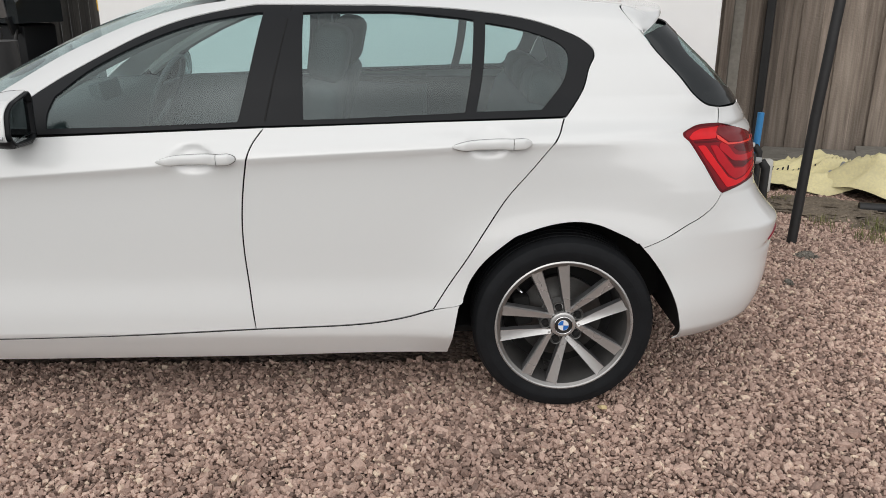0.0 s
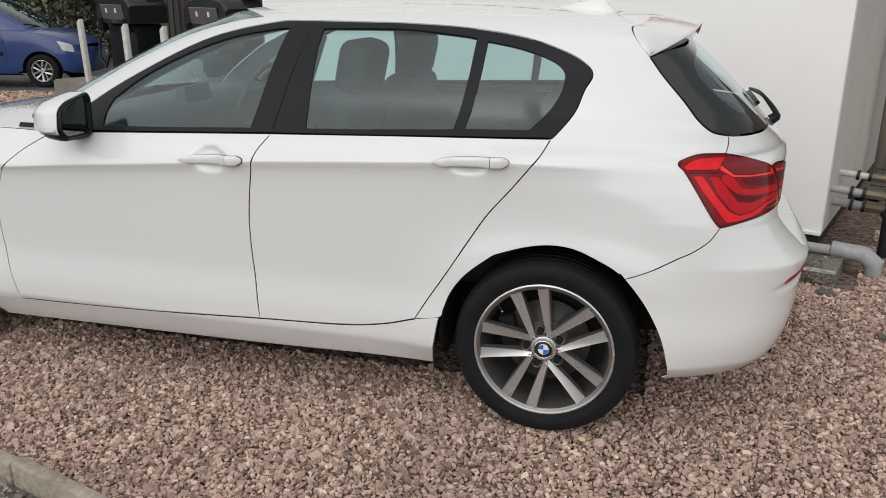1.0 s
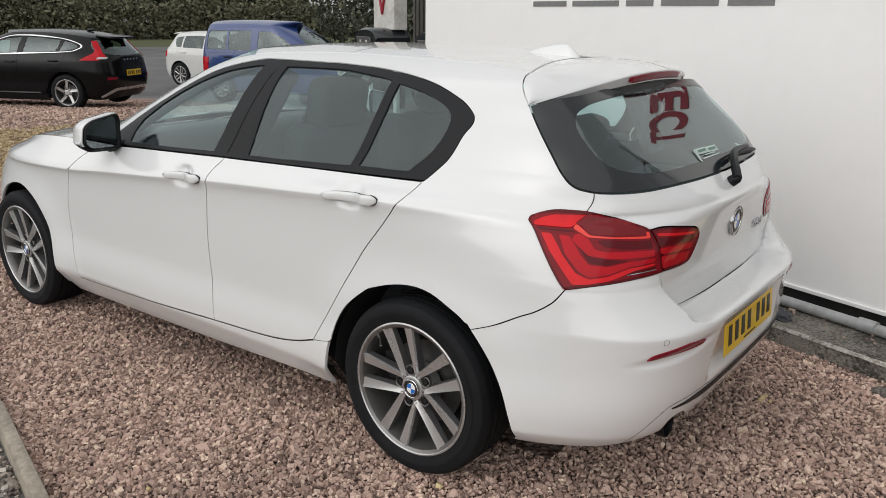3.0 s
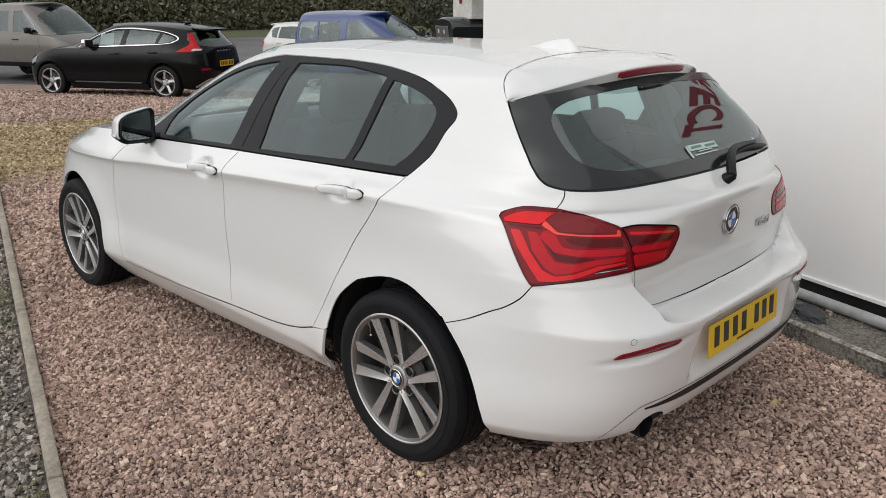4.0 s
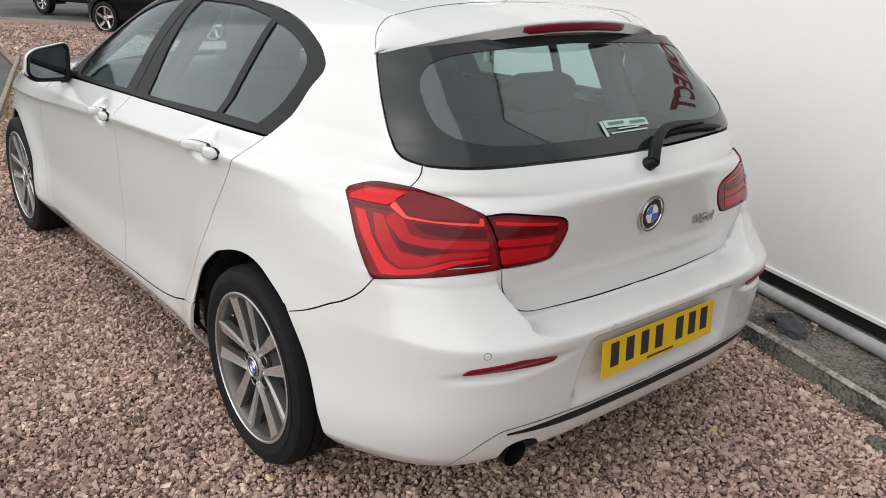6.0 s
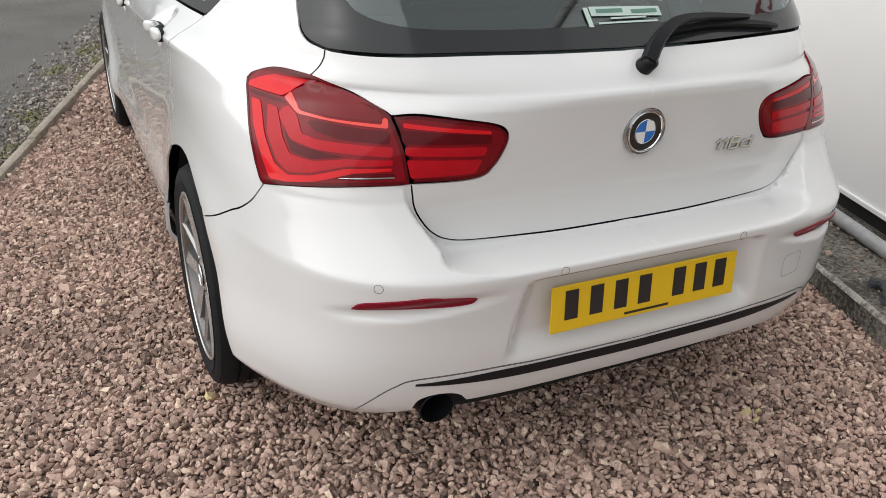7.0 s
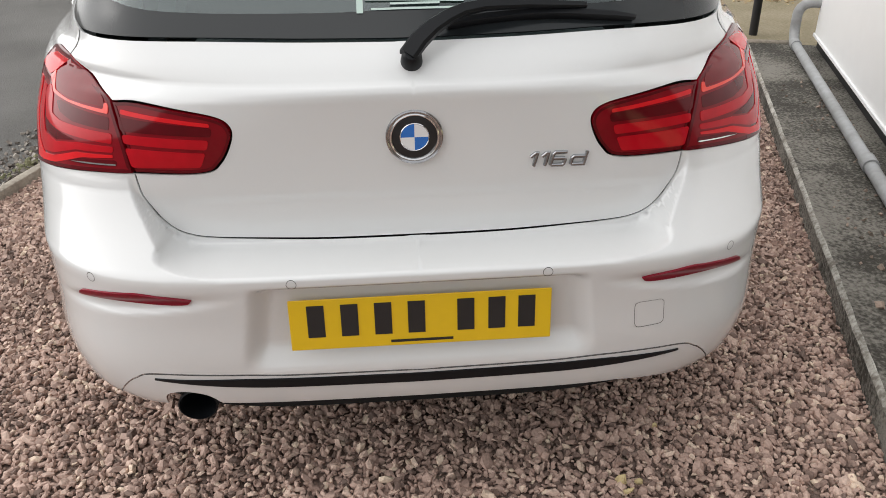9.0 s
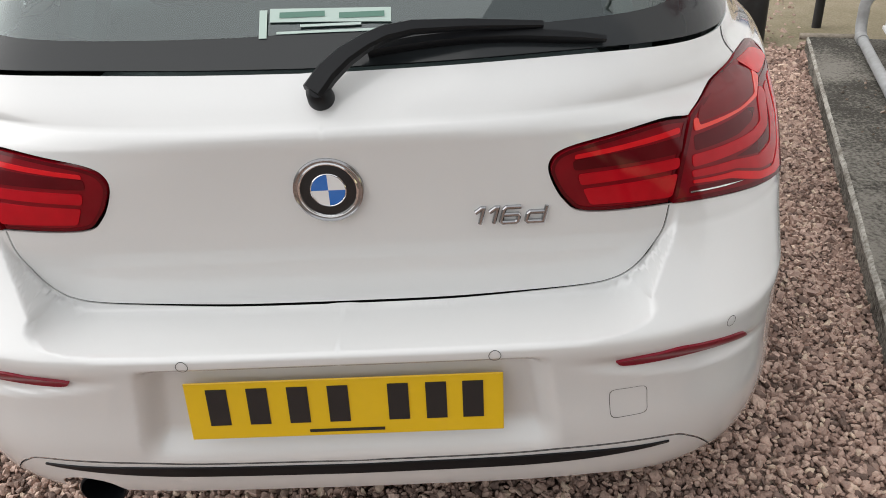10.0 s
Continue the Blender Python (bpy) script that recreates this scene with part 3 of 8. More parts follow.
    if style == "double":
        for k in range(5):
            for sgn in (-1, 1):
                bm, sides = spoke(0.040, w - 0.002, sgn * 0.0285, sgn * 0.050, 0.019, 0.042, 105 + 72 * k, h * 0.76, h * 0.90)
                face = part("spoke", bm, M["alloy"], wheel, "machined silver spoke", True, 25)
                part("spoke_side", sides, M["alloy_dark"], face, "dark painted flank of the spoke", True, 25)
    else:
        for k in range(5):
            bm, sides = spoke(0.04, w - 0.002, 0.012, -0.03, 0.05, 0.055, 20 + 72 * k, h * 0.7, h * 0.88)
            face = part("spoke", bm, M["alloy"], wheel, "bright five-spoke blade", True, 25)
            part("spoke_side", sides, M["alloy_dark"], face, "dark flank of the spoke", True, 25)
    part("hub", lathe(bmesh.new(), [(0.001, h * 0.79), (0.03, h * 0.80), (0.040, h * 0.80), (0.044, h * 0.78), (0.048, h * 0.6), (0.075, h * 0.55), (0.08, h * 0.2)], Matrix(), 40), M["alloy"], wheel, "alloy wheel centre", True, 30)
    for k in range(5):
        at = pose(0, 0, 0, 0, 0, 105 + 72 * k) @ pose(0.0605, 0, h * 0.70)
        part("bolt_well", lathe(bmesh.new(), [(0.0205, -0.012), (0.0205, 0.001), (0.0190, 0.003), (0.0172, 0.001), (0.0165, -0.016), (0.001, -0.016)], at, 18), M["alloy_side"], wheel, "round well of a wheel bolt", True, 35)
        bolt = part("wheel_bolt", lathe(bmesh.new(), [(0.0005, 0.002), (0.0075, 0.002), (0.0085, 0.0), (0.0095, 0.0), (0.0095, 0.004), (0.0115, 0.003), (0.0125, -0.004), (0.0125, -0.014)], at, 14), M["dark"], wheel, "recessed wheel bolt", True)
    if fine:
        part("valve", tube(bmesh.new(), [pose(0, 0, 0, 0, 0, 141) @ Vector((w - 0.012, 0, h * 0.55)), pose(0, 0, 0, 0, 0, 141) @ Vector((w - 0.042, 0, h * 0.75))], 0.0045, 8), M["chrome"], wheel, "tyre valve with a pale cap", True)
    if badge:
        roundel(wheel, pose(0, 0, h * 0.84), 0.031, "centre_cap")
    return wheel


def fit_wheels(car, wheel, spots, outer):
    """Puts the wheel and its copies on the car, outer face away from it."""
    for k, (x, side, z) in enumerate(spots):
        m = pose(x, side * outer, z) @ (pose(0, 0, 0, 90, 0, 0) if side < 0 else pose(0, 0, 0, -90, 0, 0))
        one = wheel if k == 0 else copy_thing(wheel, Matrix())
        one.parent = car
        one.matrix_basis = m


# ---- the white hatchback: rear axle at the origin, nose towards -x ----
HUB = 0.312
WIDE = [(0.16, 0.80), (0.2, 0.828), (0.24, 0.851), (0.282, 0.8735), (0.289, 0.8765), (0.298, 0.8778), (0.34, 0.878), (0.5, 0.863), (0.66, 0.866), (0.76, 0.8675), (0.82, 0.871), (0.848, 0.8765), (0.862, 0.8828), (0.869, 0.8848), (0.876, 0.8825), (0.895, 0.873), (0.94, 0.84), (0.985, 0.812), (1.06, 0.775), (1.15, 0.728), (1.25, 0.66), (1.32, 0.595), (1.37, 0.52), (1.42, 0.40)]
REAR = [(0.2, 0.735), (0.26, 0.785), (0.33, 0.817), (0.42, 0.836), (0.50, 0.844), (0.555, 0.853), (0.59, 0.8605), (0.610, 0.8645), (0.621, 0.8655), (0.627, 0.8625), (0.631, 0.853), (0.634, 0.833), (0.6365, 0.798), (0.6385, 0.765), (0.6405, 0.748), (0.645, 0.739), (0.655, 0.736), (0.72, 0.736), (0.76, 0.742), (0.86, 0.7555), (0.92, 0.7655), (0.944, 0.7695), (0.953, 0.7685), (0.964, 0.757), (0.99, 0.733), (1.03, 0.69), (1.12, 0.60), (1.26, 0.445), (1.32, 0.38), (1.42, 0.25)]
REAR_CORNER = [(z, x) for z, x in REAR if z < 0.61] + [(0.618, 0.8655), (0.625, 0.8645), (0.630, 0.8615)] + [(0.634 + 0.141 * s, 0.7475 + 0.1105 * (1 - s) ** 1.45) for s in (0.0, 0.06, 0.14, 0.25, 0.38, 0.52, 0.66, 0.80, 0.92)] + [(0.79, 0.7482), (0.82, 0.7500)] + [(z, x) for z, x in REAR if z > 0.85]
RIDGE = [(0.20, 1.16), (0.600, 1.16), (0.630, 1.13), (0.636, 1.085), (0.642, 1.055), (0.649, 1.035), (0.662, 1.014), (0.679, 0.997), (0.7026, 0.981), (0.731, 0.963), (0.752, 0.952), (0.775, 0.946), (0.82, 0.943), (1.42, 0.943)]
REAR_N = [(0.2, 4.4), (0.30, 4.9), (0.46, 5.2), (0.555, 5.05), (0.62, 4.92), (0.66, 5.02), (0.70, 5.13), (0.74, 5.22), (0.765, 5.2), (0.79, 5.03), (0.85, 4.5), (0.91, 3.8), (0.935, 3.5), (0.956, 3.2), (0.985, 3.8), (1.03, 5.0), (1.07, 6.0), (1.17, 7.5), (1.28, 8.0), (1.42, 8.0)]
CREASE = [(-2.7, 0.80), (-2.1, 0.820), (-1.83, 0.842), (-1.47, 0.868), (-1.05, 0.901), (-0.57, 0.928), (-0.07, 0.952), (0.3, 0.957), (1.6, 0.955)]
TAPER = [(0.95, 0.0), (1.02, 0.07), (1.2, 0.065), (1.28, 0.03), (1.35, 0.0), (1.42, 0.0)]
NOSE = [(0.2, -3.38), (0.35, -3.44), (0.6, -3.46), (0.7, -3.43), (0.8, -3.3), (0.9, -3.0), (1.0, -2.9)]
SCREEN = [(0.95, -2.32), (1.02, -2.20), (1.2, -1.88), (1.267, -1.74), (1.32, -1.61), (1.38, -1.43), (1.42, -1.3)]


def bump_shape(x, z, cx, cz, rx, rz):
    return np.exp(-np.clip(((x - cx) / rx) ** 2 + ((z - cz) / rz) ** 2, 0, 40) ** 2)


def body_detail(p, u, z):
    """Flared arches, handle bowls and the number plate's recess."""
    x, y = p[..., 0], p[..., 1]
    side = step(-0.60, -0.74, y)
    for ax, lip in ((0.02, 0.020), (-2.69, 0.016)):
        d = np.hypot(x - ax, z - HUB)
        y = y - side * (lip * np.exp(-(((d - 0.36) / 0.125) ** 2)) + 0.006 * step(0.62, 0.40, d)) * step(0.15, 0.30, z) * step(0.82, 0.55, z)
    for hx, hz in ((-0.262, 0.947), (-1.205, 0.897)):
        y = y + 0.026 * bump_shape(x, z, hx - 0.012, hz + 0.002, 0.066, 0.038)
    back = step(0.5, 0.7, x)
    half = 0.33 - 0.16 * (z - 0.5)
    x = x - back * 0.032 * step(half + 0.022, half - 0.028, np.abs(y)) * step(0.385, 0.455, z) * step(0.606, 0.588, z)
    scoop = bump_shape(u, z, 0.925, 0.560 + 0.10 * (u - 0.905), 0.160, 0.019)
    x, y = x - 0.009 * scoop, y + 0.006 * scoop
    return np.stack([x, y, p[..., 2]], -1)


crease_line, taper_line = pchip(*zip(*CREASE)), pchip(*zip(*TAPER))


lower = Shell(WIDE, REAR, NOSE, REAR_N, [(0.2, 3.6), (0.6, 3.2), (0.9, 2.8)], -0.6, -2.2, body_detail, crease_line, taper_line, REAR_CORNER, RIDGE)
upper = Shell(WIDE, REAR, SCREEN, REAR_N, [(0.95, 4.4), (1.06, 3.6), (1.2, 3.0), (1.4, 2.6)], -0.6, -1.0, body_detail, crease_line, taper_line, REAR_CORNER, RIDGE)
U = lower.u_rear
car = thing("hatchback_car", "white five-door hatchback car with silver double-spoke wheels parked on pink gravel", "car")

ARCH = [(-0.362, 0.327), (-0.359, 0.370), (-0.344, 0.430), (-0.322, 0.490), (-0.274, 0.560), (-0.197, 0.627), (-0.144, 0.650), (-0.046, 0.677), (0.040, 0.687), (0.112, 0.677), (0.173, 0.645), (0.220, 0.612)]
ARCH_REAR = [(0.2432, 0.5950), (0.2776, 0.5596), (0.3192, 0.5092), (0.3578, 0.4490), (0.3914, 0.3890), (0.4211, 0.3293), (0.4638, 0.2546)]
SILL = [(-2.127, 0.272), (-1.93, 0.274), (-1.545, 0.286), (-1.055, 0.310), (-0.733, 0.324), (-0.569, 0.346), (-0.445, 0.383)]
DOOR_B = [(-0.995, 0.992), (-1.04, 0.918), (-1.071, 0.755), (-1.077, 0.578), (-1.055, 0.310)]
DOOR_C = at_x(lower, smooth_line([(-0.018, 1.018), (-0.040, 0.975), (-0.068, 0.938), (-0.130, 0.86), (-0.205, 0.770), (-0.270, 0.67), (-0.335, 0.565), (-0.400, 0.465), (-0.452, 0.380)], 5))
DOOR_A = [(-1.90, 0.953), (-1.97, 0.918), (-2.05, 0.865), (-2.133, 0.78), (-2.178, 0.62), (-2.164, 0.433), (-2.127, 0.272)]
BELT_F = [(-1.90, 0.953), (-1.6, 0.967), (-0.995, 0.992)]
BELT_R = [(-0.995, 0.992), (-0.5, 1.007), DOOR_C[0]]
DLO_BASE = at_x(upper, [(-1.95, 0.956), (-1.84, 0.960), (-1.72, 0.965), (-1.5, 0.974), (-1.25, 0.985), (-1.1, 0.991)]) + [(-0.995, 0.995), (-0.4, 1.011)] + at_x(upper, [(-0.012, 1.021)])
DLO_FRONT = smooth_line([(-0.60, 1.3612), (-0.98, 1.363), (-1.09, 1.357), (-1.28, 1.318), (-1.43, 1.264), (-1.61, 1.174), (-1.73, 1.105), (-1.84, 1.03), (-1.95, 0.956)], 4)
DLO_TOP = [DLO_BASE[-1], (0.1577, 1.0942), (0.2332, 1.1641), (0.2935, 1.2077), (0.2992, 1.2399), (0.2443, 1.2782), (0.0755, 1.3224), (-0.2281, 1.3500)] + at_x(upper, DLO_FRONT[:-1]) + [DLO_BASE[0]]
SCREEN_LINE = smooth_line([(-2.08, 0.965), (-1.96, 1.05), (-1.84, 1.125), (-1.72, 1.195), (-1.56, 1.268), (-1.42, 1.320), (-1.28, 1.355), (-1.16, 1.374), (-0.98, 1.388), (-0.8, 1.394), (-0.6, 1.396)], 4)
SCREEN_EDGE = at_x(upper, SCREEN_LINE[:29])
ROOF_EDGE = at_x(upper, SCREEN_LINE[28:]) + [(-0.2, 1.392), (0.22, 1.3875), (0.43, 1.3765), (0.609, 1.365)]
SPOILER_SEAM = [(0.6090, 1.3650), (0.5860, 1.3570), (0.5720, 1.3440), (0.5610, 1.3220), (0.5575, 1.2970), (0.5595, 1.2700)]
HATCH = SPOILER_SEAM + [(0.5545, 1.2100), (0.5649, 1.1340), (0.5801, 1.0808), (0.6190, 1.0462), (0.6848, 1.0324)]
LIGHT_TOP = [(0.5155, 0.9521), (0.5313, 0.9673), (0.5832, 0.9829), (0.6903, 0.9822)]
LIGHT_FRONT = [(0.6096, 0.7643), (0.5931, 0.7813), (0.5462, 0.8687), (0.5155, 0.9521)]
BUMPER_SEAM = [(0.6096, 0.7643), (0.5539, 0.7219), (0.4829, 0.6870), (0.4211, 0.6647), (0.3210, 0.6257), (0.2432, 0.5950)]
BUMPER_SEAM = [BUMPER_SEAM[0]] + at_x(lower, smooth_line([(float(lower(*q)[0]), q[1]) for q in BUMPER_SEAM], 5)[1:-1]) + [BUMPER_SEAM[-1]]
GATE_SIDE = [(0.9520, 0.7975), (0.9560, 0.7720), (0.9600, 0.7500), (0.9705, 0.7260), (0.9905, 0.6955), (1.0140, 0.6745), (1.0400, 0.6635), (1.0790, 0.6570), (1.1781, 0.6522), (1.3233, 0.6468), (U, 0.6457)]
GLASS_BASE = [(0.6848, 1.0324), (0.7885, 1.0315), (1.0218, 1.0348), (1.2761, 1.0300), (U, 1.0270)]
INNER_LIGHT = [(0.9520, 0.7975), (1.0874, 0.7988), (1.1271, 0.8215), (1.1518, 0.8671), (1.1511, 0.8937), (1.1272, 0.9097), (1.0669, 0.9207), (0.9687, 0.9324), (0.9083, 0.9281)]

FLANK_GUIDES = [[(u, float(crease_line(u)) + dz) for u in np.linspace(-2.9, 0.62, 60)] for dz in (-0.034, -0.019, -0.009, -0.003, 0.0, 0.004, 0.011, 0.026)]
SHELF_GUIDES = [[(0.55, z), (U, z)] for z in (0.620, 0.627, 0.6305, 0.633, 0.635, 0.637, 0.639, 0.642, 0.647, 0.655, 0.665, 0.678, 0.694, 0.712, 0.732, 0.752)]
ridge_line = pchip(*zip(*RIDGE))
SHELF_GUIDES += [[(float(ridge_line(z)) + du, z) for z in np.linspace(0.664, 0.79, 60)] for du in (-0.018, -0.0125, -0.0095, -0.0065, -0.0035, -0.0005)]
GATE_GUIDES = [[(0.7, z), (U, z)] for z in (0.722, 0.915, 0.932, 0.942, 0.948, 0.954, 0.961, 0.970, 0.982)]
panel("front_door", lower, loop(BELT_F, DOOR_B, SILL[3::-1], DOOR_A[::-1]), M["paint"], car, spacing=0.013, gap=0.0026, flange=0.004, guides=FLANK_GUIDES)
panel("rear_door", lower, loop(BELT_R, DOOR_C, SILL[:2:-1], DOOR_B[::-1]), M["paint"], car, spacing=0.013, gap=0.0026, flange=0.004, guides=FLANK_GUIDES)
panel("side_frame", upper, loop(SCREEN_EDGE, ROOF_EDGE, HATCH, [(0.6848, 1.0324), (0.6903, 0.9822)], LIGHT_TOP[::-1], LIGHT_FRONT[::-1], BUMPER_SEAM, [(0.2432, 0.5950), (0.2279, 0.6112)], ARCH[:1:-1], [ARCH[2], (-0.357, 0.402), (-0.445, 0.383)], DOOR_C[::-1], [(0.0569, 1.0221), (0.0622, 1.0253)], DLO_TOP, [DLO_BASE[0], SCREEN_EDGE[0]]), M["paint"], car, "white rear quarter and roof pillar", spacing=0.013, gap=0.0017, flange=0.005, guides=FLANK_GUIDES)
panel("sill", lower, loop(SILL, [(-0.445, 0.383), (-0.359, 0.402)], [(-0.359, 0.402), (-0.370, 0.320), (-0.382, 0.197)], [(-0.382, 0.197), (-0.708, 0.192), (-1.2, 0.175), (-2.28, 0.16)], [(-2.28, 0.16), (-2.30, 0.272), (-2.127, 0.272)]), M["paint"], car, "white side sill")
VALANCE = [(0.8018, 0.2576), (0.8290, 0.2948), (0.8631, 0.3364), (0.8973, 0.3669), (0.9463, 0.3862), (1.1163, 0.3873), (1.2354, 0.3815), (U, 0.3776)]
panel("rear_bumper", lower, loop(BUMPER_SEAM[::-1], [(0.6096, 0.7643), (0.7005, 0.7786), (0.8393, 0.7923), (0.9520, 0.7975)], GATE_SIDE, [(U, 0.6457), (U, 0.3776)], VALANCE[::-1], [(0.8018, 0.2576), (0.6827, 0.2432), (0.4600, 0.2393)], [(0.4600, 0.2393), (0.4638, 0.2546)], ARCH_REAR[::-1]), M["paint"], car, "white rear bumper", both=True, spacing=0.009, gap=0.0017, flange=0.004, guides=SHELF_GUIDES)
lip_low = [(U, 0.2892), (1.2408, 0.2924), (1.0702, 0.2955)]
notch = [(1.0702, 0.2955), (1.0435, 0.3240), (0.9974, 0.3336), (0.9555, 0.3201), (0.9430, 0.2806)]
panel("lower_valance", lower, loop(VALANCE, [(U, 0.3776), (U, 0.2892)], lip_low, notch, [(0.9430, 0.2806), (0.8018, 0.2576)]), M["paint"], car, "white lower bumper lip cut out for the exhaust", mirror=False, gap=0.0, flange=0)
lip = other_side(*cut_panel(lower, loop(VALANCE, [(U, 0.3776), (U, 0.2892)], lip_low, [(1.0702, 0.2955), (0.9430, 0.2806), (0.8018, 0.2576)]), gap=0.0, flange=0))
mesh_object("lower_valance", lip[0], lip[1], M["paint"], car, "white lower bumper lip", lip[2])
panel("valance_gap", lower, loop(VALANCE, [(q[0], q[1] - 0.0016) for q in VALANCE[::-1]]), M["dark"], car, "seam above the lower lip", both=True, offset=0.0006, gap=0.0, flange=0)
panel("bumper_strip", lower, loop([(0.9409, 0.3726), (1.1170, 0.3756), (1.2362, 0.3727), (U, 0.3679)], [(U, 0.3679), (U, 0.3430)], [(U, 0.3430), (1.2361, 0.3479), (1.1163, 0.3536), (0.9408, 0.3688)]), M["trim"], car, "black strip along the bumper", both=True, offset=0.003, gap=0.0, flange=0.004)
panel("tailgate", lower, loop([(0.6903, 0.9822), (0.8225, 0.9594), (0.8882, 0.9389), (0.9083, 0.9281)], INNER_LIGHT[::-1], GATE_SIDE, [(U, 0.6457), (U, 1.0270)], GLASS_BASE[::-1], [(0.6848, 1.0324), (0.6903, 0.9822)]), M["paint"], car, "white tailgate", both=True, spacing=0.014, gap=0.0020, flange=0.005, guides=GATE_GUIDES)

panel("gate_seam", upper, [(0.6829, 1.0310), (0.6867, 1.0310), (0.6920, 0.9830), (0.6884, 0.9830)], M["dark"], car, "dark seam beside the tailgate", offset=0.0007, gap=0.0, spacing=0.01, flange=0)

panel("sill_seam", lower, loop([(u, z + 0.0008) for u, z in SILL], [(u, z - 0.0028) for u, z in SILL[::-1]]), M["dark"], car, "dark seam under the doors", offset=0.0007, gap=0.0, spacing=0.02, flange=0)
# glass, frames and black surrounds
GLASS_F = loop(at_x(upper, [(-1.083, 1.006), (-1.40, 0.995), (-1.70, 0.985)]), at_x(upper, [(-1.70, 0.985), (-1.705, 1.03), (-1.69, 1.078)]), at_x(upper, [(-1.69, 1.078), (-1.57, 1.167), (-1.40, 1.249), (-1.24, 1.303), (-1.09, 1.331), (-1.02, 1.338)]), at_x(upper, [(-1.02, 1.338), (-1.083, 1.006)]))
GLASS_R = loop([(-0.868, 1.014), (-0.5647, 1.0264), (-0.3145, 1.0352)], [(-0.3145, 1.0352), (-0.1765, 1.3180)], [(-0.1765, 1.3180), (-0.4122, 1.3340), (-0.6000, 1.3410), (-0.885, 1.339)], [(-0.885, 1.339), (-0.868, 1.014)])
GLASS_Q = loop([(-0.2675, 1.0373), (-0.0269, 1.0426)], [(-0.0269, 1.0426), (0.0795, 1.1105), (0.1520, 1.1720), (0.1862, 1.2228), (0.1445, 1.2574), (0.0318, 1.2871), (-0.1198, 1.3080)], [(-0.1198, 1.3080), (-0.2675, 1.0373)])
panel("window_frame", upper, loop(DLO_BASE, DLO_TOP), M["trim"], car, "matt black window surround", holes=[GLASS_F, GLASS_R, GLASS_Q], offset=-0.001, gap=0.002)
for outline in (GLASS_F, GLASS_R, GLASS_Q):
    panel("window", upper, outline, M["glass"], car, "tinted side window", offset=-0.005, gap=-0.002, spacing=0.05, flange=0)
panel("pillar_gap", upper, [(-0.925, 1.360), (-0.9285, 1.360), (-0.9985, 0.995), (-0.994, 0.995)], M["dark"], car, offset=0.0005, gap=0.0, spacing=0.05, flange=0)
panel("belt_moulding", upper, loop(DLO_BASE, [(q[0], q[1] + (0.014 if 0 < k < len(DLO_BASE) - 1 else 0.003)) for k, q in enumerate(DLO_BASE)][::-1]), M["trim"], car, "black moulding under the side windows", offset=0.002, gap=0.0, flange=0.003)
GLASS_TOP = [(0.5660, 1.2690), (0.6228, 1.2811), (0.7118, 1.2943), (1.0242, 1.3126), (U, 1.3160)]
CLEAR_LINE = [(U, 1.0750), (1.3048, 1.0721), (1.0189, 1.0763), (0.8443, 1.0869), (0.7404, 1.1174), (0.7026, 1.1816), (0.7105, 1.2275), (0.7794, 1.2644), (0.9587, 1.2845), (U, 1.2960)]
CLEAR = loop(CLEAR_LINE, [(U, 1.2960), (U, 1.0750)])
HATCH_IN = [(0.5660, 1.2690), (0.5600, 1.2083), (0.5715, 1.1342), (0.5859, 1.0820), (0.6239, 1.0498), (0.6886, 1.0364)]
panel("rear_window_border", upper, loop(HATCH_IN, [(0.6886, 1.0364), (0.7864, 1.0367), (1.0219, 1.0393), (1.2773, 1.0341), (U, 1.0310)], [(U, 1.0310), (U, 1.0750)], CLEAR_LINE, [(U, 1.2960), (U, 1.3160)], GLASS_TOP[::-1]), M["gloss_black"], car, "black printed border of the rear window", both=True, gap=0.0, flange=0.004)
panel("rear_window", upper, CLEAR, M["rear_glass"], car, "tinted rear window", both=True, offset=-0.002, gap=-0.004, spacing=0.05, flange=0)
panel("windscreen", upper, loop(SCREEN_EDGE, [SCREEN_EDGE[-1], (-2.0, 1.382), (upper.u_front, 1.386)], [(upper.u_front, 1.386), (upper.u_front, 0.975)], [(upper.u_front, 0.975), SCREEN_EDGE[0]]), M["screen"], car, "clear windscreen", both=True, centre=upper.u_front, spacing=0.05, flange=0)

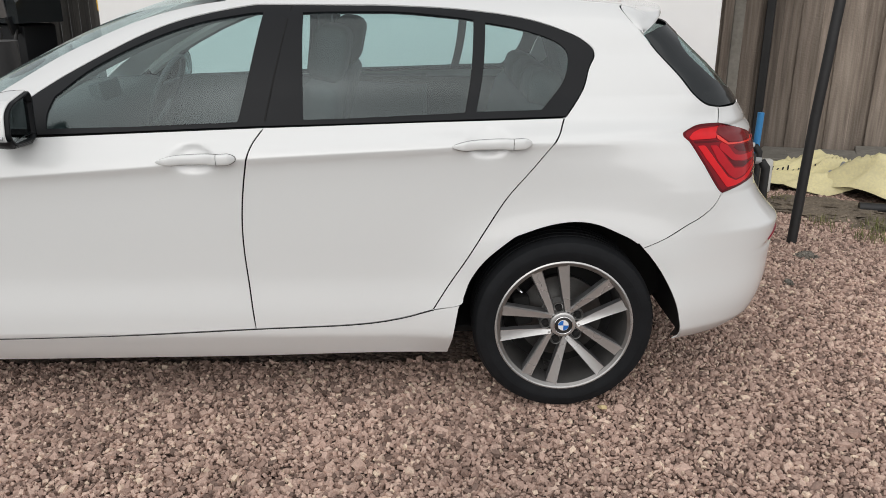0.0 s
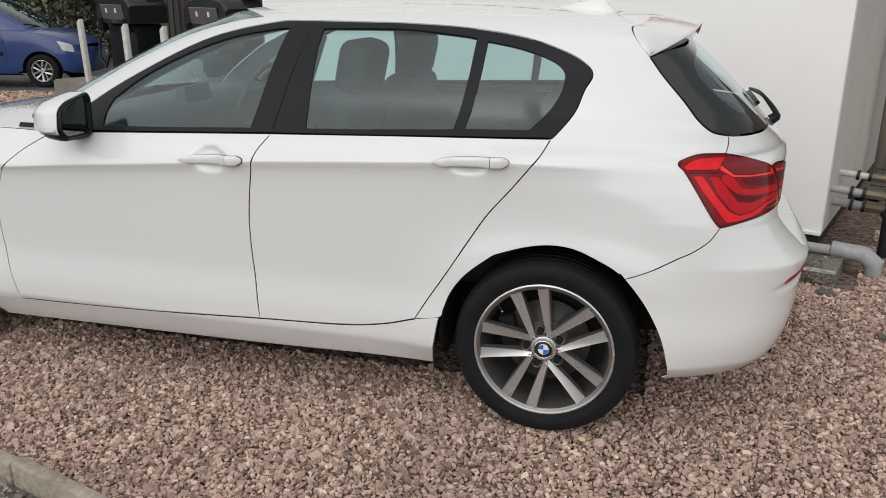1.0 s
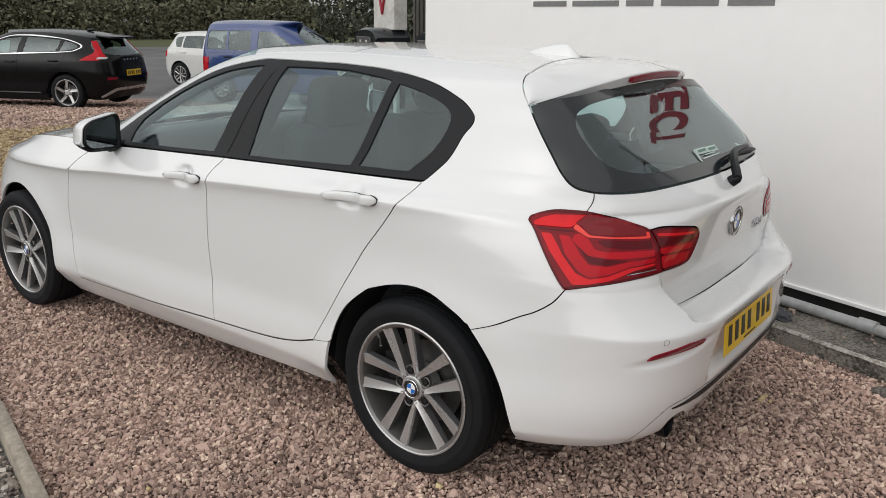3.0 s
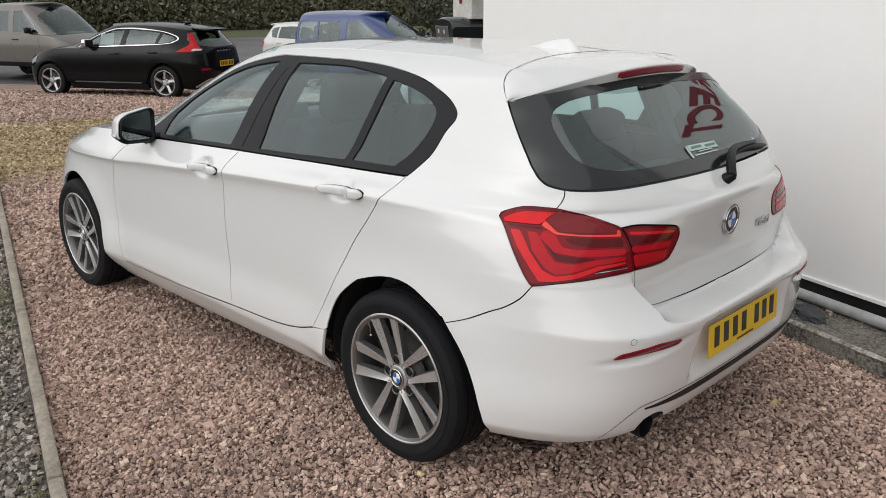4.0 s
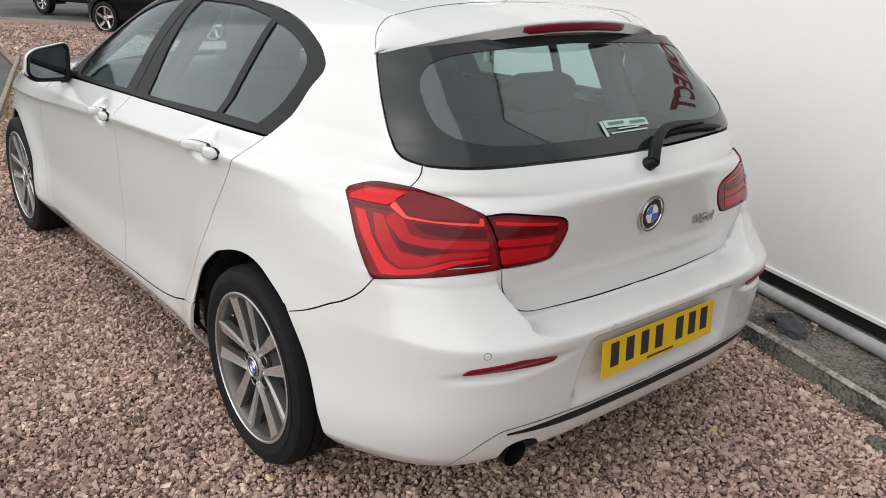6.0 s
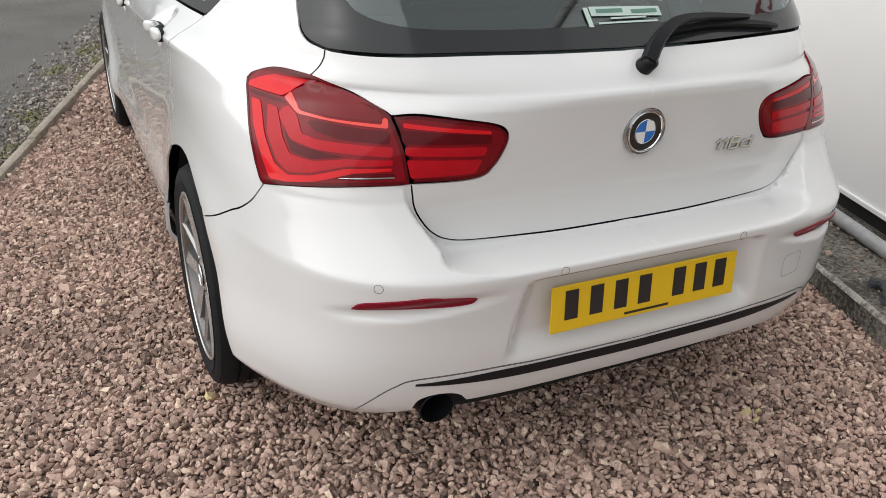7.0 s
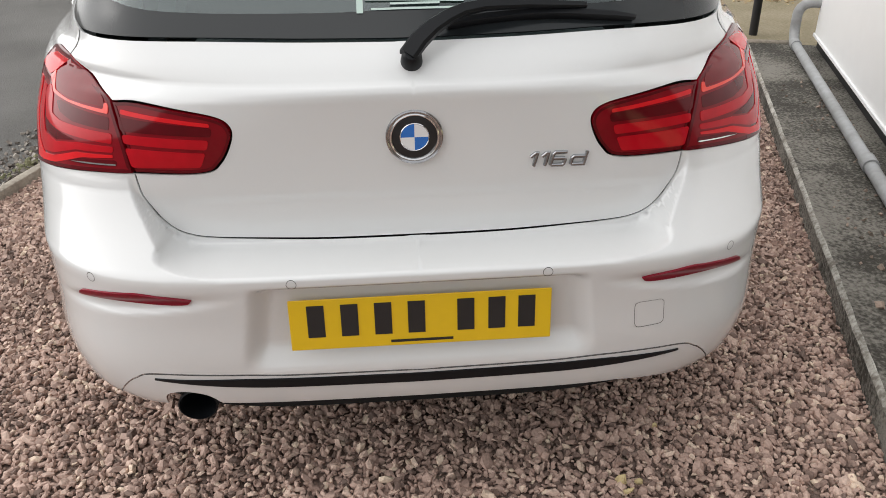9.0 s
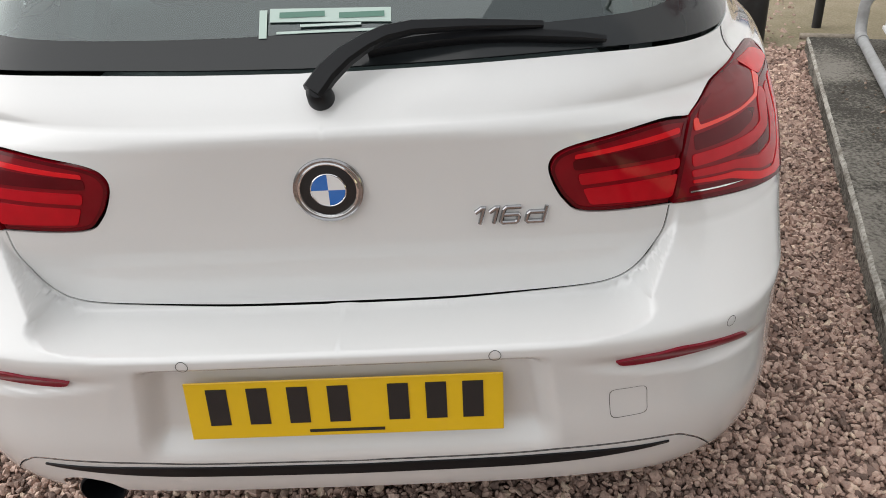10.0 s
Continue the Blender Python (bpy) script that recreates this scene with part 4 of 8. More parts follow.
# tail lights
outer_light = loop(LIGHT_TOP, [(0.6903, 0.9822), (0.8221, 0.9583), (0.8880, 0.9380), (0.9053, 0.9281)], [(0.9053, 0.9281), (0.9334, 0.8640), (0.9481, 0.7984)], [(0.9481, 0.7984), (0.8393, 0.7934), (0.7015, 0.7796), (0.6104, 0.7663)], LIGHT_FRONT)
for ob in panel("tail_light", lower, outer_light, M["red_mid"], car, "red wrap-round tail light", offset=0.0025, gap=-0.0005, spacing=0.015, flange=0.02):
    ob["side"] = 1
lights = [o for o in car.children if o.name.startswith("tail_light")]
BARS = [
    ("lamp_bar", "red_light", [(0.5337, 0.9480), (0.6011, 0.9704), (0.7048, 0.9724), (0.6774, 0.9468), (0.6496, 0.9373), (0.5302, 0.9401)]),
    ("smoked_lens", "smoke", [(0.7208, 0.9659), (0.7850, 0.9646), (0.8545, 0.9502), (0.8874, 0.9320), (0.8923, 0.9163), (0.7915, 0.9171), (0.7110, 0.9208), (0.6839, 0.9458)]),
    ("lamp_edge", "amber", [(0.6763, 0.9468), (0.7038, 0.9188), (0.7740, 0.9131), (0.8898, 0.9114), (0.8899, 0.9232), (0.9010, 0.9232), (0.9024, 0.9046), (0.7726, 0.9092), (0.6972, 0.9129), (0.6575, 0.9363)]),
    ("lamp_bar", "red_light", [(0.5461, 0.9214), (0.5804, 0.9205), (0.6069, 0.8639), (0.6452, 0.8137), (0.6850, 0.7974), (0.7415, 0.8048), (0.8172, 0.8258), (0.9111, 0.8305), (0.9114, 0.8253), (0.8337, 0.8177), (0.7467, 0.7927), (0.6785, 0.7825), (0.6327, 0.7803), (0.6056, 0.8178), (0.5644, 0.8758)]),
    ("lamp_bar", "red", [(0.6440, 0.9049), (0.6866, 0.8642), (0.7495, 0.8554), (0.9118, 0.8519), (0.9122, 0.8710), (0.7501, 0.8735), (0.7128, 0.8794), (0.6969, 0.9100), (0.6728, 0.9236), (0.6541, 0.9177)]),
    ("lamp_bar", "red", [(0.6056, 0.9186), (0.6387, 0.9157), (0.6623, 0.8682), (0.6862, 0.8388), (0.7432, 0.8328), (0.8188, 0.8444), (0.9140, 0.8468), (0.9128, 0.8356), (0.8168, 0.8300), (0.7414, 0.8099), (0.6850, 0.8025), (0.6521, 0.8200), (0.6149, 0.8670)]),
    ("dark_lens", "red_dark", [(0.775, 0.8035), (0.836, 0.8165), (0.918, 0.8205), (0.9195, 0.8095), (0.836, 0.8055)]),
    ("clear_strip", "chrome", [(0.800, 0.8062), (0.838, 0.8100), (0.917, 0.8135), (0.9175, 0.8110), (0.838, 0.8075)]),
]
BARS += [
    ("dark_lens", "red_dark", [(0.655, 0.900), (0.672, 0.868), (0.690, 0.843), (0.744, 0.836), (0.815, 0.8475), (0.76, 0.8525), (0.700, 0.859), (0.676, 0.880)]),
    ("dark_lens", "red_dark", [(0.722, 0.902), (0.745, 0.888), (0.80, 0.879), (0.905, 0.876), (0.905, 0.899), (0.80, 0.904), (0.745, 0.907)]),
    ("dark_lens", "red_dark", [(0.534, 0.936), (0.648, 0.932), (0.665, 0.926), (0.640, 0.926), (0.540, 0.929)]),
]
for one, home in zip(panel("lens_border", lower, outer_light, M["red_dark"], car, "dark red lens border", offset=0.0032, gap=-0.0003, spacing=0.012, flange=0.001, holes=[[tuple(q) for q in ring(outer_light, 0.0065, 0.012)]]), lights):
    one.parent = home
for kind, mat, pts in BARS:
    for one, home in zip(panel(kind, lower, rounded(pts, 0.006), M[mat], car, offset={"dark_lens": 0.0031, "clear_strip": 0.0050}.get(kind, 0.0040), gap=0.0, spacing=0.015, flange=0.0015), lights):
        one.parent = home
inner_light = loop([(0.9123, 0.9272), (0.9676, 0.9304), (1.0658, 0.9187), (1.1252, 0.9077), (1.1480, 0.8927), (1.1508, 0.8671), (1.1251, 0.8225), (1.0865, 0.8009), (0.9570, 0.8005)], [(0.9570, 0.8005), (0.9395, 0.8650), (0.9123, 0.9272)])
inner = panel("tail_light", lower, inner_light, M["red_mid"], car, "red tail light on the tailgate", offset=0.002, gap=0.001, spacing=0.015, flange=0.02)
for one, home in zip(panel("lens_border", lower, inner_light, M["red_dark"], car, "dark red lens border", offset=0.0032, gap=0.0010, spacing=0.012, flange=0.001, holes=[[tuple(q) for q in ring(inner_light, 0.0075, 0.012)]]), inner):
    one.parent = home
for pts in ([(0.925, 0.903), (1.118, 0.890), (1.116, 0.873), (0.932, 0.878)],):
    for one, home in zip(panel("dark_lens", lower, rounded(pts, 0.006), M["red_dark"], car, offset=0.0030, gap=0.0, spacing=0.015, flange=0.001), inner):
        one.parent = home
for mat, pts in (("red_light", [(0.9316, 0.9164), (1.1147, 0.8987), (1.1154, 0.8918), (0.9319, 0.9076)]), ("red", [(0.9354, 0.8720), (1.1092, 0.8661), (1.1043, 0.8472), (0.9378, 0.8550)]), ("red", [(0.9402, 0.8469), (1.1003, 0.8402), (1.0869, 0.8116), (0.9500, 0.8094)])):
    for one, home in zip(panel("lamp_bar", lower, rounded(pts, 0.006), M[mat], car, offset=0.0035, gap=0.0, spacing=0.015, flange=0.0015), inner):
        one.parent = home

# reflectors, sensors, towing cover
panel("reflector", lower, loop([(0.7881, 0.5632), (0.8121, 0.5786), (0.9084, 0.5917), (0.9558, 0.5941), (1.0463, 0.5806)], [(1.0463, 0.5806), (1.0250, 0.5671), (0.9233, 0.5665), (0.8442, 0.5656), (0.7881, 0.5632)]), M["reflector"], car, "slim red reflector", offset=0.0045, gap=0.0, flange=0.006, spacing=0.007)
for su, sz in ((0.8419, 0.6153), (1.2480, 0.6150)):
    ku = np.linalg.norm(lower(su + 0.004, sz) - lower(su - 0.004, sz)) / 0.008
    kz = np.linalg.norm(lower(su, sz + 0.004) - lower(su, sz - 0.004)) / 0.008
    circ, small = ([(su + r / ku * math.cos(a), sz + r / kz * math.sin(a)) for a in [2 * math.pi * k / 24 for k in range(24)]] for r in (0.0100, 0.0090))
    panel("sensor_ring", lower, circ, M["trim"], car, "thin black ring round a parking sensor", offset=0.0005, gap=0.0, holes=[small], flange=0, spacing=0.006)
cover = rounded([(1.0501, 0.4518), (1.0565, 0.5181), (0.9906, 0.5204), (0.9852, 0.4568)], 0.012)
cover_in = rounded([(1.0494, 0.4530), (1.0556, 0.5174), (0.9912, 0.5197), (0.9860, 0.4576)], 0.012)
for o in panel("tow_cover_gap", lower, cover, M["dark"], car, "seam round the towing eye cover", offset=0.0006, gap=0.0, holes=[cover_in], flange=0, spacing=0.008)[:1]:
    bpy.data.objects.remove(o)

# roof, spoiler, bonnet
edge_pts = [upper(u, z) for u, z in smooth_line(ROOF_EDGE, 6)]
roof_z = pchip([-1.45, -1.2, -0.9, -0.5, -0.1, 0.2], [1.390, 1.410, 1.421, 1.420, 1.406, 1.388])
rows = []
x_first, x_last = edge_pts[0][0], edge_pts[-1][0]
for e in edge_pts:
    k = (e[0] - x_first) / (x_last - x_first)
    bow = -0.27 * max(0, 1 - k * 1.8) ** 2 - 0.09 * max(0, k * 4 - 3) ** 2
    row = []
    for t in np.linspace(-1, 1, 41):
        x = e[0] + bow * (1 - t * t)
        top = float(roof_z(x))
        row.append((x, -t * e[1] * -1, e[2] + (top - e[2]) * (1 - abs(t) ** 2.6)))
    rows.append(row)
lipped = [[(r[0][0], r[0][1] * 1.006, r[0][2] - 0.0035)] + r + [(r[-1][0], r[-1][1] * 1.006, r[-1][2] - 0.0035)] for r in rows]
sheet("roof", lipped, M["paint"], car, "white roof", 0.0)
# the spoiler: from the seam across the roof and down its sides to the trailing edge and its underside
side_seam = [Vector(upper(u, z)) for u, z in smooth_line(SPOILER_SEAM, 4)]
roof_end = rows[-1]


def seam_at(t):
    """Runs over the roof for the inner part of t, then down the side."""
    a = abs(t)
    if a <= 0.8:
        k = (t / 0.8 + 1) * 20
        i = min(39, int(k))
        p = Vector(roof_end[i]).lerp(Vector(roof_end[i + 1]), k - i)
        return p if p.y * t >= 0 else Vector((p.x, -p.y, p.z))
    k = (a - 0.8) / 0.2 * (len(side_seam) - 1)
    i = min(len(side_seam) - 2, int(k))
    p = side_seam[i].lerp(side_seam[i + 1], k - i)
    return Vector((p.x, math.copysign(abs(p.y), t), p.z))


def spoiler_edge(t):
    a = abs(t)
    return Vector((0.43 - 0.166 * a ** 2.6, 0.594 * t, 1.362 - 0.087 * a ** 2.2))


srows = []
for t in np.linspace(-1, 1, 81):
    start, end, a = seam_at(t), spoiler_edge(t), abs(t)
    start += Vector((0.003, 0, -0.001))
    thick = 0.036 - 0.030 * a ** 3
    low = end + Vector((-0.010, 0, -thick))
    inn = Vector((0.387 - 0.121 * a ** 2.4, end.y * 0.992, 1.315 - 0.044 * a ** 2.2))
    col = [start + Vector((0.0, 0, -0.012)), start]
    for q in (0.15, 0.3, 0.45, 0.6, 0.75, 0.88, 0.96):
        mid = start.lerp(end, q)
        mid.z += 0.014 * math.sin(math.pi * q) * (1 - a ** 4)
        mid.y += math.copysign(0.012 * math.sin(math.pi * q) * a ** 6, t)
        col.append(mid)
    col += [end, end + Vector((0.002, 0, -0.004)), low, inn]
    srows.append(col)
sheet("roof_spoiler", srows, M["paint"], car, "white roof spoiler over the rear window").data.set_sharp_from_angle(angle=radians(45))
rows = []
for t in np.linspace(-0.36, 0.36, 21):
    end, thick = spoiler_edge(t), 0.036 - 0.030 * abs(t) ** 3
    k = 0.75 if abs(t) < 0.33 else 0.45
    rows.append([end + Vector((0.0032 - 0.010 * q, 0, -0.004 - (thick - 0.004) * q)) for q in (0.10, 0.35, 0.6, k + 0.05)])
sheet("brake_light", rows, M["reflector"], car, "dark red high brake light in the spoiler", 0.004)

wing_top = at_x(lower, [(-1.90, 0.953), (-2.2, 0.957), (-2.5, 0.938), (-2.8, 0.893), (-3.0, 0.845), (-3.12, 0.80)])
front_arch = at_x(lower, [(-2.32, 0.20), (-2.325, 0.36), (-2.37, 0.50), (-2.47, 0.61), (-2.60, 0.668), (-2.72, 0.672), (-2.86, 0.63), (-2.97, 0.54)])
front_arch2 = at_x(lower, [(-2.97, 0.54), (-3.03, 0.42), (-3.05, 0.30), (-3.04, 0.2)])
wing_nose = at_x(lower, [(-3.12, 0.80), (-3.10, 0.70), (-3.05, 0.62), (-2.97, 0.54)])
panel("front_wing", lower, loop(wing_top, wing_nose, front_arch[::-1], [front_arch[0], (-2.30, 0.21), (-2.30, 0.272), (-2.127, 0.272)], DOOR_A[::-1]), M["paint"], car, "white front wing", guides=FLANK_GUIDES)
UF = lower.u_front
lamp_b = at_x(lower, [(-3.10, 0.70), (-3.24, 0.66), (-3.34, 0.645)])
panel("headlight", lower, loop(wing_nose[:2], lamp_b, [lamp_b[-1], (lamp_b[-1][0] - 0.02, 0.74)], [(lamp_b[-1][0] - 0.02, 0.74), wing_nose[0]]), M["lamp"], car, "clear headlight", gap=0.002)
panel("front_bumper", lower, loop(wing_nose[1:], front_arch2, [front_arch2[-1], (UF, 0.2)], [(UF, 0.2), (UF, 0.70)], [(UF, 0.70), (lamp_b[-1][0] - 0.02, 0.735)], [(lamp_b[-1][0] - 0.02, 0.735), lamp_b[-1]], lamp_b[::-1]), M["paint"], car, "white front bumper", both=True, centre=UF)
rows = []
for k in range(16):
    u, z = smooth_line(wing_top, 3)[k]
    e = lower(u, z)
    f = k / 15
    mid = 0.985 - 0.05 * f - 0.16 * f * f
    row = []
    for t in np.linspace(-1, 1, 25):
        nose = -0.27 * f ** 2 * (1 - t * t) - 0.28 * (1 - f) ** 3 * (1 - t * t)
        row.append((e[0] + nose, t * abs(e[1]), e[2] + (mid + 0.02 - e[2]) * (1 - abs(t) ** 2.4) - 0.015 * f * f * (1 - t * t)))
    rows.append(row)
sheet("bonnet", rows, M["paint"], car, "white bonnet")
panel("scuttle", upper, loop([(-2.0, 0.945), (-2.4, 0.955), (upper.u_front, 0.955)], [(upper.u_front, 0.955), (upper.u_front, 0.985)], [(upper.u_front, 0.985), (-2.0, 0.975)]), M["trim"], car, "black scuttle panel under the windscreen", both=True, centre=upper.u_front, offset=0.004, gap=0.0, flange=0)


def inner_skin():
    """The dark inside of the body, seen in panel gaps and through the windows."""
    verts, faces = [], []
    us, zs = np.linspace(lower.u_front, lower.u_rear, 150), np.linspace(0.2, 0.985, 26)
    uu, zz = np.meshgrid(us, zs)
    plain = [(z, min(x for h, x in REAR if abs(h - z) < 0.075) - 0.012) for z in np.linspace(0.2, 1.2, 30)]
    skin = Shell([(z, y - 0.012) for z, y in WIDE], plain, NOSE, REAR_N, [(0.2, 3.6), (0.6, 3.2), (0.9, 2.8)], -0.6, -2.2)
    p = skin(uu, zz) - 0.02 * skin.normal(uu, zz)
    ok = (np.hypot(p[..., 0], p[..., 2] - HUB) > 0.40) & (np.hypot(p[..., 0] + 2.69, p[..., 2] - HUB) > 0.40)
    for sgn in (1, -1):
        base = len(verts)
        verts += [(q[0], q[1] * sgn, q[2]) for q in p.reshape(-1, 3)]
        n = len(us)
        for i in range(len(zs) - 1):
            for j in range(n - 1):
                if ok[i, j] and ok[i + 1, j] and ok[i, j + 1] and ok[i + 1, j + 1] and (zs[i + 1] < 0.93 or uu[i, j] > -2.1) and (uu[i, j] > -3.0 or zs[i] < 0.7):
                    faces.append((base + i * n + j, base + i * n + j + 1, base + (i + 1) * n + j + 1, base + (i + 1) * n + j))
    return mesh_object("inner_body", verts, faces, M["dark"], car, "dark inside of the body")


inner_skin()
bm = bmesh.new()
box(bm, (3.1, 1.36, 0.03), pose(-1.3, 0, 0.22), 0.01)
part("floor_pan", bm, M["dark"], car, "dark underside")
rows = []
for z_off, x0, x1 in ((0, -1.38, 0.15),):
    rows = [[(x, y, float(roof_z(x)) - 0.035 - 0.045 * abs(y / 0.52) ** 3) for y in np.linspace(-0.50, 0.50, 13)] for x in np.linspace(x0, x1, 16)]
sheet("headlining", rows, M["headliner"], car, "grey roof lining")

# wheel housings
for ax in (0.02, -2.69):
    for sgn in (-1, 1):
        bm = bmesh.new()
        arcs = []
        for y in ((0.855 if ax > -1 else 0.80), 0.70, 0.52):
            arcs.append([bm.verts.new((ax + (0.392 if y > 0.79 else 0.40) * math.cos(a), sgn * y, HUB + (0.375 if y > 0.79 else 0.385) * math.sin(a))) for a in np.linspace(-0.02, math.pi + 0.02, 30)])
            edge = arcs[-1]
            foot = [bm.verts.new((ax + k, sgn * (y - 0.06), z)) for k, z in ((0.40, 0.262), (-0.385, 0.215))]
            arcs[-1] = [foot[0]] + edge + [foot[1]]
        for a, b in zip(arcs, arcs[1:]):
            for j in range(31):
                bm.faces.new((a[j], a[j + 1], b[j + 1], b[j]))
        bm.faces.new(arcs[-1])
        part("wheel_housing", bm, M["dark"], car, "black wheel arch liner", True)

wheel = make_wheel(rim=0.228)
fit_wheels(car, wheel, [(0.0, -1, HUB), (-2.69, -1, HUB), (0.0, 1, HUB), (-2.69, 1, HUB)], 0.774)


def door_handle(x, z, name="door_handle"):
    """A pull bar bowed out of its bowl, a lock cap behind it and the dark shut line round both."""
    for sgn in (1, -1):
        home = [o for o in car.children if o.name.startswith("rear_door" if x > -0.7 else "front_door")][0 if sgn > 0 else 1]
        for kind, x0, x1, mat, swell in (("handle_gap", x - 0.129, x + 0.1275, "dark", 1.0), (name, x - 0.128, x + 0.067, "paint", 0.0), ("lock_cap", x + 0.0690, x + 0.126, "paint", 0.0)):
            verts, faces, n, sides = [], [], 25, 18
            for k in range(n):
                t = 0.5 - 0.5 * math.cos(math.pi * k / (n - 1))
                px = x0 + (x1 - x0) * t
                g = min(1, max(0, (px - (x - 0.128)) / 0.254))
                y0 = float(lower(at_x(lower, [(px, z)])[0][0], z)[1])
                y0 = min(y0, -0.842)
                bow = 0.017 * math.sin(math.pi * (0.06 + 0.88 * g)) ** 0.6 - 0.009 * swell
                front = min(1, (px - (x - 0.1295)) / 0.045) ** 0.6
                back = min(1, (x + 0.1280 - px) / 0.024) ** 0.5
                full = max(0.06, min(front, back))
                hz, hy = (0.0150 + 0.0035 * g) * full + 0.0009 * swell, 0.0105 * max(0.3, full)
                cz = z + 0.011 * (g - 0.5) - 0.0016 * swell
                for j in range(sides):
                    a = 2 * math.pi * j / sides
                    c, q = math.cos(a), math.sin(a)
                    verts.append((px, (y0 - bow - hy * (abs(c) ** 0.75) * (1 if c > 0 else -1)) * sgn, cz + hz * (abs(q) ** 0.6) * (1 if q > 0 else -1)))
            for k in range(n - 1):
                for j in range(sides):
                    q = (k * sides + j, k * sides + (j + 1) % sides, (k + 1) * sides + (j + 1) % sides, (k + 1) * sides + j)
                    faces.append(q if sgn > 0 else q[::-1])
            faces += [tuple(range(sides))[:: -1 if sgn > 0 else 1], tuple(range((n - 1) * sides, n * sides))[:: 1 if sgn > 0 else -1]]
            ob = mesh_object(kind, verts, faces, M[mat], home, {"handle_gap": "dark shut line round the handle", "lock_cap": "white lock cap"}.get(kind, "white pull handle"))
            ob.data.set_sharp_from_angle(angle=radians(50))


door_handle(-0.262, 0.946)
door_handle(-1.205, 0.898)

# wing mirrors
for sgn in (-1, 1):
    mir = new("wing_mirror")
    mir.parent = car
    mir["label"] = "white wing mirror with black base and amber-clear indicator"
    mir.matrix_basis = Matrix.Translation((-1.765, sgn * 0.915, 1.03)) @ Matrix.Diagonal((1, -sgn, 1, 1))

    rim = [(y, z) for y, z in smooth_line(rounded([(-0.092, -0.046), (-0.080, 0.034), (-0.040, 0.060), (0.082, 0.084), (0.094, 0.060), (0.088, -0.066), (0.070, -0.078), (-0.060, -0.074)], 0.022), 2)]

    def section(x, k, dy=0.0, dz=0.0):
        return [(x, y * k + dy, z * k + dz) for y, z in rim + rim[:1]]
    cap_rows = [section(x, k, 0.02 * (1 - k), -0.010 * (1 - k)) for x, k in ((-0.112, 0.05), (-0.110, 0.30), (-0.100, 0.55), (-0.080, 0.76), (-0.050, 0.90), (-0.015, 0.975), (0.020, 1.0), (0.034, 1.0), (0.037, 0.985), (0.036, 0.95))]
    sheet("mirror_cap", cap_rows, M["paint"], mir, "white mirror cap")
    frame_rows = [section(x, k, dy) for x, k, dy in ((0.028, 0.955, 0.004), (0.044, 0.945, 0.006), (0.048, 0.925, 0.006), (0.048, 0.86, 0.004), (0.040, 0.83, 0.002), (0.034, 0.82, 0.0))]
    sheet("mirror_frame", frame_rows, M["trim"], mir, "black mirror frame")
    bm = bmesh.new()
    bm.faces.new([bm.verts.new((0.042 - 0.06 * y, y * 0.84 + 0.002, z * 0.84)) for y, z in rim])
    bmesh.ops.solidify(bm, geom=bm.faces[:], thickness=0.003)
    part("mirror_glass", bm, M["mirror"], mir, "mirror glass")
    base_rows = [[(x, y * k + dy, min(z * k, -0.048) - 0.004) for y, z in rim + rim[:1]] for x, k, dy in ((-0.085, 0.5, 0.03), (-0.07, 0.78, 0.015), (-0.03, 0.97, 0.004), (0.02, 1.02, 0.0), (0.040, 1.01, 0.0), (0.046, 0.9, 0.0))]
    sheet("mirror_base", base_rows, M["trim"], mir, "black mirror underside")
    bm = bmesh.new()
    tube(bm, [(-0.01, 0.06, -0.066), (-0.005, 0.11, -0.068), (0.0, 0.165, -0.075)], [0.030, 0.024, 0.030], 12)
    part("mirror_foot", bm, M["trim"], mir, "black mirror foot", True)
    bm = bmesh.new()
    tube(bm, [(0.030, -0.090, -0.040), (0.0, -0.092, -0.040), (-0.035, -0.080, -0.040), (-0.065, -0.055, -0.040)], [0.006, 0.008, 0.008, 0.004], 8)
    part("indicator", bm, M["lamp"], mir, "clear indicator strip", True)

# rear wiper
wiper = new("rear_wiper")
wiper.parent = car
wiper["label"] = "black rear wiper with its arm parked across the glass"


def on_glass(y, z, lift):
    a, b = 0.4, U
    for _ in range(40):
        m = (a + b) / 2
        a, b = (m, b) if -upper(m, z)[1] > abs(y) else (a, m)
    p, n = upper(a, z), upper.normal(a, z)
    q = p + lift * n
    return Vector((q[0], math.copysign(abs(q[1]), y), q[2]))


def ribbon(bm, points, wide, thick):
    """A flat bar with chamfered edges through (y, z, lift) points over the glass."""
    rings, n = [], len(points)
    spot = [on_glass(*q) for q in points]
    for i, p in enumerate(spot):
        d = (spot[min(i + 1, n - 1)] - spot[max(i - 1, 0)]).normalized()
        out = (on_glass(points[i][0], points[i][1], points[i][2] + 0.01) - p).normalized()
        side = d.cross(out).normalized()
        w, h = wide[i] / 2, thick[i] / 2
        rings.append([bm.verts.new(p + side * w * a + out * h * b) for a, b in ((-1, -1), (1, -1), (1, 0.3), (0.7, 1), (-0.7, 1), (-1, 0.3))])
    for ra, rb in zip(rings, rings[1:]):
        for j in range(6):
            bm.faces.new((ra[j], ra[(j + 1) % 6], rb[(j + 1) % 6], rb[j]))
    bm.faces.new(rings[0][::-1])
    bm.faces.new(rings[-1])
    bmesh.ops.recalc_face_normals(bm, faces=bm.faces)
    return bm


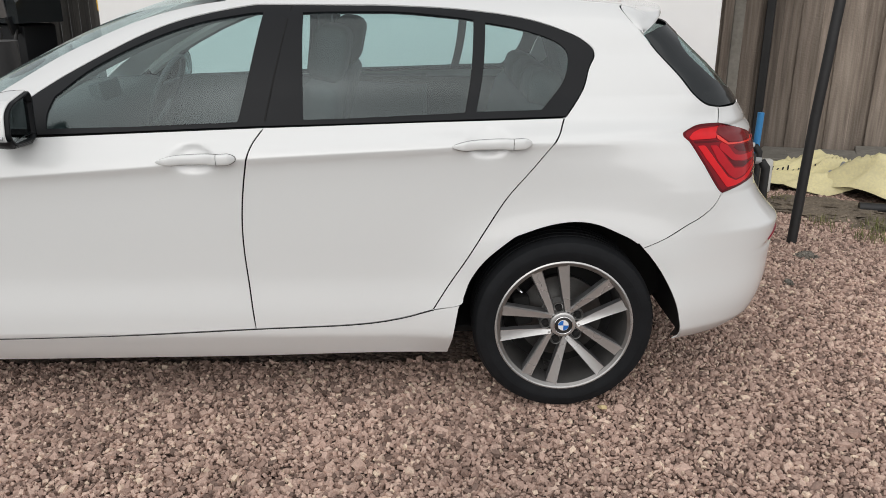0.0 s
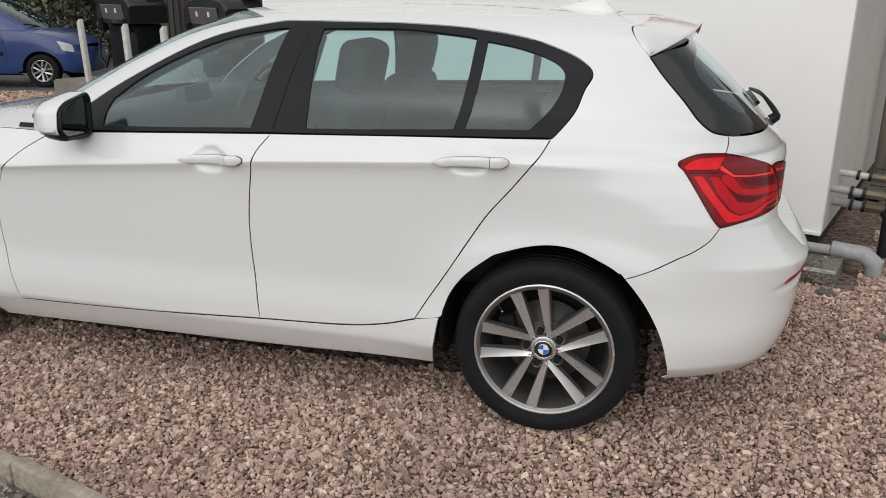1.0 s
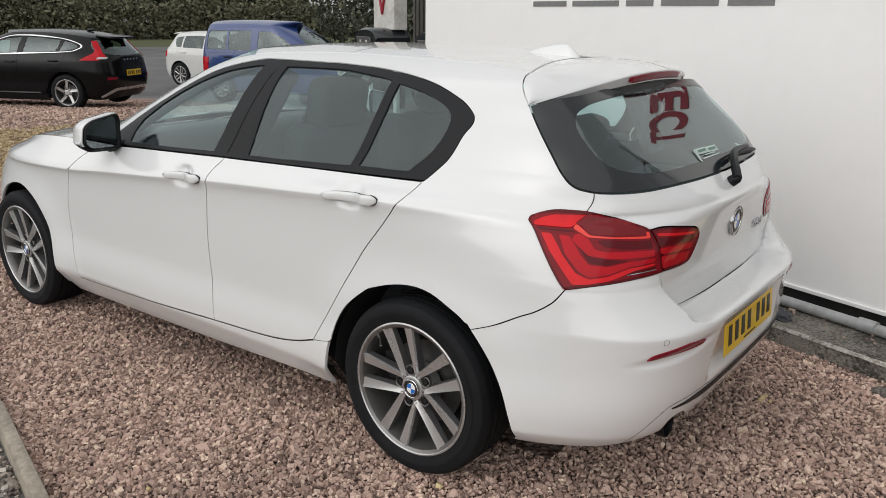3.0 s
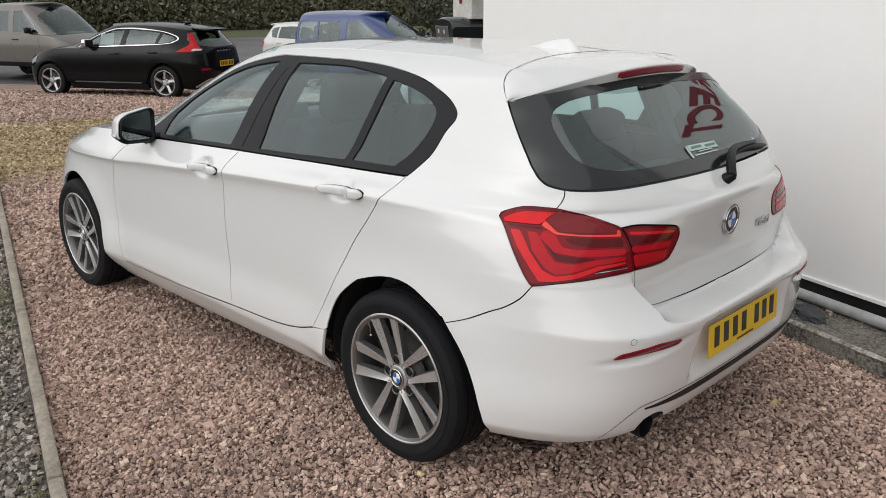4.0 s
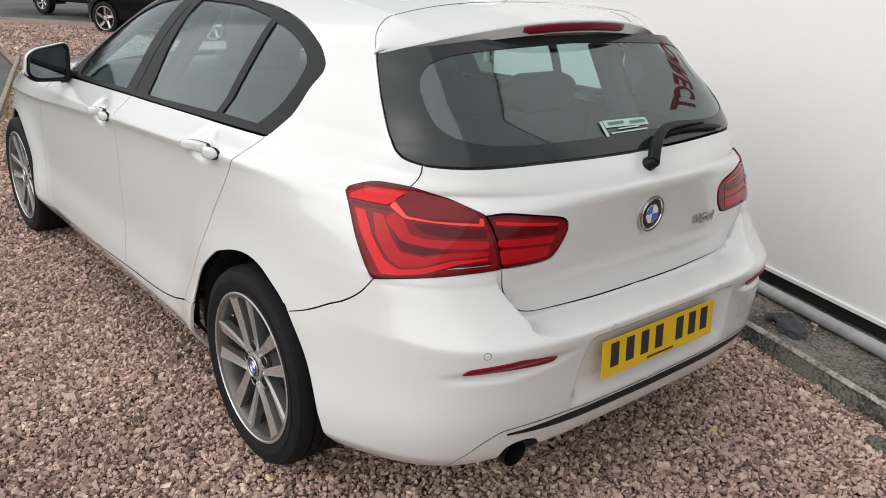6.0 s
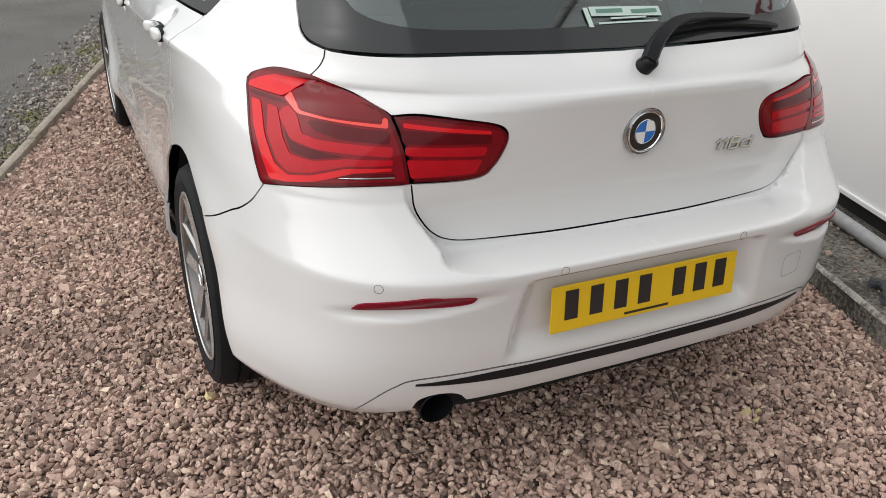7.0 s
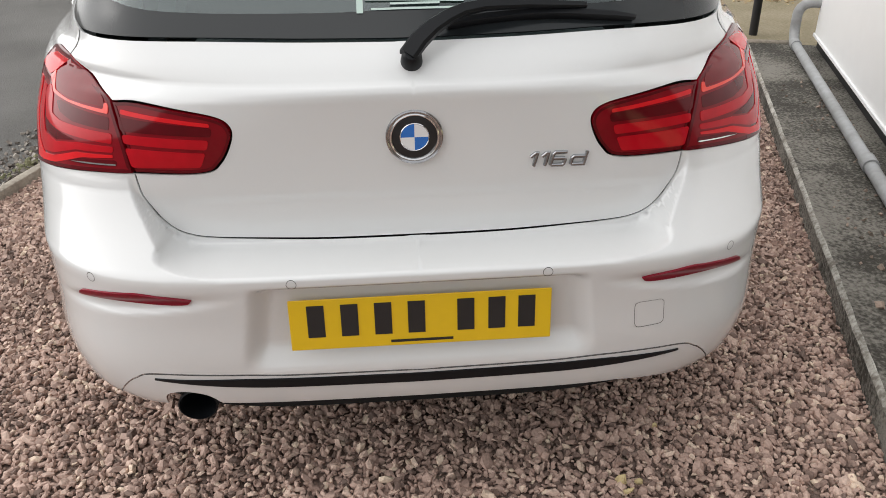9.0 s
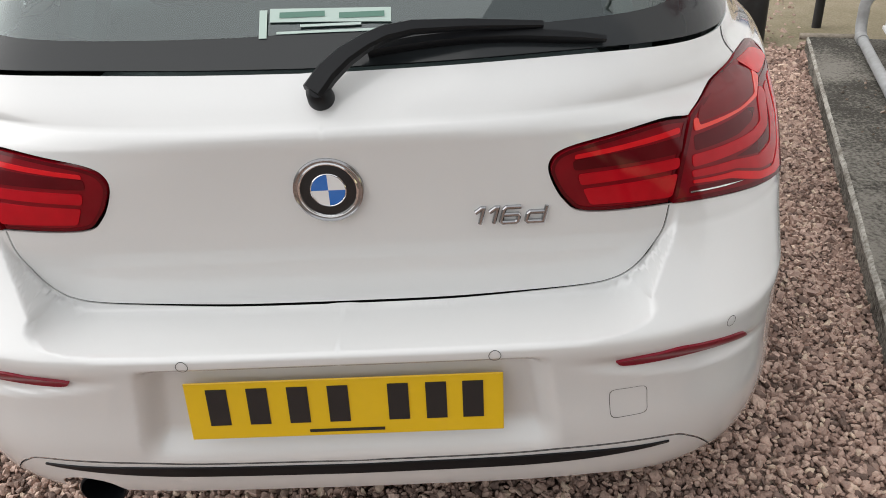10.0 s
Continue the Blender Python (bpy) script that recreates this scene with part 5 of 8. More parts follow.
bm = lathe(bmesh.new(), [(0.001, 0.036), (0.012, 0.035), (0.018, 0.029), (0.0205, 0.0)], Matrix.Translation(on_glass(0.0, 0.996, 0.0)) @ Matrix.Rotation(radians(52), 4, "Y"), 24)
part("pivot_cap", bm, M["trim"], wiper, "black pivot cap", True)
arm = [(-0.008, 0.992, 0.030), (0.014, 1.010, 0.037), (0.04, 1.027, 0.041), (0.07, 1.042, 0.042), (0.10, 1.053, 0.041), (0.14, 1.060, 0.038), (0.22, 1.064, 0.030), (0.335, 1.064, 0.020)]
part("wiper_arm", ribbon(bmesh.new(), arm, [0.034, 0.034, 0.031, 0.027, 0.024, 0.021, 0.017, 0.011], [0.018, 0.018, 0.016, 0.014, 0.013, 0.012, 0.010, 0.008]), M["trim"], wiper, "broad black wiper arm", True, 30)
sweep = np.linspace(0.07, 0.43, 10)
part("wiper_blade", ribbon(bmesh.new(), [(y, 1.040 + 0.018 * math.sin((y - 0.02) / 0.46 * 3.14), 0.009) for y in sweep], [0.016] * 8 + [0.013, 0.008], [0.016] * 9 + [0.009]), M["trim"], wiper, "rubber wiper blade", True, 30)

# badge and lettering on the tailgate
bx = float(lower(U, 0.862)[0])
roundel(car, Matrix.Translation((bx + 0.006, 0, 0.862)) @ Matrix.Rotation(radians(93), 4, "Y") @ Matrix.Rotation(radians(90), 4, "Z"), 0.0445, ring=1.23)
STROKES = {
    "1": ([(0.0, 0.72), (0.30, 1.0), (0.42, 1.0), (0.42, 0.0)], 0.62),
    "6": ([(0.98, 1.0), (0.12, 1.0), (0.0, 0.85), (0.0, 0.10), (0.12, 0.0), (0.90, 0.0), (1.0, 0.10), (1.0, 0.42), (0.90, 0.52), (0.06, 0.52)], 1.30),
    "d": ([(0.98, 0.62), (0.12, 0.62), (0.0, 0.50), (0.0, 0.10), (0.12, 0.0), (1.0, 0.0), (1.0, 1.0)], 1.0),
}


def stroke(points, size, width, depth):
    """A flat letter stroke with bevelled edges, mitred at its bends."""
    bm = bmesh.new()
    p = [Vector((x * size[0] + 0.24 * y * size[1], y * size[1], 0)) for x, y in points]
    rings = []
    for i, q in enumerate(p):
        a = (q - p[i - 1]).normalized() if i else (p[1] - p[0]).normalized()
        b = (p[i + 1] - q).normalized() if i + 1 < len(p) else a
        d = (a + b).normalized()
        side = Vector((-d.y, d.x, 0)) * width / 2 / max(0.6, a.dot(d))
        rings.append([bm.verts.new(q + side * k + Vector((0, 0, h))) for k, h in ((-1, -0.003), (-1, depth * 0.5), (-0.45, depth), (0.45, depth), (1, depth * 0.5), (1, -0.003))])
    for ra, rb in zip(rings, rings[1:]):
        for k in range(5):
            bm.faces.new((ra[k], ra[k + 1], rb[k + 1], rb[k]))
    bm.faces.new(rings[0])
    bm.faces.new(rings[-1][::-1])
    return bm


ob = new("model_lettering")
ob.parent = car
tagged(ob, "small chrome lettering on the tailgate")
pen = -0.060
for char in "116d":
    line, wide = STROKES[char]
    letter = part("letter", stroke(line, (0.0265, 0.0265), 0.0064, 0.0035), M["dark_chrome"], ob)
    letter.location = (pen, -0.004, 0)
    pen += 0.0265 * wide + 0.0055
u_l = [k for k in np.linspace(0.9, U, 400) if -lower(k, 0.80)[1] > 0.305][-1]
pl, nl = lower(u_l, 0.80), lower.normal(u_l, 0.80)
ob.matrix_basis = Matrix.Translation((pl[0] + 0.004, 0.280, 0.793)) @ Matrix.Rotation(radians(90) + math.atan2(-nl[1], nl[0]), 4, "Z") @ Matrix.Rotation(radians(90), 4, "X")

# number plate
plate = new("number_plate")
plate.parent = car
plate["label"] = "yellow number plate with black bars"
plate.matrix_basis = pose(0.846, 0, 0.511, 90 - 4, 0, 90)
bm = bmesh.new()
box(bm, (0.52, 0.111, 0.004), Matrix(), 0.0015, 1)
part("plate_board", bm, M["yellow"], plate, "yellow reflective plate")
for k, cx in enumerate((-0.196, -0.130, -0.064, 0.002, 0.100, 0.162, 0.222)):
    bm = bmesh.new()
    box(bm, (0.034, 0.070, 0.001), pose(cx - 0.012, 0.008, 0.0028))
    part("plate_bar", bm, M["ink"], plate, "black bar")
bm = bmesh.new()
box(bm, (0.125, 0.0055, 0.001), pose(0.0, -0.044, 0.0028))
part("plate_bar", bm, M["ink"], plate)

# exhaust, aerial, window sticker
bm = lathe(bmesh.new(), [(0.030, -0.16), (0.037, -0.06), (0.039, 0.0), (0.036, 0.002), (0.034, -0.01), (0.034, -0.14), (0.001, -0.14)], pose(0.768, -0.487, 0.272, 0, 90, 0) @ Matrix.Diagonal((1, 1.1, 1, 1)), 28)
part("exhaust_pipe", bm, M["trim"], car, "dark matt exhaust pipe", True)
rows = []
for k in range(17):
    t = k / 16
    x = -0.17 + 0.28 * t
    hgt = 0.047 * (math.sin(min(1, t / 0.82) * math.pi / 2) ** 1.6 if t < 0.82 else max(0.02, (1 - t) / 0.18) ** 0.6)
    base = float(roof_z(x))
    rows.append([(x, s * 0.032 * (1 - 0.3 * t), base - 0.004 + hgt * (1 - abs(s) ** 1.6)) for s in np.linspace(-1, 1, 11)])
sheet("roof_aerial", rows, M["paint"], car, "white shark-fin aerial on the roof")
bm = bmesh.new()
corners = [on_glass(y, z, 0.001) for y, z in ((-0.081, 1.089), (0.012, 1.087), (0.106, 1.084), (0.106, 1.102), (0.012, 1.104), (-0.081, 1.106))]
bm.faces.new([bm.verts.new(c) for c in corners])
st = part("window_sticker", bm, M["sticker"], car, "pale green dealer sticker with unreadable print")
for a, b, z0, z1, mat in ((-0.066, 0.004, 1.0935, 1.1005, "sticker_ink"), (0.026, 0.096, 1.0905, 1.0975, "sticker_ink"), (-0.034, 0.060, 1.0815, 1.0845, "sticker"), (-0.070, 0.088, 1.0735, 1.0765, "sticker"), (-0.097, -0.085, 1.069, 1.104, "sticker")):
    bm = bmesh.new()
    bm.faces.new([bm.verts.new(on_glass(y, z, 0.002)) for y, z in ((a, z0), ((a + b) / 2, z0), (b, z0), (b, z1), ((a + b) / 2, z1), (a, z1))])
    part("print_bar", bm, M[mat], st)


# cabin of the car
panel("pillar_trim", upper, loop([(0.06, 0.99), (0.30, 1.115), (0.40, 1.20), (0.36, 1.26), (0.10, 1.335)], [(0.10, 1.335), (0.45, 1.285), (0.60, 1.245)], [(0.60, 1.245), (0.66, 1.10), (0.74, 1.005)], [(0.74, 1.005), (0.55, 0.94), (0.06, 0.99)]), M["lining"], car, "grey inner rear pillar trim", offset=-0.022, gap=0.0, spacing=0.05, flange=0)
def seat(x, y, wide=0.50, bench=False):
    s = new("seat" if not bench else "rear_bench")
    s.parent = car
    s["label"] = "dark cloth " + ("rear bench" if bench else "front seat")
    bm = bmesh.new()
    box(bm, (0.50, wide, 0.16), pose(x - 0.02, y, 0.50, 0, -6, 0), 0.05, 3)
    part("cushion", bm, M["cloth"], s, "", True)
    bm = bmesh.new()
    box(bm, (0.14, wide * 0.98, 0.62), pose(x + 0.31, y, 0.80 if not bench else 0.715, 0, 16, 0), 0.05, 3)
    part("backrest", bm, M["cloth"], s, "", True)
    heads = (0,) if not bench else (-0.36, 0.0, 0.36)
    for dy in heads:
        bm = bmesh.new()
        box(bm, (0.13, 0.28, 0.20 if not bench else 0.13), pose(x + 0.41, y + dy, 1.19 if not bench else 1.065, 0, 12, 0), 0.045, 3)
        box(bm, (0.015, 0.08, 0.12), pose(x + 0.38, y + dy, 1.06 if not bench else 0.99, 0, 14, 0), 0.004)
        part("headrest", bm, M["cloth"], s, "dark headrest", True)


seat(-1.23, -0.36)
seat(-1.23, 0.36)
seat(-0.45, 0.0, 1.30, True)
bm = bmesh.new()
box(bm, (0.42, 1.42, 0.30), pose(-1.95, 0, 0.84, 0, -4, 0), 0.08, 3)
part("dashboard", bm, M["dash"], car, "dark dashboard", True)
bm = bmesh.new()
box(bm, (0.05, 0.22, 0.10), pose(-1.80, 0.0, 0.995, 0, -12, 0), 0.012)
part("dash_screen", bm, M["dash"], car, "dark display on the dashboard", True)
bm = lathe(bmesh.new(), [(0.168 + 0.014 * math.cos(a), 0.014 * math.sin(a)) for a in [2 * math.pi * k / 10 for k in range(10)]], pose(-1.665, 0.36, 0.955, 0, -65, 0), 36, True)
box(bm, (0.10, 0.30, 0.02), pose(-1.665, 0.36, 0.955, 0, -65, 0), 0.008)
part("steering_wheel", bm, M["dash"], car, "black steering wheel", True)
bm = bmesh.new()
box(bm, (0.03, 0.24, 0.07), pose(-1.60, 0.0, 1.225, 0, -10, 0), 0.012)
part("rear_view_mirror", bm, M["dash"], car, "interior mirror", True)
bm = bmesh.new()
box(bm, (0.40, 0.98, 0.02), pose(0.42, 0, 0.93), 0.005)
part("parcel_shelf", bm, M["dash"], car, "dark parcel shelf", True)
for sgn in (-1, 1):
    bm = bmesh.new()
    line = [upper(u, z + 0.035) - 0.045 * upper.normal(u, z + 0.035) for u, z in at_x(upper, DLO_FRONT[8:30:3])]
    tube(bm, [(q[0] - 0.02, q[1] * -sgn, q[2]) for q in line], 0.026, 8)
    part("inner_pillar", bm, M["headliner"], car, "grey inner pillar trim", True)
    bm = bmesh.new()
    tube(bm, [(-0.97, sgn * 0.735, 0.98), (-0.94, sgn * 0.505, 1.31)], 0.036, 8)
    part("inner_pillar", bm, M["dash"], car, "dark inner pillar trim", True)
    bm = bmesh.new()
    tube(bm, [(0.20, sgn * 0.57, 0.98), (0.10, sgn * 0.50, 1.26)], 0.05, 8)
    part("inner_pillar", bm, M["dash"], car, "dark inner pillar trim", True)


def door_lining(x0, x1, name):
    """The inner face of a door: armrest ledge, lighter panel."""
    us, zs = np.linspace(x0, x1, 14), np.array([0.36, 0.60, 0.64, 0.66, 0.80, 0.95, 0.985])
    deep = np.array([0.075, 0.085, 0.12, 0.085, 0.07, 0.06, 0.035])
    for sgn in (1, -1):
        rows = [[(q[0], (q[1] + d) * sgn, q[2]) for q in lower(us, np.full(14, z))] for z, d in zip(zs, deep)]
        v, f = grid_mesh(rows)
        mesh_object(name, v, f if sgn < 0 else [q[::-1] for q in f], M["lining"], car, "grey inner door lining")


door_lining(-1.88, -1.02, "door_lining")
door_lining(-0.98, -0.46, "door_lining")


# ---- ground and forecourt ----
def fast_mesh(name, verts, tris, mat, label="", category="", kind="stuff", parent=None, smooth=False):
    me = bpy.data.meshes.new(name)
    me.vertices.add(len(verts))
    me.vertices.foreach_set("co", np.asarray(verts, np.float32).ravel())
    me.loops.add(tris.size)
    me.loops.foreach_set("vertex_index", tris.ravel().astype(np.int32))
    me.polygons.add(len(tris))
    me.polygons.foreach_set("loop_start", np.arange(0, tris.size, tris.shape[1], dtype=np.int32))
    me.polygons.foreach_set("use_smooth", [smooth] * len(tris))
    me.materials.append(mat)
    me.update(calc_edges=True)
    ob = new(name, me)
    if parent:
        ob.parent = parent
    return tagged(ob, label, category, "", kind)


def chip_shape():
    """A broken stone: a block with its corners knocked askew."""
    v = np.array([(x, y, z) for z in (-1, 1) for x, y in ((-1, -1), (1, -1), (1, 1), (-1, 1))], float) * 0.70
    v[4:, :2] *= 0.82
    f = np.array([(0, 2, 1), (0, 3, 2), (4, 5, 6), (4, 6, 7), (0, 1, 5), (0, 5, 4), (1, 2, 6), (1, 6, 5), (2, 3, 7), (2, 7, 6), (3, 0, 4), (3, 4, 7)])
    return v, f


def pebble_shape():
    """A rounder stone, for where the camera passes closest."""
    bm = bmesh.new()
    bmesh.ops.create_icosphere(bm, subdivisions=1, radius=1.0)
    v = np.array([tuple(q.co) for q in bm.verts])
    f = np.array([[q.index for q in face.verts] for face in bm.faces])
    bm.free()
    return np.sign(v) * np.abs(v) ** 0.75, f


def scatter_chips(name, rng, centres, size, mat, label, category, round_stone=False, flat=0.62):
    """Broken stones: one rough, turned and squashed lump at every centre."""
    v, f = pebble_shape() if round_stone else chip_shape()
    n = len(centres)
    s = size * rng.lognormal(0, 0.28, n)
    ax = np.stack([rng.uniform(0.8, 1.5, n), rng.uniform(0.65, 1.1, n), rng.uniform(0.4, 0.85, n) * flat / 0.62], 1) * s[:, None]
    q = rng.normal(size=(n, 4))
    q[:, 1:3] *= 0.5
    q /= np.linalg.norm(q, axis=1, keepdims=True)
    w, x, y, z = q.T
    rot = np.stack([1 - 2 * (y * y + z * z), 2 * (x * y - z * w), 2 * (x * z + y * w), 2 * (x * y + z * w), 1 - 2 * (x * x + z * z), 2 * (y * z - x * w), 2 * (x * z - y * w), 2 * (y * z + x * w), 1 - 2 * (x * x + y * y)], 1).reshape(n, 3, 3)
    loc = (v[None] + rng.uniform(-0.19, 0.19, (n, len(v), 3))) * ax[:, None]
    pts = np.einsum("nij,nkj->nki", rot, loc)
    pts += centres[:, None]
    tris = (f[None] + (np.arange(n) * len(v))[:, None, None]).reshape(-1, 3)
    return fast_mesh(name, pts.reshape(-1, 3), tris, mat, label, category)


def fall(x, y):
    """The ground falls away a little beyond the forecourt."""
    return -0.38 * float(step(7.0, 15.0, -0.467 * x + 0.884 * y))


def flat(name, corners, z, mat, label="", category="", kind="structure"):
    bm = bmesh.new()
    bm.faces.new([bm.verts.new((x, y, z)) for x, y in corners])
    for k in np.arange(7.0, 15.1, 1.0):
        bmesh.ops.bisect_plane(bm, geom=bm.verts[:] + bm.edges[:] + bm.faces[:], plane_co=(-0.467 * k, 0.884 * k, 0), plane_no=(-0.467, 0.884, 0))
    for v in bm.verts:
        v.co.z += fall(v.co.x, v.co.y)
    ob = part(name, bm, mat)
    return tagged(ob, label, category, "", kind)


KERB_A, KERB_B = Vector((-10.4, 0.88, 0)), Vector((3.4, -2.94, 0))


def kerb_y(x):
    return KERB_A.y + (x - KERB_A.x) * (KERB_B.y - KERB_A.y) / (KERB_B.x - KERB_A.x)


flat("ground", [(-400, -400), (400, -400), (400, 400), (-400, 400)], -0.045, M["yard"], "worn grey asphalt yard reaching to the horizon", "ground")
gravel_pts = [(-10.9, kerb_y(-10.9)), (6.5, kerb_y(6.5)), tuple(site(5.5, 3.5)[:2]), tuple(site(-9.5, 3.9)[:2])]
flat("gravel_bed", gravel_pts, -0.012, M["bed"], "bed of pink crushed gravel under the car, painted darker as shade between the stones", "gravel")
flat("far_gravel", [(-22.5, 2.2), (-9.6, 0.65), (-6.0, 6.6), (-11.9, 8.5), (-15.3, 8.4), (-21.0, 4.3)], -0.018, M["far_gravel"], "pinkish gravel under the parked cars", "gravel")
flat("yellow_gravel", [(-10.5, 0.9), (-6.15, -0.33), (-4.6, 4.3), (-8.0, 5.6)], -0.006, M["sand"], "patch of yellow gravel", "gravel")
flat("rough_ground", [tuple(site(a, b)[:2]) for a, b in ((-3.60, 0.75), (-3.56, 3.4), (-8.0, 4.2), (-7.2, 2.6), (-5.2, 0.9))], -0.003, M["dry_grass"], "dry yellowish grass and sand beyond the footing", "ground")
road_pts = [(-40, -8), (-22.5, 1.2), (-21.0, 4.2), (-15.3, 8.3), (-11.9, 8.4), (-5.2, 6.75), (5, 30), (-40, 45), (-44, 12)]
flat("road", road_pts, -0.03, M["asphalt"], "dark asphalt lane behind the parked cars", "road")

flat("verge", [(-44, -40), (-40, -8), (-44, 12), (-40, 45), (-30, 90), (-120, 90), (-120, -40)], -0.026, M["grass"], "rough grass verge before the hedge", "verge")
rng = np.random.default_rng(7)


def gravel_field(x0, x1, y0, y1, pitch, level, test):
    xs, ys = np.arange(x0, x1, pitch), np.arange(y0, y1, pitch * 0.87)
    gx, gy = np.meshgrid(xs, ys)
    gx[1::2] += pitch / 2
    c = np.stack([gx.ravel(), gy.ravel()], 1) + rng.uniform(-0.42, 0.42, (gx.size, 2)) * pitch
    c = c[test(c)]
    return np.c_[c, rng.uniform(level - 0.006, level + 0.003, len(c))]


def in_front(c):
    b = -c[:, 0] * math.sin(SITE) + c[:, 1] * math.cos(SITE)
    a = c[:, 0] * math.cos(SITE) + c[:, 1] * math.sin(SITE)
    line = KERB_A.y + (c[:, 0] - KERB_A.x) * (KERB_B.y - KERB_A.y) / (KERB_B.x - KERB_A.x)
    rough = (a < -3.72 + 0.25 * rng.random(len(c))) & (b > 0.55 + 0.3 * rng.random(len(c))) & (rng.random(len(c)) < 0.9)
    return (c[:, 1] > line + 0.03) & ((b < 1.318 - 0.030 * a) | (a > 1.02)) & ~rough


near = gravel_field(-2.6, 2.5, -2.7, 2.2, 0.0150, -0.003, in_front)
near = near[~((near[:, 0] < 0.35) & (near[:, 0] > -2.4) & (np.abs(near[:, 1]) < 0.5))]
close = (near[:, 0] > 0.1) & (near[:, 1] > -1.9)
scatter_chips("gravel", rng, near[close], 0.0085, M["stone"], "loose pink and brown crushed gravel behind the car", "gravel", True, 0.56)
scatter_chips("gravel", rng, near[~close], 0.0096, M["stone"], "loose pink and brown crushed gravel", "gravel")
far = gravel_field(-6.3, -2.6, -2.2, 3.3, 0.026, -0.004, in_front)
scatter_chips("gravel", rng, far, 0.0150, M["stone"], "loose pink and brown crushed gravel further off", "gravel")
def on_yellow(c):
    line = KERB_A.y + (c[:, 0] - KERB_A.x) * (KERB_B.y - KERB_A.y) / (KERB_B.x - KERB_A.x)
    return (c[:, 1] > line + 0.05) & (c[:, 0] > -10.3 + 0.35 * (c[:, 1] - 1)) & (c[:, 0] < -6.0 + 0.33 * c[:, 1] + 0.3 * rng.random(len(c)))


yel = gravel_field(-10.4, -4.6, -0.3, 5.4, 0.040, -0.008, on_yellow)
scatter_chips("yellow_stones", rng, yel, 0.021, M["yellow_stone"], "loose yellow and brown gravel", "gravel", flat=0.4)
def on_far(c):
    return (c[:, 0] < -9.9 + 0.35 * (c[:, 1] - 1)) & (c[:, 1] > 0.9) & (c[:, 1] < 8.6 + 0.4 * (c[:, 0] + 12)) & (rng.random(len(c)) < 0.8)


spots = gravel_field(-17.5, -7.5, 0.9, 8.5, 0.052, -0.012, on_far)
spots[:, 2] += [fall(x, y) for x, y in spots[:, :2]]
scatter_chips("far_stones", rng, spots, 0.024, M["stone"], "loose pink gravel under the parked cars", "gravel", flat=0.35)
big = np.array([(0.815, 0.50, 0.008), (0.84, 0.47, 0.006), (0.149, -0.893, 0.008), (-0.60, -1.515, 0.008), (0.807, 0.461, 0.004), (0.62, 0.60, 0.006)])
scatter_chips("pale_pebble", rng, big, 0.013, material("pale_yellow_stone", (0.62, 0.50, 0.27), 0.8, spread=0.2, grain=60), "few pale yellow pebbles lying on the gravel", "pebbles", True)

# strip of grey stones and moss beyond the kerb
def beyond(c):
    line = KERB_A.y + (c[:, 0] - KERB_A.x) * (KERB_B.y - KERB_A.y) / (KERB_B.x - KERB_A.x)
    return (c[:, 1] < line - 0.035) & (c[:, 1] > line - 0.18 - 0.42 * rng.random(len(c)) ** 2) & (rng.random(len(c)) < 0.9)


scatter_chips("grey_gravel", rng, gravel_field(-7.5, 1.5, -4.0, 0.3, 0.023, -0.036, beyond), 0.0105, M["grey_stone"], "loose grey stones and grit beside the kerb", "gravel")
moss = []
for k in range(22):
    x0, y0 = rng.uniform(-6.5, 0.8), abs(rng.normal(0, 0.14))
    for _ in range(45):
        x = x0 + rng.normal(0, 0.09)
        moss.append((x, kerb_y(x) - 0.05 - abs(y0 + rng.normal(0, 0.035)), -0.036 + rng.uniform(0, 0.008)))
scatter_chips("moss", rng, np.array(moss), 0.011, M["moss"], "low cushions of green moss along the kerb", "moss", flat=0.5)

# kerb of edging stones
kerb_line = (KERB_B - KERB_A).normalized()
kerb = thing("kerb", "weathered concrete edging kerb between gravel and yard", "kerb", kind="structure")
ang = math.atan2(kerb_line.y, kerb_line.x)
total, at, k = (KERB_B - KERB_A).length, 0.0, 0
while at < total:
    ln = 0.915
    bm = bmesh.new()
    box(bm, (ln - 0.006, 0.05, 0.16), Matrix.Translation(KERB_A + kerb_line * (at + ln / 2) + Vector((0, 0, -0.045 + rng.uniform(-0.006, 0.006)))) @ Matrix.Rotation(ang + rng.uniform(-0.006, 0.006), 4, "Z"), 0.012, 2)
    part("edging_stone", bm, M["kerb"], kerb, "", True)
    at += ln

# ---- the white cabin on its concrete footing ----
WALL_B, WALL_Z, WALL_L, WALL_R = 1.737, 0.150, -3.52, 0.784
SKEW = Matrix.Translation(site(0, WALL_B)) @ Matrix.Rotation(radians(-1.45), 4, "Z") @ Matrix.Translation(-site(0, WALL_B))
cabin = thing("white_cabin", "white flat-walled cabin standing on a concrete footing", "building", m=SKEW, kind="structure")
bm = bmesh.new()
box(bm, (WALL_R - WALL_L, 0.06, 3.35), site_pose((WALL_L + WALL_R) / 2, WALL_B + 0.03, WALL_Z + 3.35 / 2), 0.004, 1)
part("wall_front", bm, M["cabin"], cabin, "smooth white wall")
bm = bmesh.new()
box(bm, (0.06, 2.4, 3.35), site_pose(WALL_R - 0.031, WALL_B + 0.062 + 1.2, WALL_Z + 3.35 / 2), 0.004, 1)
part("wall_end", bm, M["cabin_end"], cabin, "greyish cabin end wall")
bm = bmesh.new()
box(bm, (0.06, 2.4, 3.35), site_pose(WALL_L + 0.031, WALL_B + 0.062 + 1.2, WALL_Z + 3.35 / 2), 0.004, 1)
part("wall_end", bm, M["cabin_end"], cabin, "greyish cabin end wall")
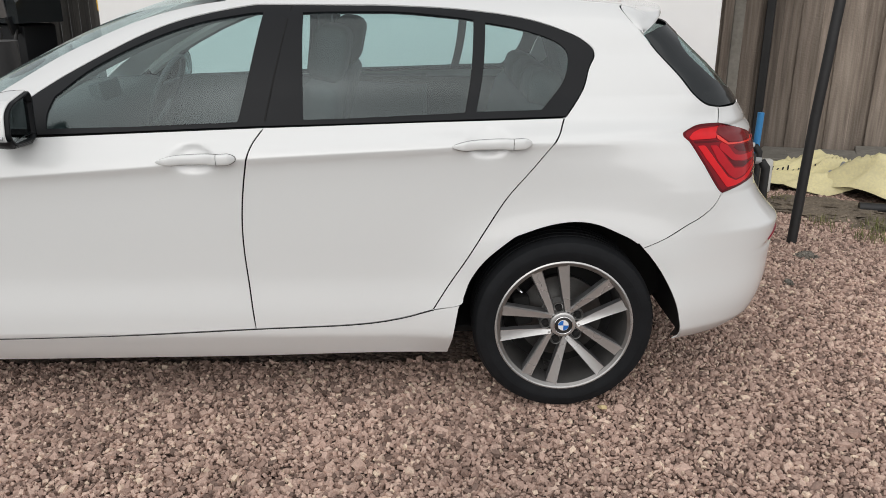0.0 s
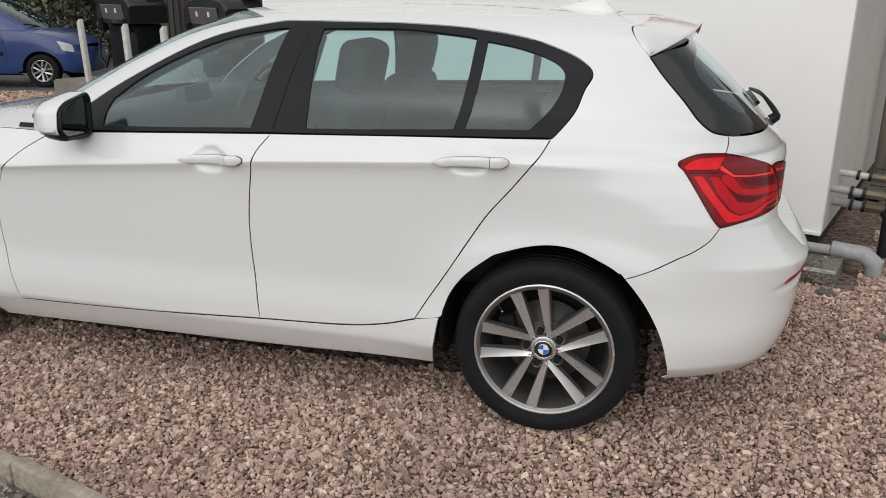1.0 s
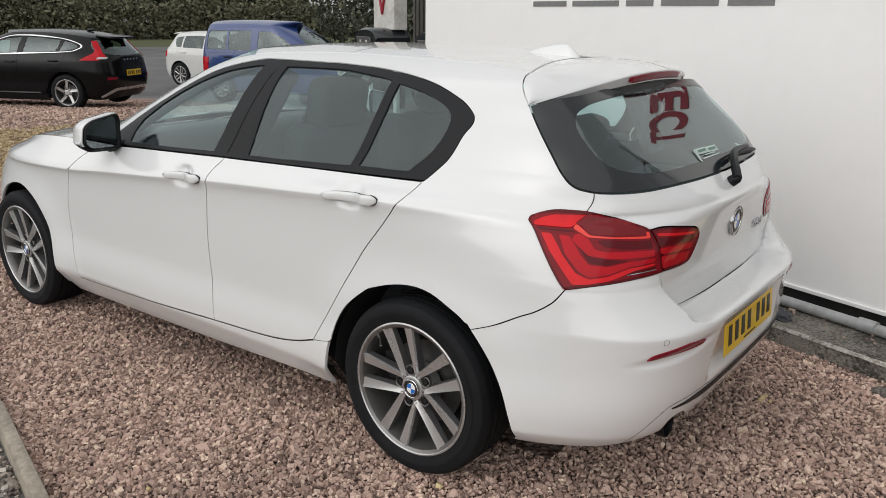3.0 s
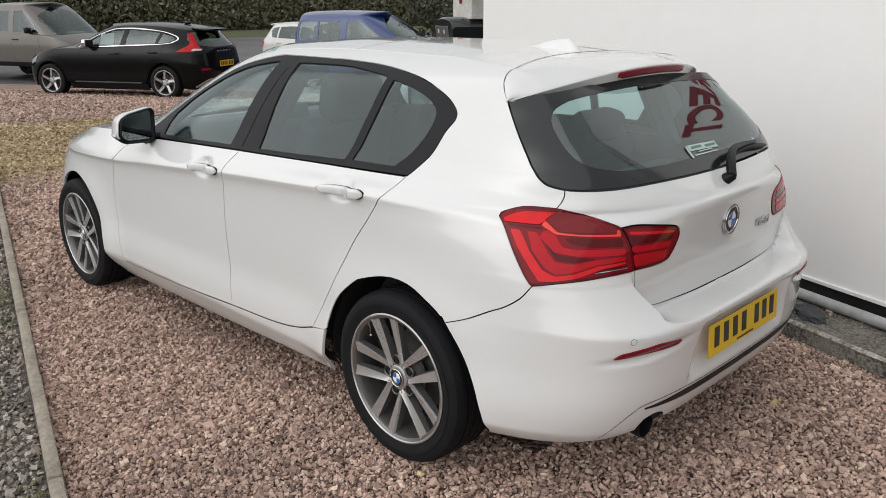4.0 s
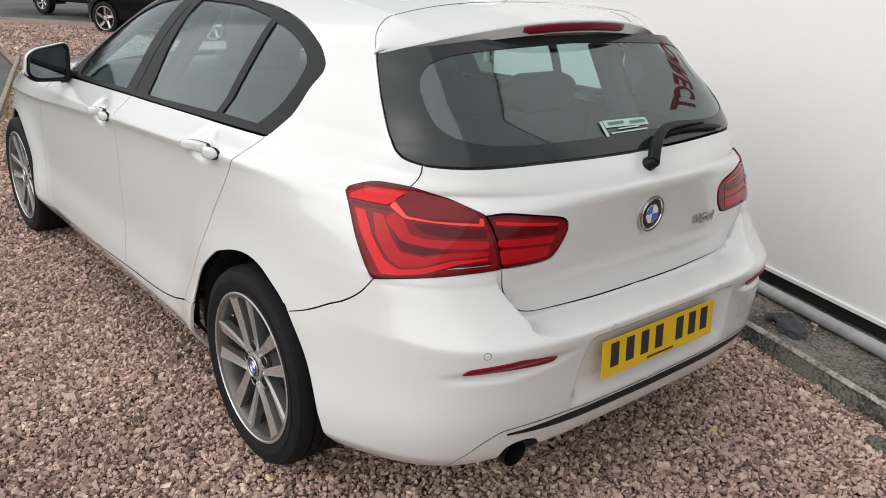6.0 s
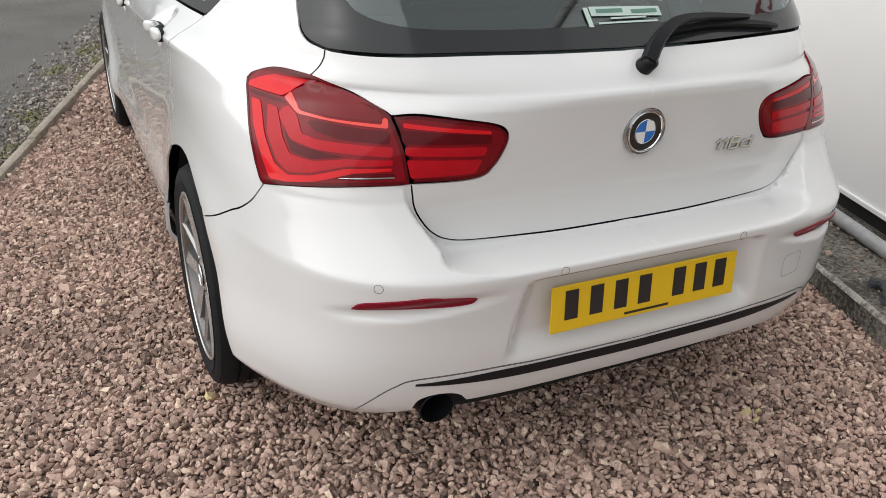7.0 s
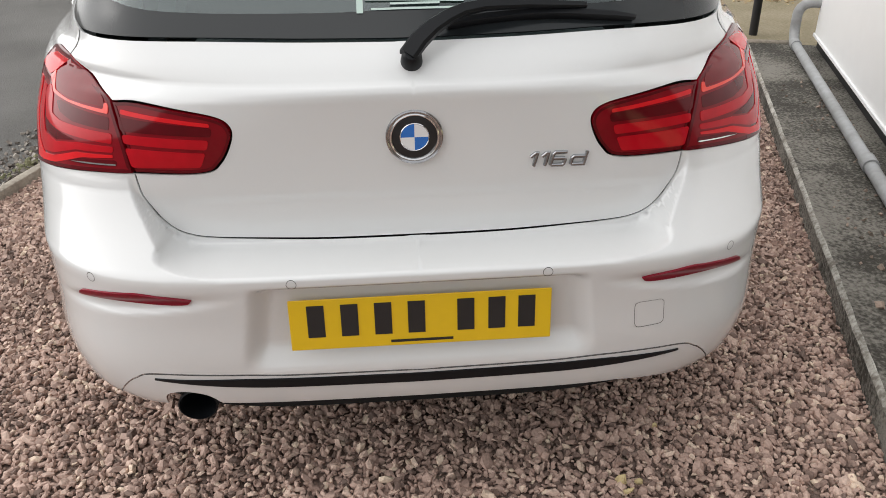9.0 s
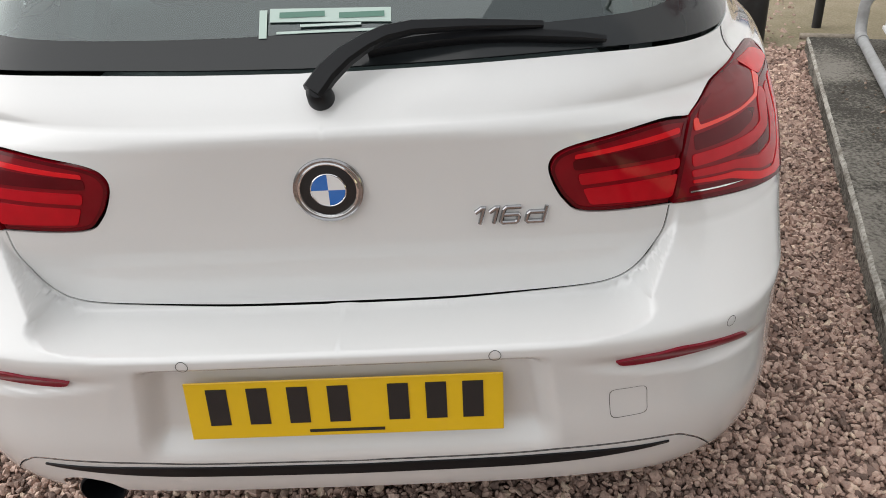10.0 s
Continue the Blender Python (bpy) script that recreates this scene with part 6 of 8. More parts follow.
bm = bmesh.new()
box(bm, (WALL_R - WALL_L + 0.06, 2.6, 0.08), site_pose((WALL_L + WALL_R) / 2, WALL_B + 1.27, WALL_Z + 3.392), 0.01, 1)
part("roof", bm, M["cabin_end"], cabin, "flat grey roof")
bm = bmesh.new()
box(bm, (WALL_R - WALL_L - 0.03, 2.3, 0.08), site_pose((WALL_L + WALL_R) / 2, WALL_B + 0.02 + 1.15, WALL_Z - 0.042), 0.004, 1)
part("base_frame", bm, M["black"], cabin, "black base frame in the shadow under the wall")
bm = bmesh.new()
box(bm, (WALL_R - WALL_L, 0.012, 0.022), site_pose((WALL_L + WALL_R) / 2, WALL_B - 0.006, WALL_Z + 0.009), 0.003, 1)
part("drip_rail", bm, M["cabin"], cabin, "white drip rail along the bottom edge")

footing = thing("footing", "stained concrete footing with chipped edge beside the cabin", "footing", kind="structure")
bm = bmesh.new()
L0, L1, FOOT = -3.55, 0.93, 0.085
nn = 120
prof = []
for i in range(nn + 1):
    a = L0 + (L1 - L0) * i / nn
    e = 0.005 * noise.noise(Vector((a * 2, 1, 0))) + 0.0025 * noise.noise(Vector((a * 13, 5, 0)))
    f = 1.312 - 0.030 * a
    prof.append([bm.verts.new(site(a, f + e * 0.5, -0.05)), bm.verts.new(site(a, f + 0.002 + e, FOOT - 0.012)), bm.verts.new(site(a, f + 0.010 + e, FOOT + e * 0.4)), bm.verts.new(site(a, f + 0.16, FOOT + e * 0.3)), bm.verts.new(site(a, WALL_B + 0.14, FOOT - 0.006)), bm.verts.new(site(a, WALL_B + 0.14, -0.05))])
for p, q in zip(prof, prof[1:]):
    for j in range(5):
        bm.faces.new((p[j], p[j + 1], q[j + 1], q[j]))
bm.faces.new(prof[0])
bm.faces.new(prof[-1])
part("concrete", bm, M["plinth"], footing, "", True, 50)
# the worn, whitened arris of the footing
bm = bmesh.new()
strip = []
for i in range(241):
    a = L0 + (L1 - L0) * i / 240
    e = 0.005 * noise.noise(Vector((a * 2, 1, 0))) + 0.0025 * noise.noise(Vector((a * 13, 5, 0)))
    f, k = 1.312 - 0.030 * a, 0.0012 + 0.0022 * noise.noise(Vector((a * 9, 2, 7)))
    strip.append([bm.verts.new(site(a, f + e + 0.0005 - 0.001, FOOT - 0.012 - k)), bm.verts.new(site(a, f + e + 0.0045, FOOT - 0.003)), bm.verts.new(site(a, f + 0.012 + e + k, FOOT + e * 0.4 + 0.0025))])
for p, q in zip(strip, strip[1:]):
    for j in range(2):
        bm.faces.new((p[j], p[j + 1], q[j + 1], q[j]))
part("worn_edge", bm, M["arris"], footing, "pale worn edge of the concrete", True)
bits = np.array([tuple(site(a, 1.66 - 0.030 * a - 0.26 * b ** 2, FOOT + 0.003)) for a, b in zip(np.r_[rng.uniform(-0.9, 0.85, 230), rng.uniform(-2.8, -0.9, 90)], rng.random(320))])
scatter_chips("grit", rng, bits, 0.0075, M["grit"], "scattered brownish gravel and grit on the footing", "gravel")

# drain pipe along the footing
pipe = thing("drain_pipe", "grey plastic drain pipe along the foot of the cabin", "pipe", m=SKEW)
bm = bmesh.new()
pb, pz, pr = 1.610, 0.116, 0.028
tube(bm, [site(-3.42, pb, pz), site(0.86, pb, pz - 0.004)], pr, 16)
part("pipe_run", bm, M["pipe"], pipe, "", True)
bm = bmesh.new()
bend = [site(-3.42 - 0.10 * math.sin(a), pb, pz + 0.10 - 0.10 * math.cos(a)) for a in np.linspace(0, math.pi / 2, 6)]
bend += [site(-3.52, pb, pz + 0.16)] + [site(-3.52 + 0.0 * a, pb + 0.08 * (1 - math.cos(a)), pz + 0.16 + 0.08 * math.sin(a)) for a in np.linspace(0.3, math.pi / 2, 5)] + [site(-3.52, pb + 0.24, pz + 0.24)]
tube(bm, bend, pr * 1.12, 14)
part("elbow", bm, M["pipe"], pipe, "grey pipe elbow", True)
for a in (-3.40, -1.3, -0.55, 0.60):
    bm = bmesh.new()
    tube(bm, [site(a - 0.045, pb, pz), site(a + 0.045, pb, pz)], pr * 1.22, 16)
    part("coupling", bm, M["pipe"], pipe, "grey pipe coupling", True)
bm = bmesh.new()
tube(bm, [site(-3.56, 1.38, 0.085), site(-3.56, 1.75, 0.085)], 0.020, 10)
tagged(part("cross_pipe", bm, M["kerb"]), "pale pipe lying across the end of the footing", "pipe")

# crumpled glove on the footing
def glove(a, b, turn):
    g = thing("work_glove", "crumpled grey knitted work glove lying on the footing", "glove", m=site_pose(a, b, 0.087, turn))
    bm = bmesh.new()
    bmesh.ops.create_icosphere(bm, subdivisions=4, radius=1.0)
    for v in bm.verts:
        c = v.co
        w = 1 + 0.25 * noise.noise(c * 2.2) + 0.10 * noise.noise(c * 6)
        v.co = Vector((c.x * 0.085 * w, c.y * 0.055 * w, max(-0.3, c.z) * 0.030 * w + 0.009))
    part("palm", bm, M["glove"], g, "", True)
    for k in range(4):
        bm = bmesh.new()
        y = -0.036 + 0.022 * k
        tube(bm, [(0.06, y, 0.016), (0.09, y * 1.15, 0.022), (0.125 - 0.008 * k, y * 1.3 + 0.006 * k, 0.015), (0.138 - 0.008 * k, y * 1.35, 0.012)], [0.013, 0.013, 0.011, 0.005], 8)
        part("finger", bm, M["glove"], g, "", True)
    return g


glove(0.22, 1.43, 160)

# ---- fence, pole and clutter beyond the cabin's end ----
fence = thing("board_fence", "weathered brown vertical board fence", "fence")
FA, FB = Vector((0.2, 4.75, 0)), Vector((5.6, 2.1, 0))
fd = (FB - FA).normalized()
fang = math.atan2(fd.y, fd.x)
pos = 0.0
while pos < (FB - FA).length:
    w = rng.uniform(0.14, 0.165)
    bm = bmesh.new()
    box(bm, (w + 0.012, 0.02, 2.7 + rng.uniform(-0.05, 0.05)), Matrix.Translation(FA + fd * (pos + w / 2) + Vector((0, 0.0, 1.28)) + Vector((-fd.y, fd.x, 0)) * ((0.011 if len(fence.children) % 2 else -0.011) + rng.uniform(-0.004, 0.004))) @ Matrix.Rotation(fang, 4, "Z") @ pose(0, 0, 0, 0, rng.uniform(-0.5, 0.5), 0), 0.003, 1)
    part("board", bm, M["wood"], fence)
    pos += w
for f in (0.417, 0.65, 0.9):
    bm = bmesh.new()
    box(bm, (0.07, 0.07, 2.7), Matrix.Translation(FA + fd * (f * (FB - FA).length) + Vector((fd.y, -fd.x, 0)) * 0.05 + Vector((0, 0, 1.3))) @ Matrix.Rotation(fang, 4, "Z"), 0.006, 1)
    part("fence_post", bm, M["post"], fence, "black fence post")

bm = bmesh.new()
tube(bm, [(1.648, 1.007, -0.05), (1.695, 1.04, 0.7), (1.775, 1.08, 1.6), (1.875, 1.12, 2.6)], 0.028, 14)
tagged(part("black_pole", bm, M["post"], None, "", True), "leaning black steel pole standing in the gravel", "pole")


def heap(name, centre, size, turn, mat, seed, label, category):
    """A collapsed sack: folded, sagging cloth."""
    bm = bmesh.new()
    bmesh.ops.create_icosphere(bm, subdivisions=5, radius=1.0)
    for v in bm.verts:
        c = v.co.copy()
        f = 1 + 0.26 * noise.noise(c * 1.7 + Vector((seed, 0, 0))) + 0.30 * abs(noise.noise(c * 3.5 + Vector((0, seed, 0)))) - 0.34 * abs(noise.noise(Vector((c.x * 3, c.y * 7, seed)))) + 0.10 * noise.noise(c * 9)
        v.co = Vector((c.x * size[0] * f, c.y * size[1] * f, max(-0.15, c.z) * size[2] * f))
    ob = part(name, bm, mat, None, "", True, 60)
    ob.matrix_world = pose(*centre, 0, 0, turn)
    return tagged(ob, label, category)


def rubble_bag(centre, size, turn, seed, label, hem, print_rows=0):
    """An empty woven sack lying flat: soft mound, long sharp creases, a grey hem and a line of print."""
    bag = thing("rubble_bag", label, "bag", m=pose(*centre, 0, 0, turn))
    pick = random.Random(seed)
    creases = [(pick.uniform(-0.9, 0.9), pick.uniform(-0.75, 0.75), pick.uniform(-0.5, 0.5), pick.uniform(0.07, 0.18), pick.choice((-1, 1, 1))) for _ in range(9)]

    def height(s, t):
        r = (abs(s) ** 2.6 + abs(t) ** 2.6) ** (1 / 2.6)
        z = max(0.0, 1 - r ** 3) ** 0.6 * (0.74 + 0.5 * noise.noise(Vector((s * 1.3, t * 1.3, seed))))
        for cs, ct, slope, reach, sign in creases:
            d = (t - ct) - slope * (s - cs)
            z += sign * 0.34 * max(0.0, 1 - abs(d) / reach) ** 2 * math.exp(-((s - cs) / 0.7) ** 2) * min(1, 3 * max(0, 1 - r))
        return max(0.0, z) * size[2]

    def on(s, t, lift=0.0):
        edge = 1 + 0.12 * noise.noise(Vector((s * 1.6, t * 1.6, seed + 9)))
        return (s * size[0] * edge, t * size[1] * edge, height(s, t) + lift)

    def disc_to_square(a, b):
        return a * math.sqrt(1 - b * b / 2), b * math.sqrt(1 - a * a / 2)
    ticks = np.linspace(-1, 1, 61)
    rows = [[on(*disc_to_square(a, b)) for b in ticks] for a in ticks]
    v, f = grid_mesh(rows)
    mesh_object("cloth", v, f, M["bag"], bag)
    line = [on(hem[0] + (hem[2] - hem[0]) * k / 14, hem[1] + (hem[3] - hem[1]) * k / 14 + 0.05 * math.sin(k * 0.9), 0.006) for k in range(15)]
    part("hem", tube(bmesh.new(), line, [0.016 + 0.006 * math.sin(k * 1.7) for k in range(15)], 8), M["pipe"], bag, "grey bunched hem", True)
    for k in range(print_rows):
        bm = bmesh.new()
        a = -0.80 + 0.075 * k
        b = -0.30 + 0.02 * k
        tall = 0.055 + 0.03 * (k % 3)
        quad = [on(a, b, 0.004), on(a + 0.022, b, 0.004), on(a + 0.045, b + tall, 0.004), on(a + 0.023, b + tall, 0.004)]
        bm.faces.new([bm.verts.new(q) for q in quad])
        bmesh.ops.solidify(bm, geom=bm.faces[:], thickness=0.002)
        part("print_mark", bm, M["ink"], bag, "dark printed mark" if k == 0 else "")
    return bag


rubble_bag((2.42, 2.40, 0.0), (0.50, 0.34, 0.17), -12, 3, "flattened pale yellow woven bag with dark print", (0.25, 0.9, 0.75, 0.2), 12)
rubble_bag((2.93, 2.16, 0.0), (0.58, 0.44, 0.23), -20, 8, "collapsed pale yellow woven rubble bag with grey hem", (-0.80, -0.35, -0.35, 0.75))
rubble_bag((3.55, 2.05, 0.0), (0.5, 0.36, 0.20), 8, 14, "crumpled pale yellow woven rubble bag by the fence", (-0.5, -0.7, 0.4, -0.8))

# trodden soil, grass and an offcut of pipe in front of the bags
heap("soil_patch", (2.15, 1.72, 0.0), (0.42, 0.26, 0.040), -18, M["soil"], 11.0, "low patch of dark trodden soil on the gravel", "soil")
heap("soil_patch", (2.55, 1.35, 0.0), (0.36, 0.22, 0.034), 12, M["soil"], 15.0, "low patch of dark trodden soil on the gravel", "soil")
bm = bmesh.new()
tube(bm, [(2.36, 1.63, 0.035), (2.60, 1.56, 0.036), (2.86, 1.47, 0.034)], 0.034, 12)
tagged(part("pipe_offcut", bm, M["post"], None, "", True), "short black plastic pipe lying on the ground", "pipe")
bm = bmesh.new()
pick = random.Random(21)
for cx, cy, many, spread_r in ((2.14, 1.06, 90, 0.10), (2.32, 1.28, 110, 0.12), (2.46, 1.16, 120, 0.14), (1.98, 1.36, 50, 0.09), (1.92, 1.92, 60, 0.10)):
    for _ in range(many):
        x, y = cx + pick.gauss(0, spread_r * 0.6), cy + pick.gauss(0, spread_r * 0.6)
        tall, lean, way = pick.uniform(0.025, 0.065), pick.uniform(0.3, 0.9), pick.uniform(0, 6.28)
        side = Vector((math.cos(way + 1.57), math.sin(way + 1.57), 0)) * 0.0022
        out = Vector((math.cos(way), math.sin(way), 0)) * tall * lean
        root = Vector((x, y, 0.006))
        a, b = bm.verts.new(root - side), bm.verts.new(root + side)
        c, d = bm.verts.new(root + out * 0.4 + Vector((0, 0, tall * 0.7)) + side * 0.7), bm.verts.new(root + out * 0.4 + Vector((0, 0, tall * 0.7)) - side * 0.7)
        bm.faces.new((a, b, c, d))
        bm.faces.new((d, c, bm.verts.new(root + out + Vector((0, 0, tall)))))
tagged(part("grass_tufts", bm, M["tuft"]), "thin tufts of grass in the gravel near the pole", "grass", kind="stuff")
for k, (x, y, t, s) in enumerate(((2.05, 3.15, -20, (0.9, 0.5, 0.06)), (2.75, 3.0, -32, (1.0, 0.45, 0.05)), (3.4, 2.75, -25, (0.9, 0.5, 0.06)))):
    bm = bmesh.new()
    box(bm, s, Matrix(), 0.01, 1)
    ob = tagged(part("paving_slab", bm, M["slab"], None, "", True), "grey paving slab lying by the fence", "slab", "slabs by the fence")
    ob.matrix_world = pose(x, y, s[2] / 2 + 0.02 + 0.03 * k, 4 * k - 3, -3, t)

pipes = thing("water_pipes", "white and brass water pipes with valves beside the cabin", "pipes")
for (b, z, ln, mat, r) in ((1.86, 0.40, 0.34, "pipe", 0.022), (2.15, 0.44, 0.32, "white_post", 0.020), (1.98, 0.30, 0.28, "pipe", 0.026)):
    bm = bmesh.new()
    tube(bm, [site(WALL_R, b, z), site(WALL_R + ln, b, z - 0.02)], r, 12)
    part("pipe", bm, M[mat], pipes, "", True)
    bm = bmesh.new()
    tube(bm, [site(WALL_R + 0.17, b, z - 0.008), site(WALL_R + 0.28, b, z - 0.014)], r * 1.28, 8)
    body = part("valve", bm, M["valve"], pipes, "tarnished brass valve", True)
    for k in (0.10, 0.165, 0.285):
        part("collar", tube(bmesh.new(), [site(WALL_R + k, b, z - 0.007), site(WALL_R + k + 0.018, b, z - 0.009)], r * 1.5, 10), M["post"], body, "black pipe collar", True)
    part("lever", box(bmesh.new(), (0.09, 0.014, 0.006), site_pose(WALL_R + 0.24, b, z + r * 1.28 + 0.014), 0.002), M["post"], body, "black valve lever")
    bm = bmesh.new()
    tube(bm, [site(WALL_R + ln, b, z - 0.02), site(WALL_R + ln + 0.03, b, z - 0.06), site(WALL_R + ln + 0.03, b, 0.0)], r * 1.2, 10)
    part("downpipe", bm, M["post"], pipes, "black downpipe", True)
bm = bmesh.new()
tube(bm, [(1.72, 1.86, 0.0), (1.72, 1.85, 0.3), (1.725, 1.845, 0.62)], 0.022, 12)
part("blue_pipe", bm, M["blue_pipe"], pipes, "bright blue plastic pipe end", True)
bm = bmesh.new()
tube(bm, [site(0.86, pb, pz), site(1.02, pb, pz - 0.005), site(1.08, pb, pz - 0.05), site(1.08, pb, -0.05)], 0.045, 14)
part("drain_elbow", bm, M["pipe"], pipes, "grey drain elbow going into the ground", True)
bm = bmesh.new()
box(bm, (0.07, 0.06, 0.24), Matrix.Translation((1.95, 2.17, 0.12)), 0.012)
tagged(part("cream_block", bm, M["white_post"], None, "", True), "cream plastic box by the pipes", "box")
bm = bmesh.new()
box(bm, (0.08, 0.08, 2.6), site_pose(WALL_R + 0.22, 3.4, 1.3), 0.01)
tagged(part("grey_downpipe", bm, M["slab"], None, "", True), "grey square downpipe behind the cabin", "pipe")
for (x, y, s) in ((1.20, 0.86, 0.05), (1.62, 0.75, 0.055), (1.35, 0.35, 0.03), (0.62, -1.95, 0.03)):
    heap("dark_clod", (x, y, 0.0), (s, s * 0.7, s * 0.5), 30 * s * 100, M["plinth"], x * 9, "dark lump of earth on the gravel", "clod")


# ---- parked vehicles beyond the gravel ----
def at_y(shell, points):
    """Outline points given as (y, z) round the tail, as (u, z)."""
    out = []
    for y, z in points:
        a, b = shell.xr, shell.u_rear
        for _ in range(40):
            m = (a + b) / 2
            a, b = (m, b) if -shell(m, z)[1] > y else (a, m)
        out.append((a, z))
    return out


def arch_line(x, hub, r, low, start, end):
    return [(x + r * math.cos(a), max(low, hub + r * math.sin(a))) for a in np.linspace(start, end, 13)]


def pull(body, shell, x, z, mat, home, ln=0.2):
    """A door pull on each flank."""
    for sgn, door in zip((1, -1), home):
        p = shell(at_x(shell, [(x, z)])[0][0], z)
        bm = bmesh.new()
        box(bm, (ln, 0.03, 0.03), pose(p[0], sgn * (p[1] - 0.016), z), 0.012)
        part("door_handle", bm, mat, door, "door handle", True)


def vehicle(car, s):
    """A five-door body on two shells: doors, wings, glasshouse, roof and bonnet, all as parts."""
    low, hub, ar, axle = s["low"], s["hub"], s["arch"], s["axle"]
    body, trim = s["paint"], M["trim"]
    lo = Shell(s["wide"], s["rear"], s["nose"], s["rear_n"], s["front_n"], s["x_rear"], s["x_front"])
    up = Shell(s["wide"], s["rear"], s["screen"], s["rear_n"], s["front_n"], s["x_rear"], s["x_top"])
    UR, UF, US = lo.u_rear, lo.u_front, up.u_front
    a, b, c = s["doors"]
    belt = s["belt"]
    bz = pchip([q[0] for q in belt], [q[1] for q in belt])
    top = lambda x: (x, float(bz(x)))
    sill = low + 0.10
    rear_arch = arch_line(0, hub, ar, low, math.pi, 0)
    front_arch = arch_line(axle, hub, ar, low, math.pi, 0)
    L = lambda pts: at_x(lo, pts)
    H = lambda pts: at_x(up, pts)
    lean = s.get("lean", 0.05)
    cut = [q for q in arch_line(0, hub, ar + 0.03, low, 0, math.pi) if q[0] < c - 0.02 and q[1] > sill + 0.02]
    door_c = [top(c)] + (cut if cut else [(c, sill)])
    edge_b = [top(b), (b - 0.03, 0.6), (b - 0.02, sill)]
    edge_a = [top(a), (a - lean, 0.62), (a - lean + 0.03, sill)]
    ends = [door_c[-1], (door_c[-1][0], sill)] if cut else [door_c[-1]]
    opts = dict(spacing=0.06, flange=0.02, gap=0.003)
    doors_f = panel("front_door", lo, loop(L([top(a), top((a + b) / 2), top(b)]), L(edge_b), L([edge_b[-1], edge_a[-1]]), L(edge_a[::-1])), body, car, **opts)
    doors_r = panel("rear_door", lo, loop(L([top(b), top((b + c) / 2), top(c)]), L(door_c), L(ends), L([ends[-1], edge_b[-1]]), L(edge_b[::-1])), body, car, **opts)
    bottom_r = [q for q in rear_arch if q[0] > 0.02]
    # tail, from the rear door round to the other side
    tail_top = L([top(c), top((c + s["tail_x"]) / 2), top(s["tail_x"])]) + [(UR, s["tail_z"])]
    side_in = (L([door_c[-1]] if cut else [(c, sill)])) + (L([q for q in rear_arch if q[1] > (door_c[-1][1] if cut else sill) or q[0] > 0]))
    panel("rear_body", lo, loop(tail_top, [(UR, s["tail_z"]), (UR, low + 0.02)], [(UR, low + 0.02)] + L([(0.45, low), rear_arch[-1]]), side_in[::-1], L(door_c[::-1])), body, car, "rear wings, tailgate and bumper", both=True, **opts)
    nose_top = L([top(a)] + s["wing"])
    panel("front_body", lo, loop(nose_top, [nose_top[-1], (UF, s["wing"][-1][1] - 0.05)], [(UF, s["wing"][-1][1] - 0.05), (UF, low)], [(UF, low)] + L([(axle - ar - 0.25, low), front_arch[0]]), L(front_arch), L([front_arch[-1], (edge_a[-1][0], low), edge_a[-1]]), L(edge_a[::-1])), body, car, "front wings and bumper", both=True, centre=UF, **opts)
    panel("sill", lo, loop(L([edge_a[-1], (b, sill), (ends[-1][0] if cut else c, sill)]), L([(ends[-1][0] if cut else c, sill), (-ar, sill), (-ar, low - 0.02)]), L([(-ar, low - 0.02), (axle + ar, low - 0.02)]), L([(axle + ar, low - 0.02), edge_a[-1]])), s.get("sill_mat", trim), car, "side sill", **opts)
    # glasshouse
    dlo, roof_edge, scr = s["dlo"], s["roof_edge"], s["screen_edge"]
    gl = s["rear_glass"]
    glass_line = at_y(up, gl)
    frame_low = H([dlo[0], top(c + 0.02)] if False else [(dlo[0][0], dlo[0][1])])
    base = [(x, z) for x, z in dlo if True]
    outline = loop(H(scr), H(roof_edge), [H([roof_edge[-1]])[0], (UR, s["roof_tail"])], [(UR, s["roof_tail"]), (UR, glass_line[0][1])], [(UR, glass_line[0][1])] + glass_line, [glass_line[-1], (UR, glass_line[-1][1])], [(UR, glass_line[-1][1]), (UR, s["tail_z"])], tail_top[::-1], H([top(c), top((b + c) / 2), top(b), top((a + b) / 2), top(a)]), H([top(a), scr[0]]))
    holes = [loop(H(g)) if False else loop(*[H([p, q]) for p, q in zip(g, g[1:] + g[:1])]) for g in s["windows"]]
    panel("side_frame", up, outline, body, car, "roof pillars and window frames", both=True, holes=holes, spacing=0.05, flange=0.02, gap=0.0)
    for h in holes:
        panel("window", up, h, M["van_glass"], car, "tinted side window", offset=-0.006, gap=-0.006, spacing=0.08, flange=0)
    panel("rear_window", up, loop([(UR, glass_line[0][1])] + glass_line, [glass_line[-1], (UR, glass_line[-1][1])], [(UR, glass_line[-1][1]), (UR, glass_line[0][1])]), M["van_glass"], car, "tinted rear window", both=True, offset=-0.004, gap=-0.004, spacing=0.08, flange=0)
    panel("windscreen", up, loop(H(scr), [H([scr[-1]])[0], (US, s["screen_top"])], [(US, s["screen_top"]), (US, s["screen_low"])], [(US, s["screen_low"]), H([scr[0]])[0]]), M["van_glass"], car, "windscreen", both=True, centre=US, spacing=0.08, flange=0)
    if s.get("surround"):
        big = s["dlo"]
        mid = np.mean(np.array(big), 0)
        inner_line = [tuple(np.array(q) + (mid - np.array(q)) / np.linalg.norm(mid - np.array(q)) * 0.030) for q in big]
        panel("window_surround", up, loop(H(big + big[:1])), M["chrome"], car, "bright chrome window surround", holes=[loop(H(inner_line + inner_line[:1]))], offset=0.006, gap=0.0, spacing=0.05, flange=0.008)
    # roof and bonnet
    edge = [up(u, z) for u, z in smooth_line(H(roof_edge), 4)]
